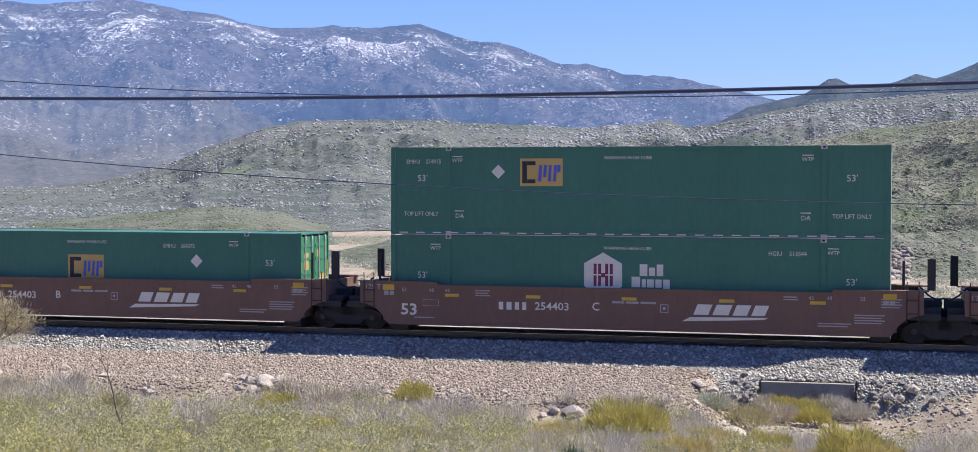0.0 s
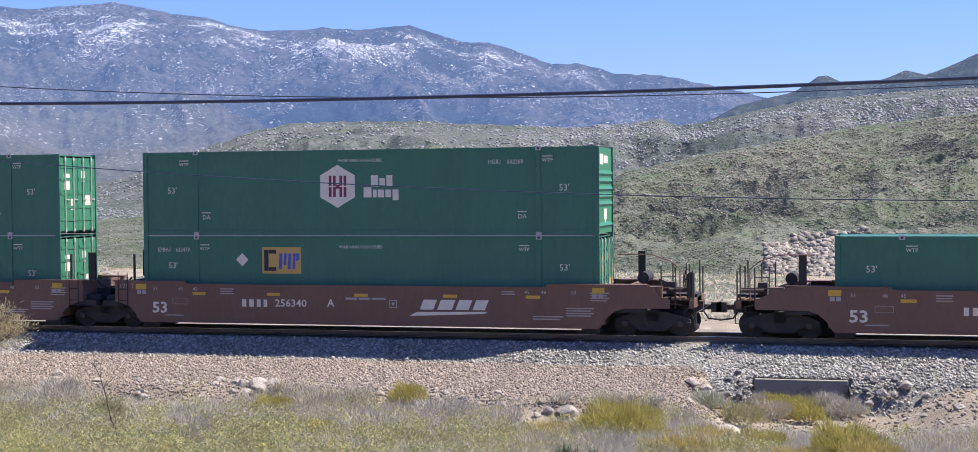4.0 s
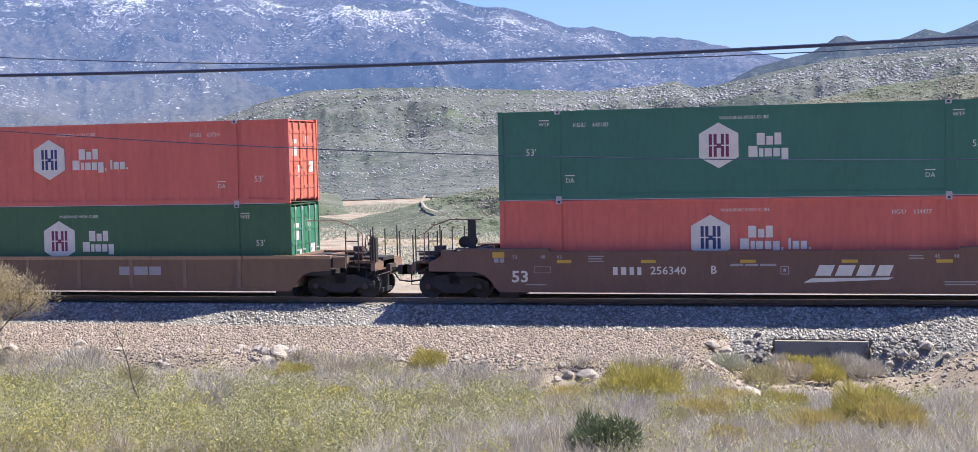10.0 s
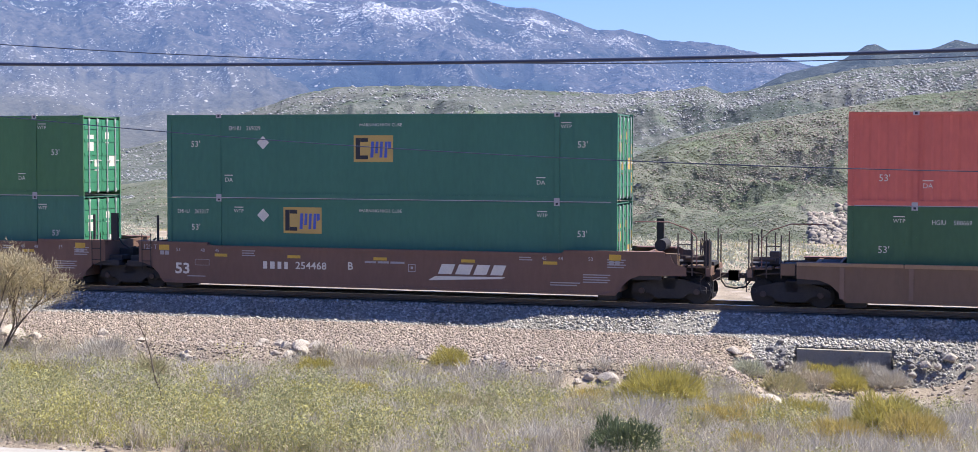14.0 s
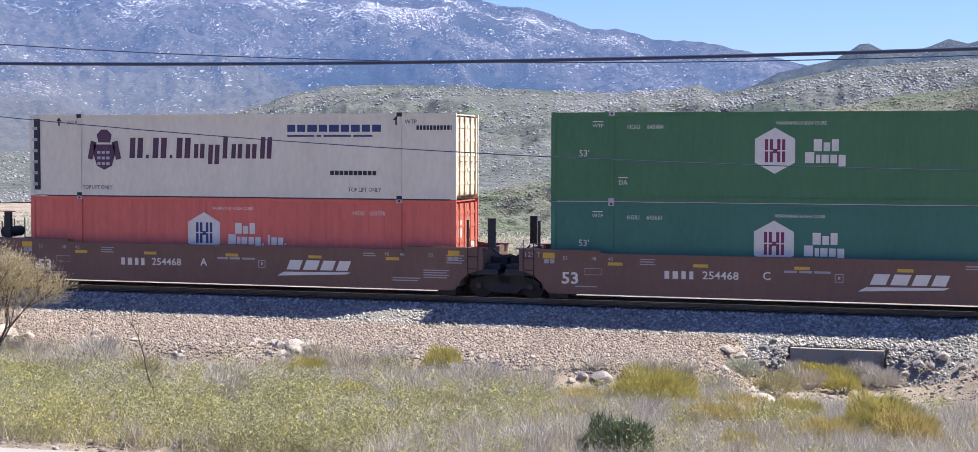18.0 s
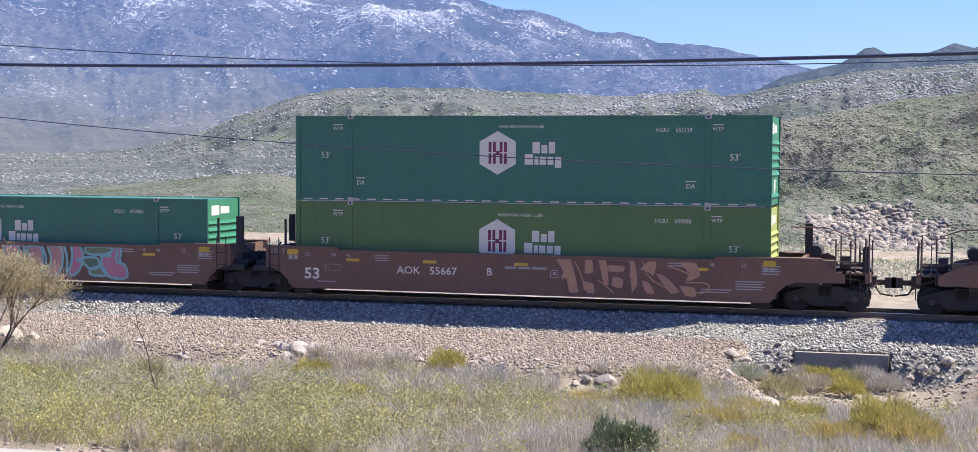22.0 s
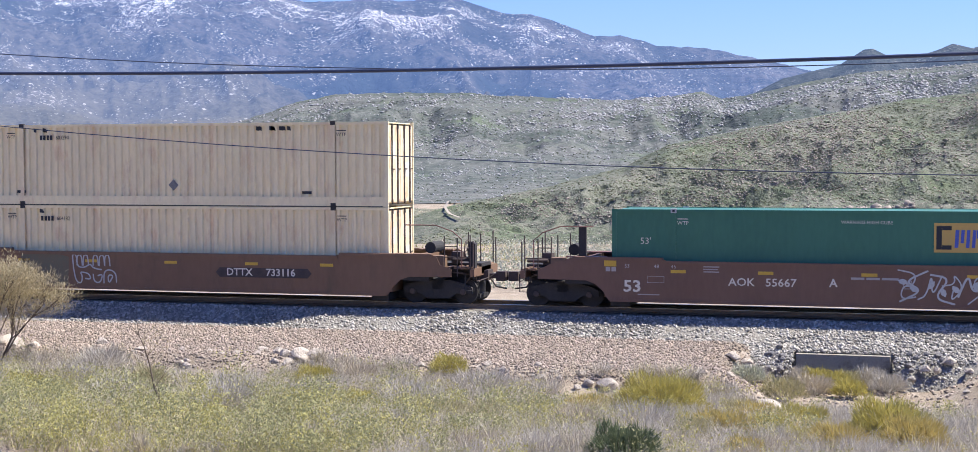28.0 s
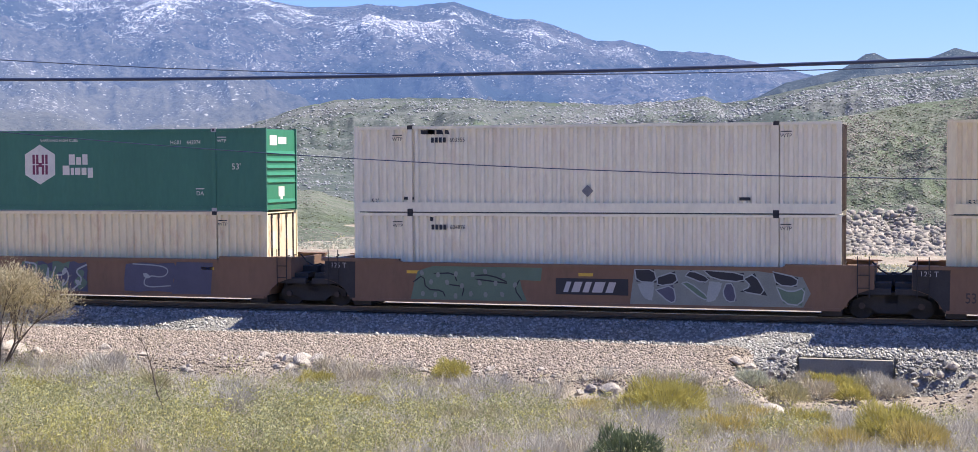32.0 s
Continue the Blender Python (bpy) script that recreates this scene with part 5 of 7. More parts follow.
def well_unit(style, left, right, label, number="", letter="", trucks=(True, True)):
    """One platform of a well car, x from the left end of its container; left, right: "joint" shares a truck, "end" carries a coupler."""
    sheet, chord, endp = CARS[style]
    ob = thing("well_car", label, "railway car", "well cars of the train")
    ya, yb = -SIDE, SIDE
    mid, high = (1.58, 1.68) if style == "brown" else (1.46, 1.46) if style == "dirty" else (1.58, 1.68)
    def tail(kind, brake_end=False):
        """The end of a side sheet: reach past the container, foot of its arch over the truck, its outline from the top inwards."""
        arch = [(0.8, 0.93), (0.5, 0.82), (0.25, 0.6), (0.05, 0.3)]
        if kind == "joint":
            return 1.0, [(1.0, high), (1.0, 0.97)] + arch
        if style == "dirty":
            return 1.5, [(1.42, high), (1.5, high - 0.1), (1.5, 0.97)] + arch
        if brake_end:
            return 1.6, [(1.6, high), (1.78, high - 0.08), (1.9, 1.34), (2.3, 1.22), (2.3, 0.95)] + arch
        return 1.15, [(1.15, high), (1.8, high - 0.14), (2.4, 1.24), (2.4, 0.95)] + arch

    (la, lt), (rb, rt) = tail(left), tail(right, True)
    la, rb = -la, LONG + rb
    ends = left + right
    ring = [(-a, b) for a, b in reversed(lt)] + [(1.6, high), (1.9, mid), (LONG - 1.9, mid), (LONG - 1.6, high)] + [(LONG + a, b) for a, b in rt]
    for y0, nm in ((ya, "n"), (yb - 0.03, "f")):
        part("side_sheet", shared("sheet_" + nm + style + ends, lambda: Shape().plate(ring if nm == "n" else ring, y0, y0 + 0.03), sheet), sheet, ob)
        part("top_chord", shared("chord_" + nm + style + ends, lambda: Shape().box(1.75, LONG - 1.75, y0 - 0.035, y0 + 0.12, mid - 0.1, mid + 0.02)
             .box(la, 1.7, y0 - 0.035, y0 + 0.12, high - 0.09, high + 0.02).box(LONG - 1.7, rb, y0 - 0.035, y0 + 0.12, high - 0.09, high + 0.02), chord), chord, ob)
        part("bottom_sill", shared("sill_" + nm + style, lambda: Shape().box(0.0, LONG, y0 - 0.02, y0 + 0.14, 0.265, 0.36), sheet), sheet, ob)
        if style == "dirty":
            for k in range(8):
                x = -0.12 + k * 2.06
                part("side_rib", Shape().box(x - 0.07, x + 0.07, y0 - 0.03, y0 - 0.001 if nm == "n" else y0 + 0.06, 0.37, mid - 0.11), endp, ob)
    for x in (0.35, 4.0, 8.08, 12.1, LONG - 0.35):
        part("floor_beam", shared("floor_beam", lambda: Shape().box(-0.18, 0.18, -1.5, 1.5, 0.34, 0.348), DARK), DARK, ob, at=pose(x, 0, 0))
    for x, sgn, kind in ((0.0, -1, left), (LONG, 1, right)):
        f = lambda a, b: (min(x + sgn * a, x + sgn * b), max(x + sgn * a, x + sgn * b))
        part("bulkhead", Shape().box(*f(0.12, 0.2), ya + 0.04, yb - 0.04, 0.4, 1.5), endp, ob)
        part("end_floor", Shape().box(*f(0.2, 1.55 if kind == "joint" else 3.05), -0.55, 0.55, 1.0, 1.35), DARK, ob)
        # sill, pan and bolster sized to hide bright ground from the camera
        part("center_sill", Shape().box(*f(0.02, 1.6 if kind == "joint" else 2.9), -0.42, 0.42, 0.1, 0.99), DARK, ob)
        part("floor_pan", Shape().box(*f(-0.6, 0.015), ya + 0.2, yb - 0.2, 0.1, 0.335), DARK, ob)
        part("body_bolster", Shape().box(*f(0.55, 1.5), ya + 0.06, yb - 0.06, 0.8, 0.995), DARK, ob)
        part("end_plate", Shape().box(*f(0.2, 0.85), ya + 0.42, yb - 0.42, 1.3, 1.42), DARK, ob)
        part("cross_sill", Shape().box(*f(0.86, 1.0), ya + 0.032, yb - 0.032, 1.0, high - 0.03), endp, ob)
        for y0 in (ya + 0.1, yb - 0.4):
            part("end_deck", Shape().box(*f(0.2, 1.15 if kind == "joint" else 1.5), y0, y0 + 0.3, high - 0.02, high + 0.02), PINK if style != "ochre" else P_OCHRE, ob, "faded walkway deck")
        if style == "brown":
            near_side = (sgn > 0) == (kind == "joint")
            a, b = (1.1, 1.34) if kind == "joint" else (0.86, 1.1)
            y1 = -1.3 if near_side else 1.16
            part("guide_post", Shape().box(*f(a, b), y1, y1 + 0.02, high + 0.02, 2.66).box(*f(a, a + 0.02), y1 + 0.0205, y1 + 0.14, high + 0.02, 2.66).box(*f(b - 0.02, b), y1 + 0.0205, y1 + 0.14, high + 0.02, 2.66), DARK, ob, "tall dark steel guide post")
            if kind == "joint":
                part("guide_pole", Shape().rod((x + sgn * 0.4, -1.25, high), (x + sgn * 0.4, -1.25, 2.6), 0.045, 8), DARK, ob, "thin dark upright pole")
        if kind == "joint":
            part("side_bearing", Shape().box(*f(1.0, 1.5), ya + 0.3, yb - 0.3, 0.9, 1.15), DARK, ob)
            part("ladder_rail", Shape().tube([(x + sgn * 0.5, ya - 0.05, 0.7), (x + sgn * 0.5, ya - 0.05, high + 0.3)], 0.016).tube([(x + sgn * 0.85, ya - 0.05, 0.7), (x + sgn * 0.85, ya - 0.05, high + 0.3)], 0.016)
                 .tube([(x + sgn * 0.5, ya - 0.05, 1.0), (x + sgn * 0.85, ya - 0.05, 1.0)], 0.014).tube([(x + sgn * 0.5, ya - 0.05, 1.4), (x + sgn * 0.85, ya - 0.05, 1.4)], 0.014), DARK, ob)
            part("hose", Shape().tube([(x + sgn * 0.9, -0.5, 1.75), (x + sgn * 1.15, -0.52, 1.5), (x + sgn * 1.4, -0.5, 1.35), (x + sgn * 1.62, -0.45, 1.42)], 0.03), DARK, ob, "sagging air hose")
        else:
            part("draft_sill", Shape().box(*f(2.9, 3.2), -0.3, 0.3, 0.75, 1.1), RUST, ob)
            part("coupler", Shape().box(*f(3.1, 3.55), -0.09, 0.09, 0.82, 0.98).box(*f(3.45, 3.78), -0.2, 0.12, 0.74, 1.06).box(*f(3.6, 3.8), 0.06, 0.2, 0.76, 1.04), RUST, ob, "rusty knuckle coupler")
            part("end_sill", Shape().box(*f(2.9, 3.05), -1.4, 1.4, 0.95, 1.2), endp, ob)
            part("step_box", Shape().box(*f(1.55, 2.0), ya + 0.1, ya + 0.5, 1.05, high - 0.04), P_DIRTY, ob)
            for dx, top in ((2.0, 2.3), (2.45, 2.25), (2.9, 2.35), (3.0, 2.15)):
                for yy in (-1.36, 1.36):
                    part("handrail_post", Shape().rod((x + sgn * dx, yy, 0.95), (x + sgn * dx, yy, top), 0.024, 6), RUST, ob)
            part("handrail", Shape().tube([(x + sgn * 0.6, -1.36, 2.66), (x + sgn * 1.7, -1.36, 2.66), (x + sgn * 2.3, -1.36, 2.45), (x + sgn * 2.6, -1.36, 2.2), (x + sgn * 2.6, -1.36, 1.2)], 0.02), PINK, ob, "pale bent handrail")
            part("grab_rail", Shape().tube([(x + sgn * 2.0, -1.36, 1.6), (x + sgn * 2.9, -1.36, 1.6)], 0.018).tube([(x + sgn * 2.0, -1.36, 1.95), (x + sgn * 2.45, -1.36, 1.95)], 0.018), RUST, ob)
            if style != "dirty":
                part("air_reservoir", Shape().rod((x + sgn * 1.35, -0.9, high + 0.2), (x + sgn * 1.35, 0.1, high + 0.2), 0.19, 14), DARK, ob, "dark air tank on the end platform")
            part("brake_valve", Shape().box(*f(2.1, 2.4), -0.9, -0.5, 1.36, 1.75).rod((x + sgn * 2.2, -1.0, 1.5), (x + sgn * 2.9, -1.0, 1.5), 0.06, 8), RUST, ob)
            part("uncoupling_lever", Shape().tube([(x + sgn * 3.1, -1.35, 1.0), (x + sgn * 3.1, -1.3, 0.8), (x + sgn * 3.2, -0.2, 0.85), (x + sgn * 3.35, -0.1, 0.95)], 0.018), RUST, ob)
            part("air_hose", Shape().tube([(x + sgn * 3.05, 0.35, 0.85), (x + sgn * 3.3, 0.36, 0.5), (x + sgn * 3.7, 0.3, 0.45)], 0.03), DARK, ob)
            if sgn > 0:
                ring = [(x + 2.72, -1.1 + 0.3 * math.cos(q * math.pi / 8), 1.86 + 0.3 * math.sin(q * math.pi / 8)) for q in range(17)]
                wheel = part("brake_wheel", Shape().tube(ring, 0.022, 6).rod((x + 2.7, -1.1, 1.86), (x + 2.9, -1.1, 1.86), 0.03, 8), RUST, ob, "rusty hand brake wheel")
                for q in range(4):
                    a = q * math.pi / 2 + 0.4
                    part("spoke", Shape().rod((x + 2.72, -1.1, 1.86), (x + 2.72, -1.1 + 0.29 * math.cos(a), 1.86 + 0.29 * math.sin(a)), 0.012, 6), RUST, wheel)
                part("brake_stand", Shape().plate([(x + 2.8, 1.2), (x + 3.02, 1.2), (x + 3.02, 2.05), (x + 2.88, 2.12), (x + 2.8, 2.0)], -1.22, -0.98), DARK, ob, "dark brake gear housing")
                part("brake_chain", Shape().tube([(x + 2.9, -1.1, 1.3), (x + 2.88, -1.1, 1.0), (x + 2.6, -0.9, 0.7), (x + 2.2, -0.6, 0.62)], 0.022), RUST, ob)
            part("brake_pipe", Shape().tube([(x + sgn * 1.2, -1.2, 1.5), (x + sgn * 1.9, -1.2, 1.48), (x + sgn * 2.0, -1.2, 1.1), (x + sgn * 2.6, -1.2, 1.05), (x + sgn * 3.0, -0.4, 0.9)], 0.03), RUST, ob)
            part("sill_step", Shape().tube([(x + sgn * 2.75, -1.44, 1.0), (x + sgn * 2.75, -1.44, 0.5), (x + sgn * 3.05, -1.44, 0.5), (x + sgn * 3.05, -1.44, 1.0)], 0.02), DARK, ob, "stirrup step")
            for q in range(4):
                part("deck_slat", Shape().box(*f(2.05 + 0.25 * q, 2.2 + 0.25 * q), -1.3, 1.3, 1.245, 1.275), P_DIRTY, ob)
            part("crossover_board", Shape().box(*f(2.3, 3.05), -1.3, 1.3, 1.2, 1.24), P_DIRTY, ob)
        if trucks[0 if sgn < 0 else 1]:
            truck(ob, x + sgn * (1.61 if kind == "joint" else 1.68))
        # small marks by the ends
        yy = ya - 0.006
        if style == "brown":
            part("reflector", Shape().box(*f(-0.2, 0.2), yy - 0.003, yy + 0.004, 1.4, 1.6), YELLOW, ob, "yellow reflective panel")
            for k in (-0.19, 0.0):
                part("tag_plate", Shape().box(*f(k, k + 0.15), yy - 0.003, yy + 0.004, 1.24, 1.38), STENCIL, ob, "small pale tag plate")
    yy = ya - 0.006
    for x in (2.2, 4.95, 8.1, 11.2, 14.0) if style != "dirty" else ():
        part("reflector", shared("tab", lambda: Shape().box(-0.24, 0.24, yy - 0.002, yy + 0.004, 1.22, 1.32), YELLOW), YELLOW, ob, "small yellow reflective tab", pose(x, 0, 0))
    if style == "dirty":
        row_of_bars(ob, "stencil_bar", 9.7, 0.82, (0.5, 0.55, 0.45), 0.3, 0.06, yy, STENCIL, "faint dusty stencil block")
    if style == "ochre" and left == "joint":
        part("lettering", letters("125 T", 0.24, LETTER_DIM), LETTER_DIM, ob, at=pose(-0.5, yy, 1.45))
    if style == "brown":
        part("lettering", letters("53", 0.52, LETTER, 1.15, 0.012), LETTER, ob, "large painted length mark", pose(0.72, yy, 0.76))
        for px, n in ((0.55, "53"), (1.5, "48"), (2.05, "45"), (13.8, "45"), (14.35, "48"), (15.35, "53")):
            part("lettering", letters(n, 0.17, LETTER_DIM), LETTER_DIM, ob, at=pose(px, yy, 1.42))
        part("lettering", letters("125 T", 0.24, LETTER_DIM), LETTER_DIM, ob, at=pose(-0.55, yy, 1.5)) if left == "joint" else None
        s = Shape()
        for px, pz, w, n in ((3.0, 1.42, 0.5, 3), (12.95, 1.5, 0.45, 3), (15.1, 0.9, 0.9, 4), (14.0, 0.62, 1.0, 2), (15.9, 1.4, 0.6, 4), (0.9, 0.5, 0.7, 1)):
            for i in range(n):
                s.flat([(px, pz - 0.08 * i), (px + w * (1 - 0.1 * (i % 2)), pz - 0.08 * i), (px + w * (1 - 0.1 * (i % 2)), pz - 0.08 * i + 0.035), (px, pz - 0.08 * i + 0.035)], yy)
        bars(s, 7.5, 1.5, (0.4, 0.5, 0.12), 0.09, 0.06, yy)
        bars(s, 7.55, 1.12, (0.4, 0.4, 0.5), 0.07, 0.06, yy)
        tagged(part("lettering_bar", s, STENCIL, ob), "small dusty stencil lines", kind="stuff")
        s = Shape()
        for a, b, c, d in ((9.1, 9.36, 0.86, 0.88), (9.1, 9.36, 1.1, 1.12), (9.1, 9.12, 0.88, 1.1), (9.34, 9.36, 0.88, 1.1), (9.19, 9.27, 0.95, 1.04), (1.2, 1.75, 0.9, 0.91), (1.2, 1.75, 1.1, 1.11), (1.2, 1.21, 0.91, 1.1), (1.74, 1.75, 0.91, 1.1)):
            s.flat([(a, c), (b, c), (b, d), (a, d)], yy)
        tagged(part("stencil_box", s, LETTER_DIM, ob), kind="stuff")
        if number == "55667":
            part("lettering", letters("AOK", 0.35, LETTER, 1.1, 0.004), LETTER, ob, "painted owner's code", pose(4.2, yy, 0.965))
        else:
            row_of_bars(ob, "code_bar", 3.8, 0.84, (0.15, 0.17, 0.14, 0.13), 0.25, 0.11, yy, LETTER)
        part("lettering", letters(number, 0.35, LETTER, 1.1, 0.004), LETTER, ob, "painted car number", pose(5.58 if len(number) > 5 else 5.42, yy, 0.965))
        part("lettering", letters(letter, 0.36, LETTER, 1.0, 0.006), LETTER, ob, at=pose(7.02, yy, 0.99))
    return ob


# ---- the train ----
TRAIN = []


def load(car, x, lower, upper=None):
    TRAIN.append((car, x, 0.0))
    if lower:
        TRAIN.append((lower, x, 0.35))
    if upper:
        TRAIN.append((upper, x, 0.35 + HIGH + 0.012))


HG = "dark green steel container with white hexagon mark"
EG = "dark green steel container with gold square mark"


def hub(number, end="door", label=HG + " in a well car", **k):
    return container(k.pop("style", "green"), "hub", number, end, label, **k)


def emp(number, label=EG + " in a well car", **k):
    return container(k.pop("style", "green"), "emp", number, "door", label, **k)


def red(number, label="faded red ribbed container with white hexagon mark"):
    return container("red", "hub", number, "door", label, inc=True)


def bnsf(left, right, number, letter, trucks):
    u = well_unit("brown", left, right, "dusty mineral-brown steel well car, white lettering", number, letter, trucks)
    slant_mark(u, 10.15, 0.82, -SIDE - 0.006)
    return u


def aok(left, right, letter, trucks):
    return well_unit("brown", left, right, "dusty brown steel well car with sprayed graffiti", "55667", letter, trucks)


G = -SIDE - 0.012
load(bnsf("joint", "end", "254403", "A", (False, True)), 2.97, hub(""), hub(""))
load(bnsf("joint", "joint", "254403", "C", (True, True)), -16.37, hub("513544"), emp("274913", emp_at=5.15, flip=True, tape=True))
load(bnsf("end", "joint", "254403", "B", (True, False)), -35.75, emp("264272", emp_at=7.97, emp_z=1.62, diamond=(12.25, 1.9), code_at=11.0))
load(bnsf("joint", "end", "256340", "A", (True, True)), -59.3, emp("635479"), hub("642269", "front"))
load(bnsf("joint", "joint", "256340", "C", (True, False)), -78.72, hub("651396", flip=True), hub("651744", flip=True))
load(bnsf("end", "joint", "256340", "B", (True, False)), -98.05, red("634477"), hub("640183", flip=True))
load(well_unit("dirty", "end", "end", "weathered brown ribbed well car with a faded tan top chord"), -121.6, hub("588669", flip=True, style="deep"), red("637341"))
load(bnsf("joint", "end", "254468", "B", (True, True)), -145.0, emp("263317", emp_z=2.16, diamond=(3.68, 2.32), code_at=0.4, wtp=(2.75, 13.65)), emp("269029", emp_at=7.75, emp_z=1.72, diamond=(3.68, 1.92), code_at=2.4, wtp=(14.45,)))
load(bnsf("joint", "joint", "254468", "C", (True, False)), -164.5, hub("643661", flip=True), hub("640484", style="mid", flip=True, label="mid-green steel container with white hexagon mark, upper"))
load(bnsf("end", "joint", "254468", "A", (True, False)), -183.9, red("633776"), container("reefer", "", "", "door", "white refrigerated container with dark purple name bars"))
u = aok("joint", "end", "B", (True, True))
sprayed_shapes(u, 9.3, 14.0, 0.36, 1.54, WEDGES, (ORANGE,), SALMON, G, 0.035)
sprayed_lines(u, 9.3, 14.3, 0.36, 1.54, (((0.12, 0.9), (0.17, 0.5), (0.19, 0.1)), ((0.37, 0.95), (0.5, 0.97), (0.52, 0.5)), ((0.28, 0.4), (0.36, 0.15), (0.38, 0.05)), ((0.48, 0.6), (0.51, 0.4), (0.5, 0.05)), ((0.72, 0.85), (0.82, 0.72), (0.9, 0.55)), ((0.84, 0.4), (1.0, 0.42), (0.98, 0.12), (0.86, 0.16)), ((0.57, 0.95), (0.6, 0.5), (0.74, 0.2))), ORANGE, G - 0.004, 0.045, 1)
load(u, -207.5, hub("639983", "front", "faded light green container with white hexagon mark", style="olive", end_paint=P_LIME), hub("652129", "front", tape=True))
u = aok("joint", "joint", "C", (True, False))
sprayed_shapes(u, 8.0, 13.2, 0.34, 1.55, BLOCKS, (ROSE, SALMON, OLIVE, TEAL, SALMON, ROSE, OLIVE, ROSE), CYAN, G, 0.09)
sprayed_lines(u, 8.0, 13.2, 0.34, 1.55, (((0.5, 0.98), (0.53, 0.6), (0.52, 0.1)), ((0.18, 0.98), (0.2, 0.5), (0.18, 0.05)), ((0.33, 0.95), (0.37, 0.5), (0.33, 0.05)), ((0.78, 0.66), (0.81, 0.7), (0.87, 0.68)), ((0.92, 0.95), (0.9, 0.5), (0.96, 0.47))), CYAN, G - 0.016, 0.1, 1)
load(u, -227.0, hub("642040", "front"))
u = aok("end", "joint", "A", (True, False))
graffiti(u, 8.9, 14.2, 0.38, 1.5, (), SPRAYW, 14, G, 6, True, 0.06)
graffiti(u, 8.8, 14.3, 0.38, 1.5, (), SPRAYW, 17, G - 0.006, 8, True, 0.045)
load(u, -246.4, emp("277145", emp_at=10.7, emp_z=2.08, diamond=(12.05, 1.82), code_at=12.25, wtp=(2.3, 14.3)))
def dark_end(ob):
    """Dark panel on the end of the side sheet over a shared truck."""
    part("end_panel", Shape().flat([(-0.99, 1.6), (0.12, 1.6), (0.1, 0.32), (-0.05, 0.31), (-0.25, 0.61), (-0.5, 0.83), (-0.8, 0.94), (-0.99, 0.98)], -SIDE - 0.005), DARK, ob, "dark end of the side sheet")


OCHRE_LABEL = "weathered ochre-brown steel well car with graffiti"
u = well_unit("ochre", "joint", "end", OCHRE_LABEL + " and a car number", trucks=(True, True))
part("number_panel", Shape().flat([(10.0, 0.8), (13.3, 0.8), (13.45, 0.96), (13.3, 1.13), (10.0, 1.13), (9.85, 0.96)], G), RUST, u, "darker repainted number panel")
part("lettering", letters("DTTX", 0.35, LETTER, 1.05, 0.006), LETTER, u, "painted owner's code", pose(10.75, G - 0.004, 0.97))
part("lettering", letters("733116", 0.35, LETTER, 1.05, 0.006), LETTER, u, "painted car number", pose(12.3, G - 0.004, 0.97))
FINGERS = [((c, 0.62), (c, 0.92), (c + 0.05, 1.0), (c + 0.1, 0.95), (c + 0.12, 0.62)) for c in (0.1, 0.24, 0.46, 0.6, 0.72)]
dark_end(u)
part("repaint_patch", Shape().flat([(2.0, 0.33), (4.0, 0.33), (4.05, 1.4), (3.3, 1.56), (2.1, 1.5)], G + 0.004), GREENISH, u, "dull green repainted patch")
part("lettering", letters("53", 0.44, RUST, 0.8, 0.004), RUST, u, "faded dark container length", pose(0.72, G, 0.73))
sprayed_lines(u, 4.2, 6.0, 0.42, 1.5, FINGERS + [((0, 0.98), (0.02, 0.5), (0.08, 0.08), (0.2, 0.04), (0.22, 0.3), (0.16, 0.42), (0.36, 0.38), (0.42, 0.18), (0.28, 0.2)), ((0, 0.98), (0.09, 1.0), (0.1, 0.6), (0.26, 0.55), (0.4, 0.7), (0.46, 0.55), (0.66, 0.5)),
               ((0.46, 0.36), (0.48, 0.1), (0.62, 0.06), (0.68, 0.36), (0.56, 0.3)), ((0.7, 0.05), (0.7, 0.45), (0.84, 0.52), (0.97, 0.4), (0.98, 0.08)), ((0.8, 0.1), (0.79, 0.34), (0.92, 0.32), (0.82, 0.08))], SPRAYW, G, 0.05)
load(u, -270.23, container("cream", "", "604182", "door", "dirty cream corrugated steel container, lower of two"), container("cream", "", "603290", "door", "dirty cream corrugated container, upper of two"))
u = well_unit("ochre", "joint", "joint", OCHRE_LABEL + " and a white railway mark", trucks=(True, False))
dark_end(u)
part("graffiti_panel", Shape().flat([(2.1, 0.36), (6.15, 0.32), (5.95, 0.8), (5.9, 1.06), (6.6, 1.04), (6.65, 1.54), (3.0, 1.52), (2.35, 1.3), (2.2, 0.8)], G), TEAL, u, "grey-green sprayed panel")
s = Shape()
for i in range(18):
    s.flat(turned([(0.075 * math.cos(k), 0.1 * math.sin(k)) for k in (0, 1.05, 2.09, 3.14, 4.19, 5.24)], 2.45 + 0.58 * (i % 6) + 0.3 * (i // 6 % 2) + random.uniform(-0.12, 0.12), 0.52 + 0.37 * (i // 6) + random.uniform(-0.07, 0.07), random.uniform(-0.4, 0.4)), G - 0.012 - 0.0003 * i)
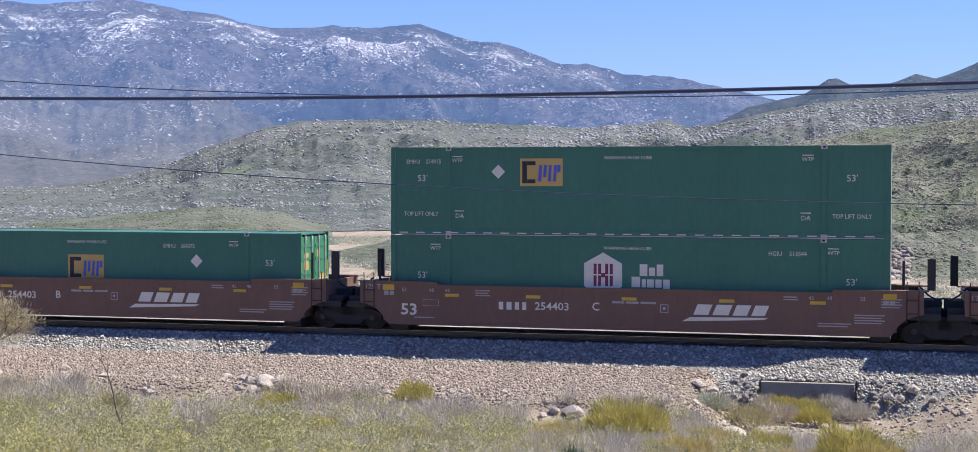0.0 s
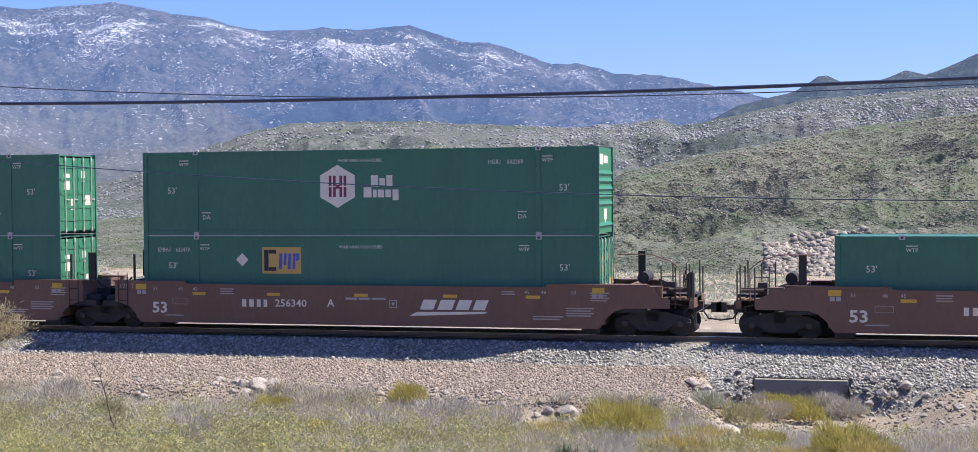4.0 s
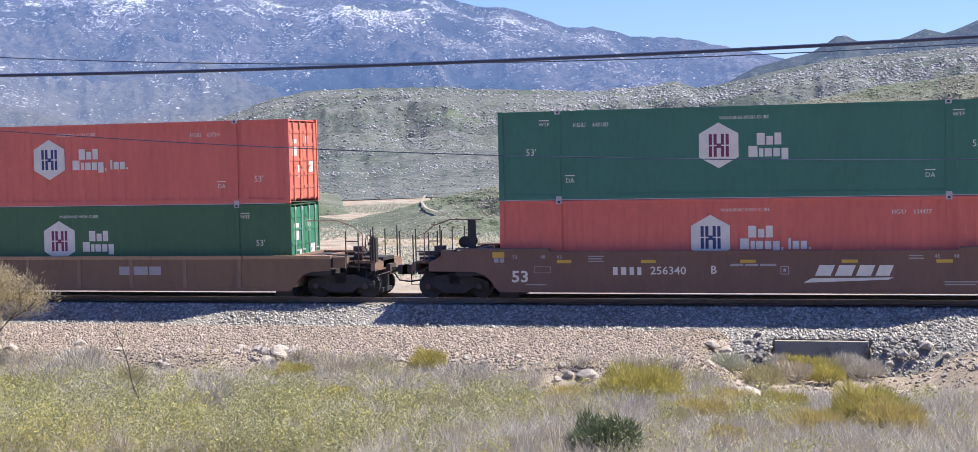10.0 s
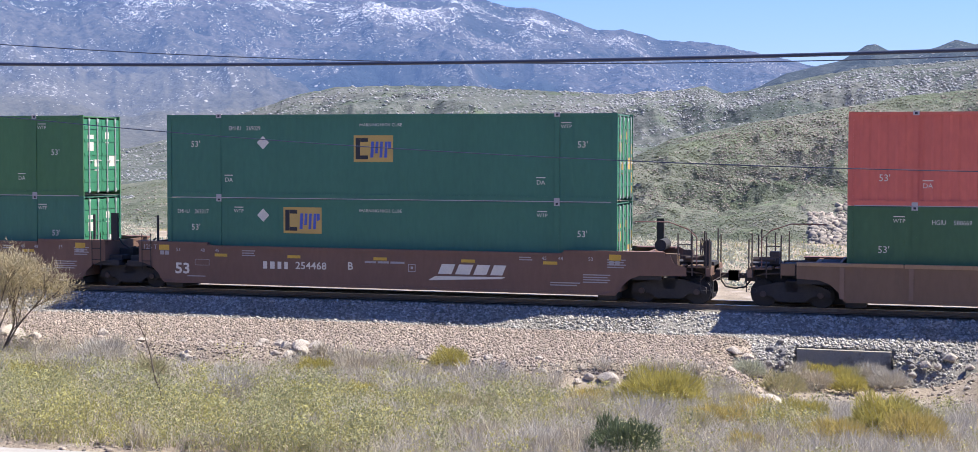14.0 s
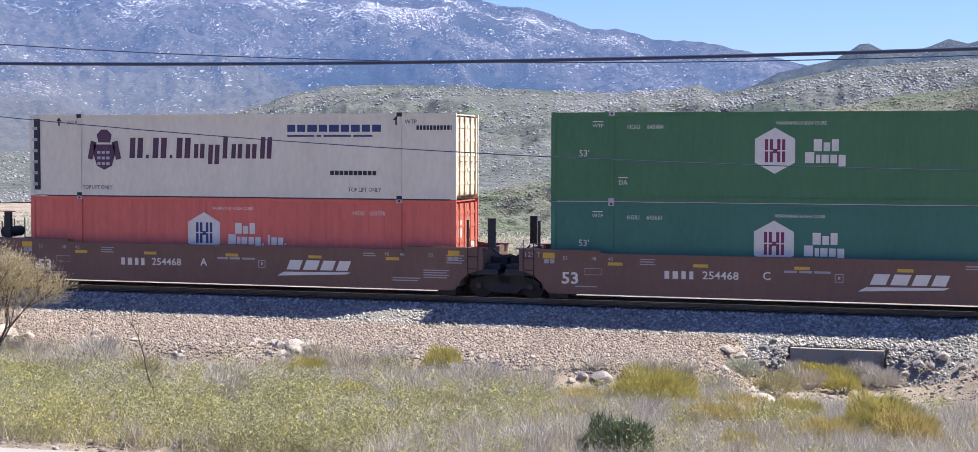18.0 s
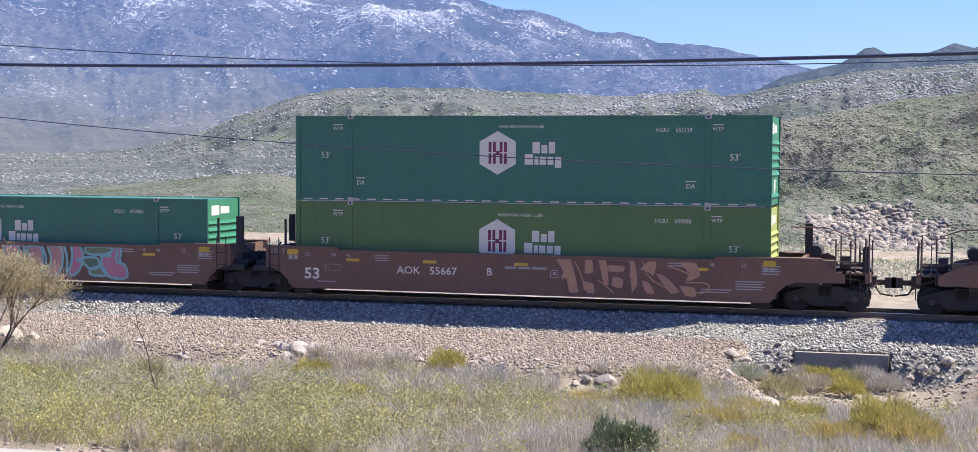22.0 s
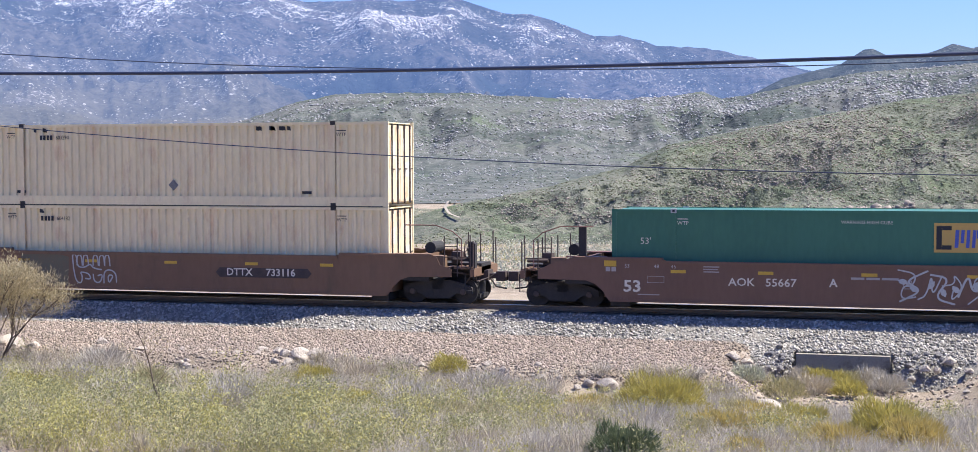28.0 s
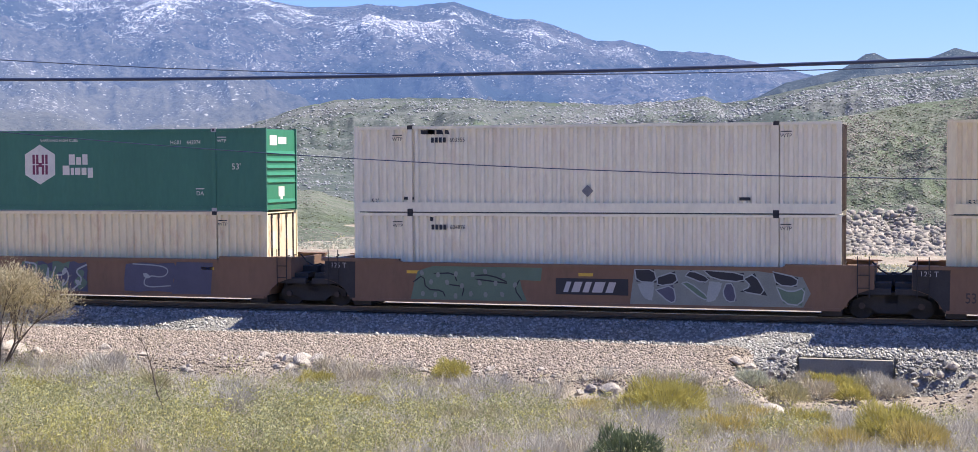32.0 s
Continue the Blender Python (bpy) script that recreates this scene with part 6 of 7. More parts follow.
sprayed_lines(u, 2.1, 6.6, 0.34, 1.52, (((0.02, 0.5), (0.1, 0.72), (0.12, 0.3), (0.25, 0.28), (0.27, 0.1)), ((0.18, 0.75), (0.34, 0.78), (0.36, 0.55)), ((0.5, 0.72), (0.62, 0.74), (0.78, 0.5), (0.64, 0.56), (0.5, 0.62)), ((0.3, 0.45), (0.42, 0.4), (0.4, 0.12)), ((0.84, 0.62), (0.8, 0.35), (0.86, 0.05))), BLACKP, G - 0.004, 0.045, 1)
tagged(part("graffiti_dots", s, SPRAYG, u), "pale sprayed dots", kind="stuff")
part("mark_panel", Shape().flat([(7.1, 0.62), (9.5, 0.62), (9.5, 1.15), (7.1, 1.15)], G), BLACKP, u)
row_of_bars(u, "railway_mark", 7.35, 0.7, (0.16, 0.26, 0.2, 0.34, 0.24), 0.34, 0.11, G - 0.004, LETTER_DIM, "white mark bar", 0.35)
part("graffiti_panel", Shape().flat([(9.55, 0.34), (15.0, 0.32), (15.25, 0.8), (15.0, 1.3), (13.4, 1.5), (9.7, 1.54)], G), SPRAYG, u, "dull grey sprayed panel")
sprayed_shapes(u, 9.6, 15.2, 0.36, 1.52, SLABS, (BLACKP, SPRAYP, BLACKP, SPRAYB, BLACKP, TEAL), SPRAYP, G - 0.004, 0.045)
load(u, -289.5, container("pale", "", "604876", "door", "grey-white corrugated steel container, lower of two"), container("pale", "", "603355", "door", "grey-white corrugated container, upper of two"))
u = well_unit("ochre", "joint", "joint", OCHRE_LABEL + " in blue and white", trucks=(True, False))
dark_end(u)
graffiti(u, 6.6, 9.2, 0.36, 1.45, (TEAL, SPRAYB), SPRAYP, 41, G, 4, True, 0.06)
graffiti(u, 10.9, 12.7, 0.4, 1.45, (SPRAYB,), SPRAYP, 47, G, 1, True, 0.04)
part("repaint_patch", Shape().flat([(12.6, 0.33), (14.1, 0.33), (14.2, 1.5), (12.8, 1.5)], G + 0.004), SPRAYB, u, "dark purple sprayed patch")
load(u, -308.9, container("cream", "", "602251", "door", "dirty cream corrugated container under a green one"), hub("642974", "front"))


# ---- stones, plants and wires in front of the railway ----
def on_ground(x, y):
    return np.stack([x, y, ground_z(x, y)], -1)


n = 80000
px, py = rng.uniform(-40, -4.5, n), rng.uniform(38.6, 46.3, n)
stuff("pebbles", lumps("pebbles", on_ground(px, py), (0.016, 0.062), PEBBLE, 0.8, 0.45, (OCT_V, OCT_F)), "tan pebbles on the gravel bench", "stones")
px, py = rng.uniform(-7, 9, 5000), rng.uniform(36, 46.2, 5000)
stuff("pebbles", lumps("pebbles", on_ground(px, py), (0.015, 0.09), PEBBLE, 0.7, 0.4, (OCT_V, OCT_F)), "tan stones in the dry wash", "stones")

PILE = "pale granite rock lying on the gravel bench edge"
for x, y, s in ((-18.2, 40.2, 0.2), (-17.75, 39.8, 0.24), (-17.35, 39.75, 0.3), (-16.95, 39.8, 0.27), (-16.65, 39.5, 0.22), (-17.1, 39.35, 0.26), (-17.9, 39.3, 0.15), (-18.7, 39.8, 0.14), (-18.9, 40.6, 0.16),
                (-16.2, 39.3, 0.16), (-19.4, 39.9, 0.12), (-20.3, 40.0, 0.13), (-17.5, 39.2, 0.18), (-15.2, 39.0, 0.14), (-14.6, 38.9, 0.12)):
    rock(x, y, s, PILE, "rocks by the track")
for x, y, s in ((-24.35, 40.9, 0.24), (-27.2, 40.0, 0.34), (-26.7, 39.8, 0.28), (-26.0, 39.7, 0.2), (-27.8, 39.9, 0.3), (-28.5, 40.4, 0.26), (-22.5, 39.9, 0.15), (-21.3, 40.2, 0.13)):
    rock(x, y, s, "pale granite rock on the gravel bench", "rocks by the track")
for x, y, s in ((-8.1, 38.45, 0.34), (-8.6, 38.5, 0.26), (-8.9, 38.3, 0.2), (-8.9, 39.0, 0.16), (-10.3, 38.4, 0.16)):
    rock(x, y, s * 0.72, "white granite rock among dry brush", "rocks by the track", lift=0.03)
for x, y, s in ((-3.83, 36.5, 0.4), (-5.6, 44.2, 0.24), (-5.25, 44.6, 0.2), (-5.1, 44.2, 0.26), (-4.8, 43.8, 0.22)):
    rock(x, y, s * 0.9, "rounded granite rock in the dry wash", "rocks by the track", lift=0.1)
for x, y, s in ((0.45, 45.6, 0.36), (0.15, 45.2, 0.24), (-0.2, 45.2, 0.3), (-0.55, 44.7, 0.2), (1.0, 45.2, 0.22), (1.4, 43.5, 0.2), (0.9, 42.6, 0.18), (1.8, 42.0, 0.26), (0.6, 41.2, 0.2), (1.3, 40.6, 0.16), (0.2, 43.2, 0.17)):
    rock(x, y, s * 0.6, "pale granite rock below the ballast slope", "rocks by the track")
for i in range(46):
    a = random.random()
    x = -5.0 + 1.0 * random.random() if a < 0.45 else -1.1 + 1.5 * random.random() ** 1.5
    y = 44.9 + 1.25 * random.random()
    rock(x, y, 0.05 + 0.09 * random.random() ** 1.5, "grey riprap stone beside the culvert", "riprap by the culvert", ROCKS_GREY, 0.05 * random.random())
for i in range(70):
    rock(-43 + 40 * random.random(), 38.7 + 1.5 * random.random() ** 2, 0.06 + 0.08 * random.random(), "small pale stone at the edge of the gravel bench", "small stones by the track")


def blades(places, height, spread, per, width, lean=0.5):
    """Triangular leaves and stalks that fan out from each place. height: shortest, longest."""
    m = len(places) * per
    base = np.repeat(places, per, 0) + np.concatenate([rng.normal(0, spread, (m, 2)), np.zeros((m, 1))], 1)
    h = height[0] + (height[1] - height[0]) * rng.random(m)
    a, w = rng.random(m) * 2 * np.pi, width * (0.6 + 0.8 * rng.random(m))
    tip = base + np.stack([h * lean * rng.normal(0, 0.6, m), h * lean * rng.normal(0, 0.6, m), h], -1)
    off = np.stack([np.cos(a) * w, np.sin(a) * w, 0 * w], -1)
    v = np.stack([base - off, base + off, tip], 1).reshape(-1, 3)
    return v, np.arange(m * 3).reshape(-1, 3)


def leaves(center, radius, count, size, thin=0.11):
    """Small leaf blades within an uneven mound."""
    d = rng.normal(0, 1, (count, 3))
    d /= np.linalg.norm(d, axis=1)[:, None]
    d[:, 2] = np.abs(d[:, 2])
    knob = 0.6 + 0.75 * fbm(d[:, 0] * 2.6 + center[0] + 30, d[:, 1] * 2.6 + d[:, 2] * 2.2 + center[1], 3)
    p = np.asarray(center) + d * np.asarray(radius) * (knob * (0.35 + 0.65 * rng.random(count) ** 0.45))[:, None]
    out = d + rng.normal(0, 0.5, (count, 3)) + np.array([0, 0, 0.7])
    out /= np.linalg.norm(out, axis=1)[:, None]
    side = np.cross(out, rng.normal(0, 1, (count, 3)))
    side /= np.linalg.norm(side, axis=1)[:, None]
    ln = size * (0.6 + 0.8 * rng.random(count))[:, None]
    v = np.stack([p - side * ln * thin, p + side * ln * thin, p + out * ln], 1).reshape(-1, 3)
    return v, np.arange(count * 3).reshape(-1, 3)


def shrub(name, x, y, wide, high, mat, label, count=2600, size=0.09, deep=None, thin=0.11):
    z = float(ground_z(x, y)) - 0.03
    ob = thing(name, label, "shrub", "shrubs by the track", pose(x, y, z))
    stems = Shape()
    for i in range(44):
        a, l = random.random() * 2 * math.pi, 0.45 + 0.5 * random.random()
        tip = (math.cos(a) * wide * 0.5 * l, math.sin(a) * (deep or wide) * 0.5 * l, high * (0.4 + 0.5 * random.random()))
        stems.rod((0.04 * math.cos(a), 0.04 * math.sin(a), 0), tip, 0.01, 4, 0.004)
    tagged(part("branchwork", stems, GREYG, ob), kind="stuff")
    v, f = leaves((0, 0, high * 0.26), (wide / 2, (deep or wide) / 2, high * 0.76), int(count * 1.3), size * 1.35, thin * 0.55)
    part("foliage", arrays("foliage", v, f, mat), mat, ob)
    return ob


def weeds(places, radius, high, per, size):
    """Mounds of many small leaves, one mesh."""
    m = len(places) * per
    big = np.repeat((0.5 + 0.6 * rng.random(len(places))) * (0.45 + 1.1 * fbm(places[:, 0] * 0.9, places[:, 1] * 0.7 + 50, 3)), per)
    d = rng.normal(0, 0.5, (m, 3)) * np.array([radius, radius, 0]) + np.stack([0 * big, 0 * big, high * rng.random(m) ** 0.8], -1)
    p = np.repeat(places, per, 0) + d * big[:, None]
    out = rng.normal(0, 1, (m, 3)) + np.array([0, 0, 0.6])
    out /= np.linalg.norm(out, axis=1)[:, None]
    side = np.cross(out, rng.normal(0, 1, (m, 3)))
    side /= np.linalg.norm(side, axis=1)[:, None]
    ln = size * (0.5 + rng.random(m))[:, None]
    v = np.stack([p - side * ln * 0.28, p + side * ln * 0.28, p + out * ln], 1).reshape(-1, 3)
    return v, np.arange(m * 3).reshape(-1, 3)


def mounds(places, wide, high, per, width, droop=0.6):
    """Dome-shaped tussocks of thin stalks that spray outwards, one mesh. wide, high: smallest and largest of each."""
    m = len(places)
    w = np.repeat(wide[0] + (wide[1] - wide[0]) * rng.random(m) ** 1.5, per)
    h = np.repeat(high[0] + (high[1] - high[0]) * rng.random(m), per)
    k = m * per
    a, lean = rng.random(k) * 2 * np.pi, rng.random(k) ** 0.7
    c, d = np.cos(a), np.sin(a)
    base = np.repeat(places, per, 0) + np.stack([c, d, 0 * c], -1) * (0.3 * w * rng.random(k))[:, None]
    base[:, 2] += h * 0.35 * rng.random(k)
    grow = (0.45 + 0.55 * rng.random(k))
    tip = base + np.stack([c * w * 0.5 * lean * grow, d * w * 0.5 * lean * grow, h * grow * (1 - droop * lean**2) * 0.8], -1)
    tip += rng.normal(0, 0.03, (k, 3))
    t = rng.random(k) * 2 * np.pi
    off = np.stack([np.cos(t), np.sin(t), 0 * t], -1) * (width * (0.6 + 0.8 * rng.random(k)))[:, None]
    return np.stack([base - off, base + off, tip], 1).reshape(-1, 3), np.arange(k * 3).reshape(-1, 3)


BARE = ((-8.4, 38.4), (-3.83, 36.6))  # growth kept clear here so that the rocks show from the camera


def brush():
    # dry grass, grey dead brush and green growth over the ground before the bench
    def spread(n, want):
        x, y = rng.uniform(-36, 8, n), rng.uniform(24.2, 39.6, n)
        a = 2 * (fbm(x * 0.4 + 3, y * 0.3 + 7, 4, 0.6) - 0.5)
        front = y < 38.7 + 0.8 * np.sin(x * 0.7) - 1.5 * ease(0.2, 2.5, x) + 1.2 * a
        front &= ~((x > 0.6 + 0.5 * a) & (y > 37.5))
        green = ease(36.5, 32.0, y + 4.5 * a) * ease(-5.0, -10.0, x + 6 * a)
        for rx, ry in BARE:
            front &= ~((np.abs(x - rx) < 0.9) & (y > ry - 2.4) & (y < ry + 0.5))
        ok = front & (rng.random(n) < want(green, y))
        return on_ground(x[ok], y[ok])

    v, f = blades(spread(24000, lambda g, y: 0.8 - 0.3 * g), (0.1, 0.42), 0.10, 9, 0.0065, 0.8)
    stuff("dry_grass", arrays("dry_grass", v, f, DRY), "tangled dry tan grass", "grass")
    v, f = blades(spread(13000, lambda g, y: 0.7 - 0.5 * g), (0.2, 0.55), 0.14, 12, 0.006, 0.9)
    stuff("dead_brush", arrays("dead_brush", v, f, GREYG), "grey dead brush", "brush")
    v, f = weeds(spread(8000, lambda g, y: 0.18 + 0.6 * g), 0.2, 0.44, 24, 0.046)
    stuff("weeds", arrays("weeds", v, f, WEED), "dense yellow-green spring weeds", "weeds")
    v, f = weeds(spread(12000, lambda g, y: 0.14 + 0.6 * g), 0.2, 0.34, 18, 0.046)
    stuff("weeds", arrays("green_weeds", v, f, WEED2), "dull green low weeds", "weeds")
    v, f = weeds(spread(9000, lambda g, y: 0.35 + 0.4 * g), 0.3, 0.42, 3, 0.03)
    stuff("blossoms", arrays("blossoms", v, f, BLOOM), "tiny pale blossoms over the weeds", "flowers")
    v, f = blades(spread(12000, lambda g, y: 0.1 + 0.8 * g), (0.12, 0.4), 0.09, 8, 0.008, 0.5)
    stuff("green_grass", arrays("green_grass", v, f, GREENG), "yellow-green spring grass", "grass")
    v, f = mounds(spread(1100, lambda g, y: 0.85 - 0.75 * g), (0.5, 1.3), (0.3, 0.6), 230, 0.0065, 0.8)
    stuff("dead_brush", arrays("brush_mounds", v, f, GREYG), "rounded mounds of grey dead brush", "brush")
    v, f = mounds(spread(500, lambda g, y: 0.7 - 0.5 * g), (0.4, 0.9), (0.3, 0.6), 170, 0.007)
    stuff("dry_grass", arrays("grass_tussocks", v, f, DRY), "tan tussocks of dry grass", "grass")
    v, f = weeds(spread(1500, lambda g, y: 0.1 + 0.8 * g), 0.42, 0.75, 190, 0.05)
    stuff("weeds", arrays("weed_clumps", v, f, WEED2), "leafy clumps of dull green weeds", "weeds")
    v, f = weeds(spread(900, lambda g, y: 0.12 + 0.8 * g), 0.38, 0.8, 120, 0.05)
    stuff("weeds", arrays("weed_clumps", v, f, WEED), "leafy clumps of yellow-green weeds", "weeds")
    v, f = weeds(spread(6000, lambda g, y: 0.55 - 0.3 * g), 0.2, 0.3, 20, 0.034)
    stuff("sage", arrays("sage", v, f, SAGE), "soft grey-green sage tufts", "sage")
    v, f = blades(spread(6000, lambda g, y: 0.5 - 0.15 * g), (0.3, 0.7), 0.12, 5, 0.0055, 1.0)
    stuff("straw", arrays("straw", v, f, STRAW), "pale dry straw stalks", "grass")
    # low growth on the flat beyond the track
    x, y = rng.uniform(-100, 16, 36000), 66.0 + 110 * rng.random(36000) ** 0.9
    ok = fbm(x * 0.06 + 4, y * 0.05, 3) > 0.42
    v, f = weeds(on_ground(x[ok], y[ok]), 0.6, 0.22, 9, 0.15)
    stuff("weeds", arrays("far_weeds", v, f, SAGE), "low grey-green weeds beyond the track", "weeds")
    # green flush on the flat beyond the track
    x, y = rng.uniform(-75, 14, 16000), rng.uniform(66, 135, 16000)
    ok = fbm(x * 0.09, y * 0.09, 3) > 0.47
    v, f = blades(on_ground(x[ok], y[ok]), (0.06, 0.25), 0.15, 3, 0.03, 0.8)
    stuff("green_grass", arrays("far_grass", v, f, GREENG), "sparse grass beyond the track", "grass")


brush()
Y1 = "rounded shrub in yellow-green leaf among dry grass"
STRIP = "spreading yellow shrub before the culvert"
GOLDEN = "low golden shrub in dry grass"
WARM = "low orange-gold shrub in dry grass"
LOWY = "low yellow shrub among grey brush"
shrub("shrub", -6.1, 35.0, 2.2, 0.95, LEAFY, Y1, 6500, 0.1, 1.6)
shrub("shrub", -12.6, 38.9, 1.05, 0.62, LEAFY, "small bright yellow shrub at the gravel edge", 2600, 0.08)
shrub("shrub", -0.85, 30.4, 1.5, 0.95, LEAFY, Y1, 5200, 0.1, 1.4)
shrub("shrub", -0.3, 29.3, 1.3, 0.7, LEAFO, WARM, 3600, 0.1, 1.2)
shrub("shrub", -1.7, 29.2, 1.2, 0.5, LEAFO, WARM, 2600, 0.1, 1.1)
shrub("shrub", -3.3, 45.1, 0.95, 0.55, LEAFY, STRIP, 2000, 0.09, 0.6)
shrub("shrub", -2.7, 44.2, 1.1, 0.6, LEAFY, STRIP, 2400, 0.09, 0.8)
shrub("shrub", -2.2, 43.0, 1.0, 0.55, LEAFY, STRIP, 2000, 0.09, 0.8)
shrub("shrub", -3.9, 41.5, 1.3, 0.7, LEAFG, "dull green shrub in the dry wash", 2600, 0.09, 1.0)
shrub("shrub", -4.9, 41.9, 1.0, 0.5, SAGE, "soft grey-green shrub in the dry wash", 1600, 0.09, 0.9)
shrub("shrub", -5.2, 26.1, 1.3, 0.72, LEAFD, "dark green low shrub in the grass", 3400, 0.11, 1.1)
shrub("shrub", -4.05, 30.6, 1.4, 0.55, LEAFO, WARM, 3200, 0.09, 1.0)
shrub("shrub", -3.2, 31.4, 1.0, 0.45, LEAFY, GOLDEN, 2200, 0.09, 0.9)
shrub("shrub", -2.65, 32.9, 1.2, 0.6, LEAFY, GOLDEN, 2800, 0.09, 0.9)
shrub("shrub", -15.9, 37.4, 1.2, 0.55, LEAFY, LOWY, 2400, 0.09, 0.9)
shrub("shrub", -19.4, 34.8, 1.1, 0.7, LEAFG, "low green shrub among grey brush", 2000, 0.09, 0.9)
shrub("shrub", -13.0, 33.4, 1.2, 0.45, LEAFY, LOWY, 2000, 0.09, 0.9)
shrub("shrub", -22.0, 33.0, 1.4, 0.55, LEAFY, LOWY, 2200, 0.09, 1.0)
shrub("shrub", -10.3, 31.2, 1.6, 0.5, LEAFG, "low green shrub among grey brush", 2600, 0.08, 1.1)
for i in range(26):
    x, y = -9.5 + 9.5 * random.random(), 27.0 + 9.0 * random.random()
    shrub("shrub", x, y, 0.5 + 0.7 * random.random(), 0.3 + 0.25 * random.random(), (LEAFY, LEAFG, LEAFO)[i % 3], (GOLDEN, "low dull green shrub in dry grass", "low orange-gold shrub in dry grass")[i % 3], 1100, 0.08)
for i in range(36):
    x, y = -32 + 32 * random.random(), 29.0 + 9.5 * random.random() ** 0.6
    if (y > 37.5 and x > -5) or any(abs(x - a) < 1.6 and b - 3.2 < y < b + 1 for a, b in BARE):
        continue
    shrub("dead_shrub", x, y, 0.9 + 0.9 * random.random(), 0.4 + 0.3 * random.random(), (GREYG, DRY, GREYG)[i % 3], ("twiggy grey dead shrub", "tan dead grass tussock", "twiggy grey dead shrub")[i % 3], 900, 0.2, thin=0.05)


for x, y, w, h, m in ((-3.75, 45.25, 0.9, 0.5, GREYG), (-1.75, 45.3, 1.0, 0.55, GREYG), (-2.3, 45.1, 0.8, 0.45, LEAFG), (-1.2, 44.4, 1.1, 0.5, GREYG), (-3.2, 43.4, 1.2, 0.5, DRY), (-5.0, 43.0, 1.1, 0.45, GREYG)):
    shrub("dead_shrub" if m is not LEAFG else "shrub", x, y, w, h, m, "twiggy dry shrub below the culvert" if m is not LEAFG else "dull green shrub below the culvert", 1500, 0.14, thin=0.06)


def wispy_tree():
    """The thin feathery bush at the edge of the gravel."""
    x, y = -26.4, 38.3
    ob = thing("bush", "tall wispy bush with fine brownish leaves and bare lower stems", "bush", at=pose(x, y, float(ground_z(x, y)) - 0.05))
    r = random.Random(4)
    tips = []

    def grow(p, d, l, rad, level, shape):
        q = p + d * l
        shape.rod(p, q, rad, 6, rad * 0.65)
        if level < 4:
            tips.append(p + d * l * 0.5 + Vector((r.uniform(-0.2, 0.2), r.uniform(-0.2, 0.2), r.uniform(-0.3, 0.1))))
        if level == 0:
            tips.append(q)
            return
        for _ in range(3):
            e = (d + Vector((r.uniform(-0.6, 0.6), r.uniform(-0.6, 0.6), r.uniform(-0.15, 0.45)))).normalized()
            grow(q, e, l * r.uniform(0.6, 0.82), rad * 0.62, level - 1, shape)
            if level < 4:
                tips.append(q + Vector((r.uniform(-0.3, 0.3), r.uniform(-0.3, 0.3), r.uniform(-0.35, 0.1))))

    for i in range(8):
        s = Shape()
        a = i * 0.79 + r.uniform(-0.3, 0.3)
        grow(Vector((0.1 * math.cos(a), 0.1 * math.sin(a), 0)), Vector((0.5 * math.cos(a), 0.5 * math.sin(a), 0.8)).normalized(), 1.0 + 0.35 * r.random(), 0.034, 4, s)
        part("limb", s, WOOD, ob)
    allv, allf, k = [], [], 0
    for t in tips:
        v, f = leaves(t, (0.32, 0.32, 0.3), 13, 0.1, 0.09)
        allv.append(v)
        allf.append(f + k)
        k += len(v)
    part("foliage", arrays("foliage", np.concatenate(allv), np.concatenate(allf), LEAFB), LEAFB, ob)


wispy_tree()


def sapling(x, y, high, seed):
    ob = thing("sapling", "thin dry sapling with few bare twigs", "sapling", at=pose(x, y, float(ground_z(x, y)) - 0.05))
    r = random.Random(seed)
    s = Shape()
    p, d = Vector((0, 0, 0)), Vector((-0.3, 0, 1))
    for i in range(9):
        q = p + (d + Vector((r.uniform(-0.25, 0.2), r.uniform(-0.2, 0.2), 0))).normalized() * high / 9
        s.rod(p, q, 0.026 - 0.0022 * i, 6, 0.026 - 0.0022 * (i + 1))
        for _ in range(2):
            e = Vector((r.uniform(-1, 1), r.uniform(-1, 1), r.uniform(0.5, 1.2))).normalized()
            m = q + e * high * r.uniform(0.08, 0.2)
            s.rod(q, m, 0.007, 4, 0.003)
            s.rod(m, m + (e + Vector((r.uniform(-0.5, 0.5), 0, 0.3))).normalized() * high * 0.08, 0.004, 4, 0.002)
        p = q
    part("stem", s, WOOD, ob)
    v, f = leaves((-0.25, 0, high * 0.55), (0.35, 0.35, high * 0.45), 260, 0.05)
    part("foliage", arrays("foliage", v, f, LEAFB), LEAFB, ob)


sapling(-15.9, 29.2, 2.15, 3)
n = 420
px, py = rng.uniform(-22, -13, n), rng.uniform(23.8, 25.2, n)
stuff("pebbles", lumps("pebbles", on_ground(px, py), (0.015, 0.08), PEBBLE, 0.5, 0.4), "pale stones along the road edge", "stones")


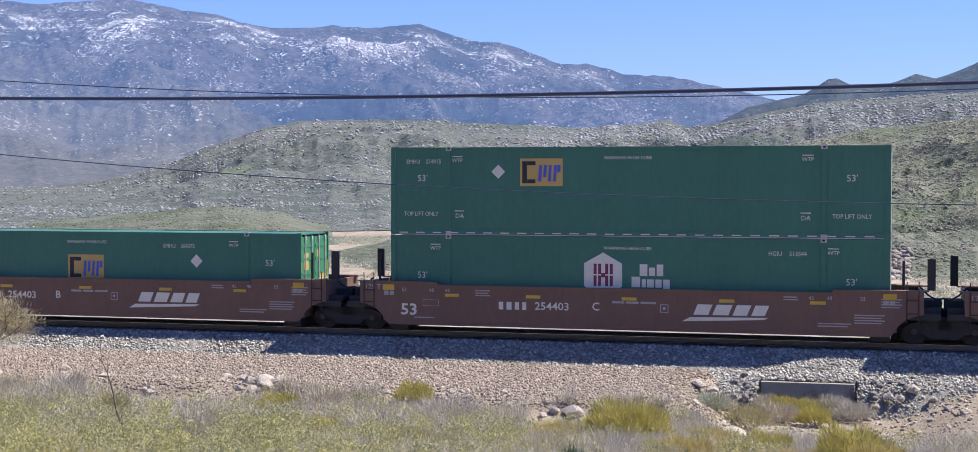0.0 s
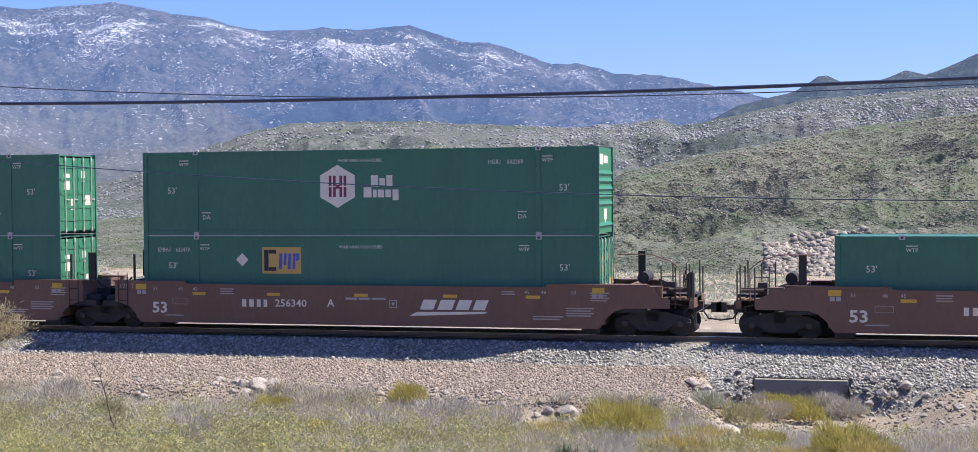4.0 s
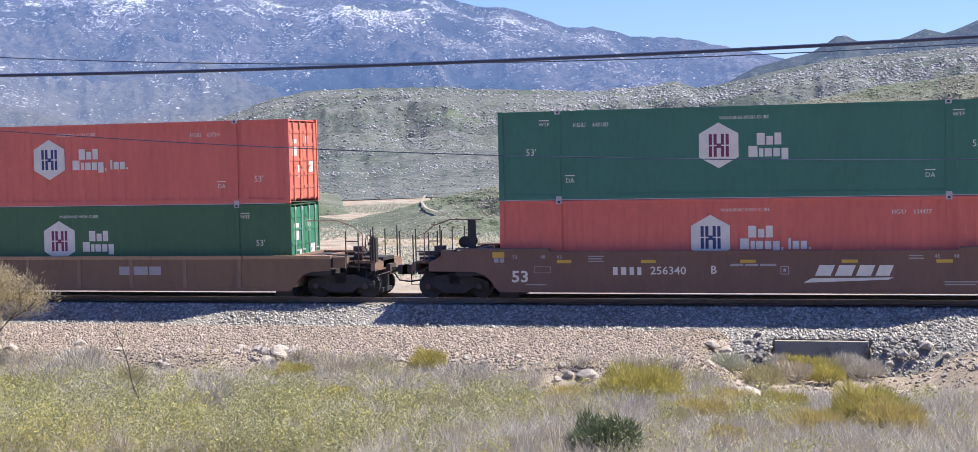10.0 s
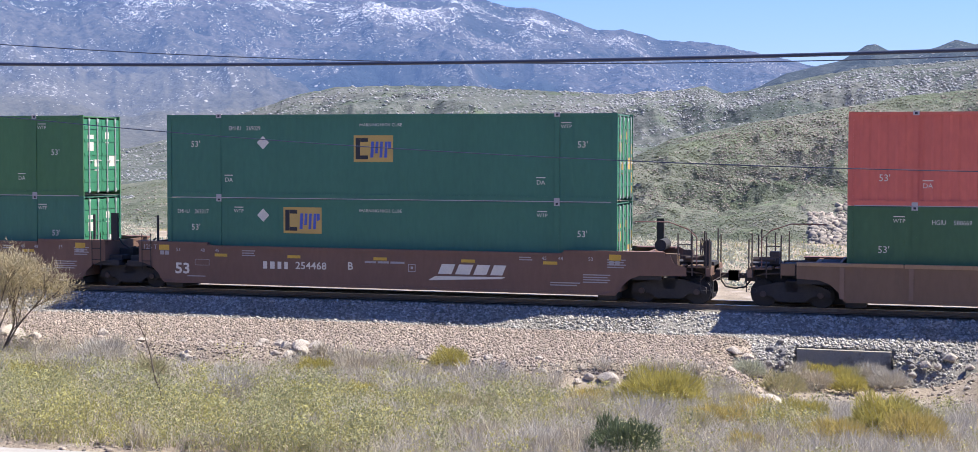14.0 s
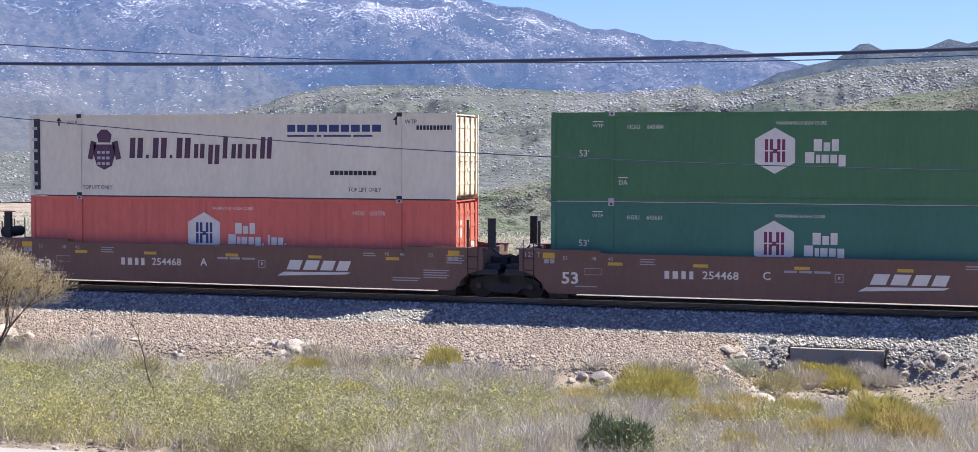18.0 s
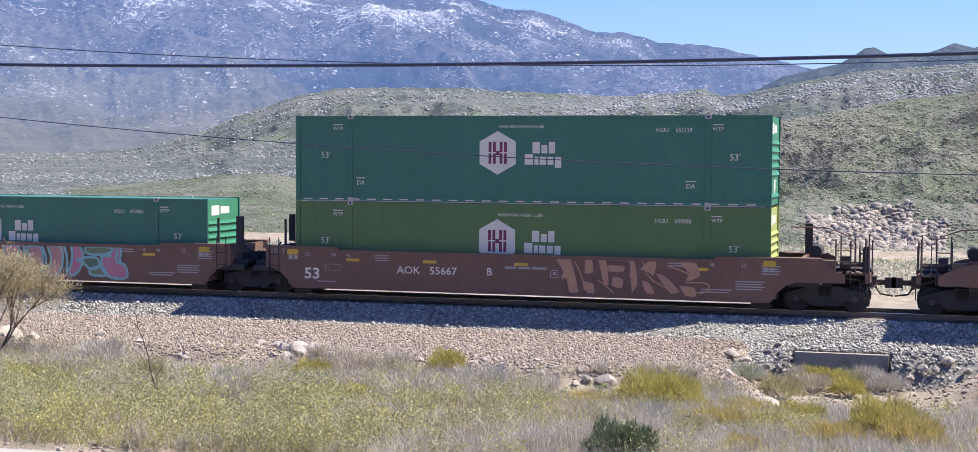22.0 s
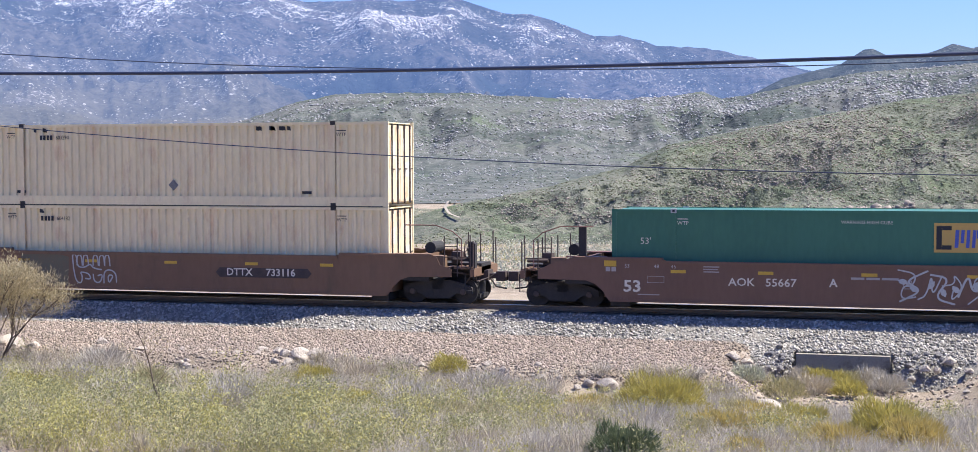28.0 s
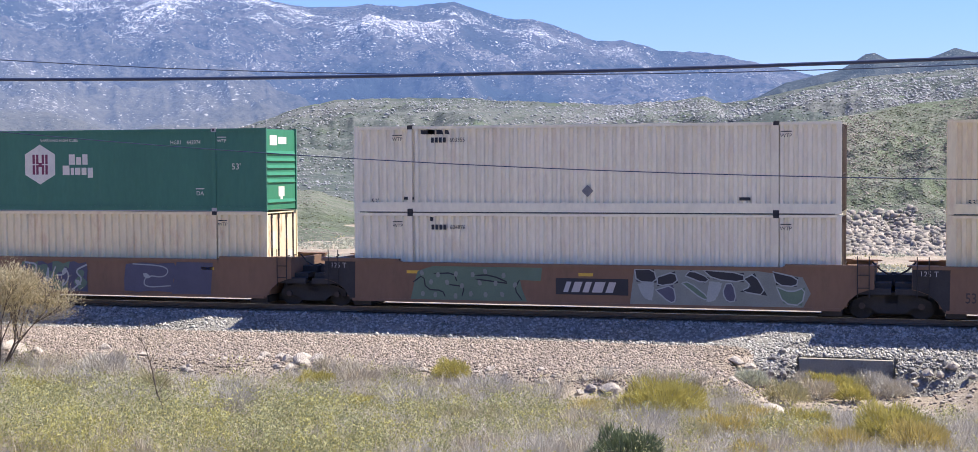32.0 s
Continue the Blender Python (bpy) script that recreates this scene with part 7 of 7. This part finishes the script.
# ---- the road ----
def build_road():
    s = Shape()
    xs = np.arange(-60, 41, 2.0)
    for a, b in zip(xs, xs[1:]):
        ea, eb = (23.7 + 0.12 * math.sin(v * 1.3) + 0.06 * math.sin(v * 3.7) for v in (a, b))
        s.add([(a, 15.2, -0.53), (b, 15.2, -0.53), (b, eb, -0.49), (a, ea, -0.49), (a, ea, -0.7), (b, eb, -0.7)], [(0, 1, 2, 3), (3, 2, 5, 4)])
    solid("road", s, ROAD, "pale dusty road edge before the weeds", "road", "structure")


build_road()


# ---- overhead wires along the road ----
def wire(name, bearings, y, radius, label):
    """A wire in the upright plane at y; bearings: rows of bearing and height in degrees, joined by a smooth sag."""
    pts = [(y * math.tan(radians(b)), EYE + y / math.cos(radians(b)) * math.tan(radians(e))) for b, e in bearings]
    xs = np.array([p[0] for p in pts])
    c = np.polyfit(xs, [p[1] for p in pts], 2)
    s = Shape()
    line = [(float(x), y + 0.0, float(np.polyval(c, x))) for x in np.linspace(-34, 22, 57)]
    s.tube(line, radius, 8)
    solid(name, s, WIRE, label, "wire", group="overhead wires", smooth=True)


def pole(x, fixings):
    """A pole beside the road; fixings: y and height of each wire."""
    ob = thing("utility_pole", "weathered wooden utility pole carrying the roadside wires", "pole", "utility poles")
    y = 17.0
    part("post", Shape().rod((x, y, float(ground_z(x, y)) - 0.3), (x, y, max(f[1] for f in fixings) + 0.5), 0.15, 12, 0.11), WOOD, ob, smooth=True)
    for a, z in fixings:
        part("crossarm", Shape().box(x - 0.05, x + 0.05, min(y, a) - 0.15, max(y, a) + 0.15, z - 0.2, z - 0.08), WOOD, ob)
        part("insulator", Shape().rod((x, a, z - 0.08), (x, a, z + 0.03), 0.05, 8), DARK, ob)


pole(-34.0, ((16.0, 7.35), (16.4, 10.17), (18.0, 8.81)))
pole(22.0, ((16.0, 7.16), (16.4, 8.34), (18.0, 5.84)))
wire("overhead_cable", ((-33.01, 3.12), (-15.13, 3.42), (2.74, 3.75)), 16.0, 0.021, "thick dark overhead cable above the roadside")
wire("overhead_wire", ((-33.0, 3.74), (-27.5, 3.57), (-21.8, 3.41), (-15.1, 3.33), (-5.4, 3.41), (2.74, 3.51)), 16.4, 0.006, "thin dark overhead wire above the roadside")
wire("overhead_wire", ((-33.0, 1.1), (-25.95, 0.55), (-18.9, 0.0), (-10.0, -0.31), (-0.26, -0.63)), 18.0, 0.006, "thin dark overhead wire crossing before the train")


# ---- what moves ----
def motions():
    ts, run = zip(*RUN)
    for ob, x, z in TRAIN:
        walk(ob, [(t, pose(x + s, TRACK, z)) for t, s in RUN])
    at = {ob: x for ob, x, z in TRAIN}
    for w, car, k in WHEELS:
        x = at[car] + w.parent.matrix_basis.translation.x
        inside = [t for t, s in RUN if -42 < x + s < 8]
        if not inside:
            continue
        a, b = inside[0], inside[-1]
        steps = [0.0] if a > 0 else []
        steps += [a + i / 15 for i in range(int((b - a) * 15) + 1)]
        if steps[-1] < 32:
            steps.append(32.0)
        rows, ref = [], np.interp(a, ts, run)
        for t in steps:
            turn = (np.interp(min(max(t, a), b), ts, run) - ref) / 0.42
            rows.append((t, Matrix.Translation((k, 0, 0.42)) @ Matrix.Rotation(turn, 4, "Y")))
        walk(w, rows)


motions()
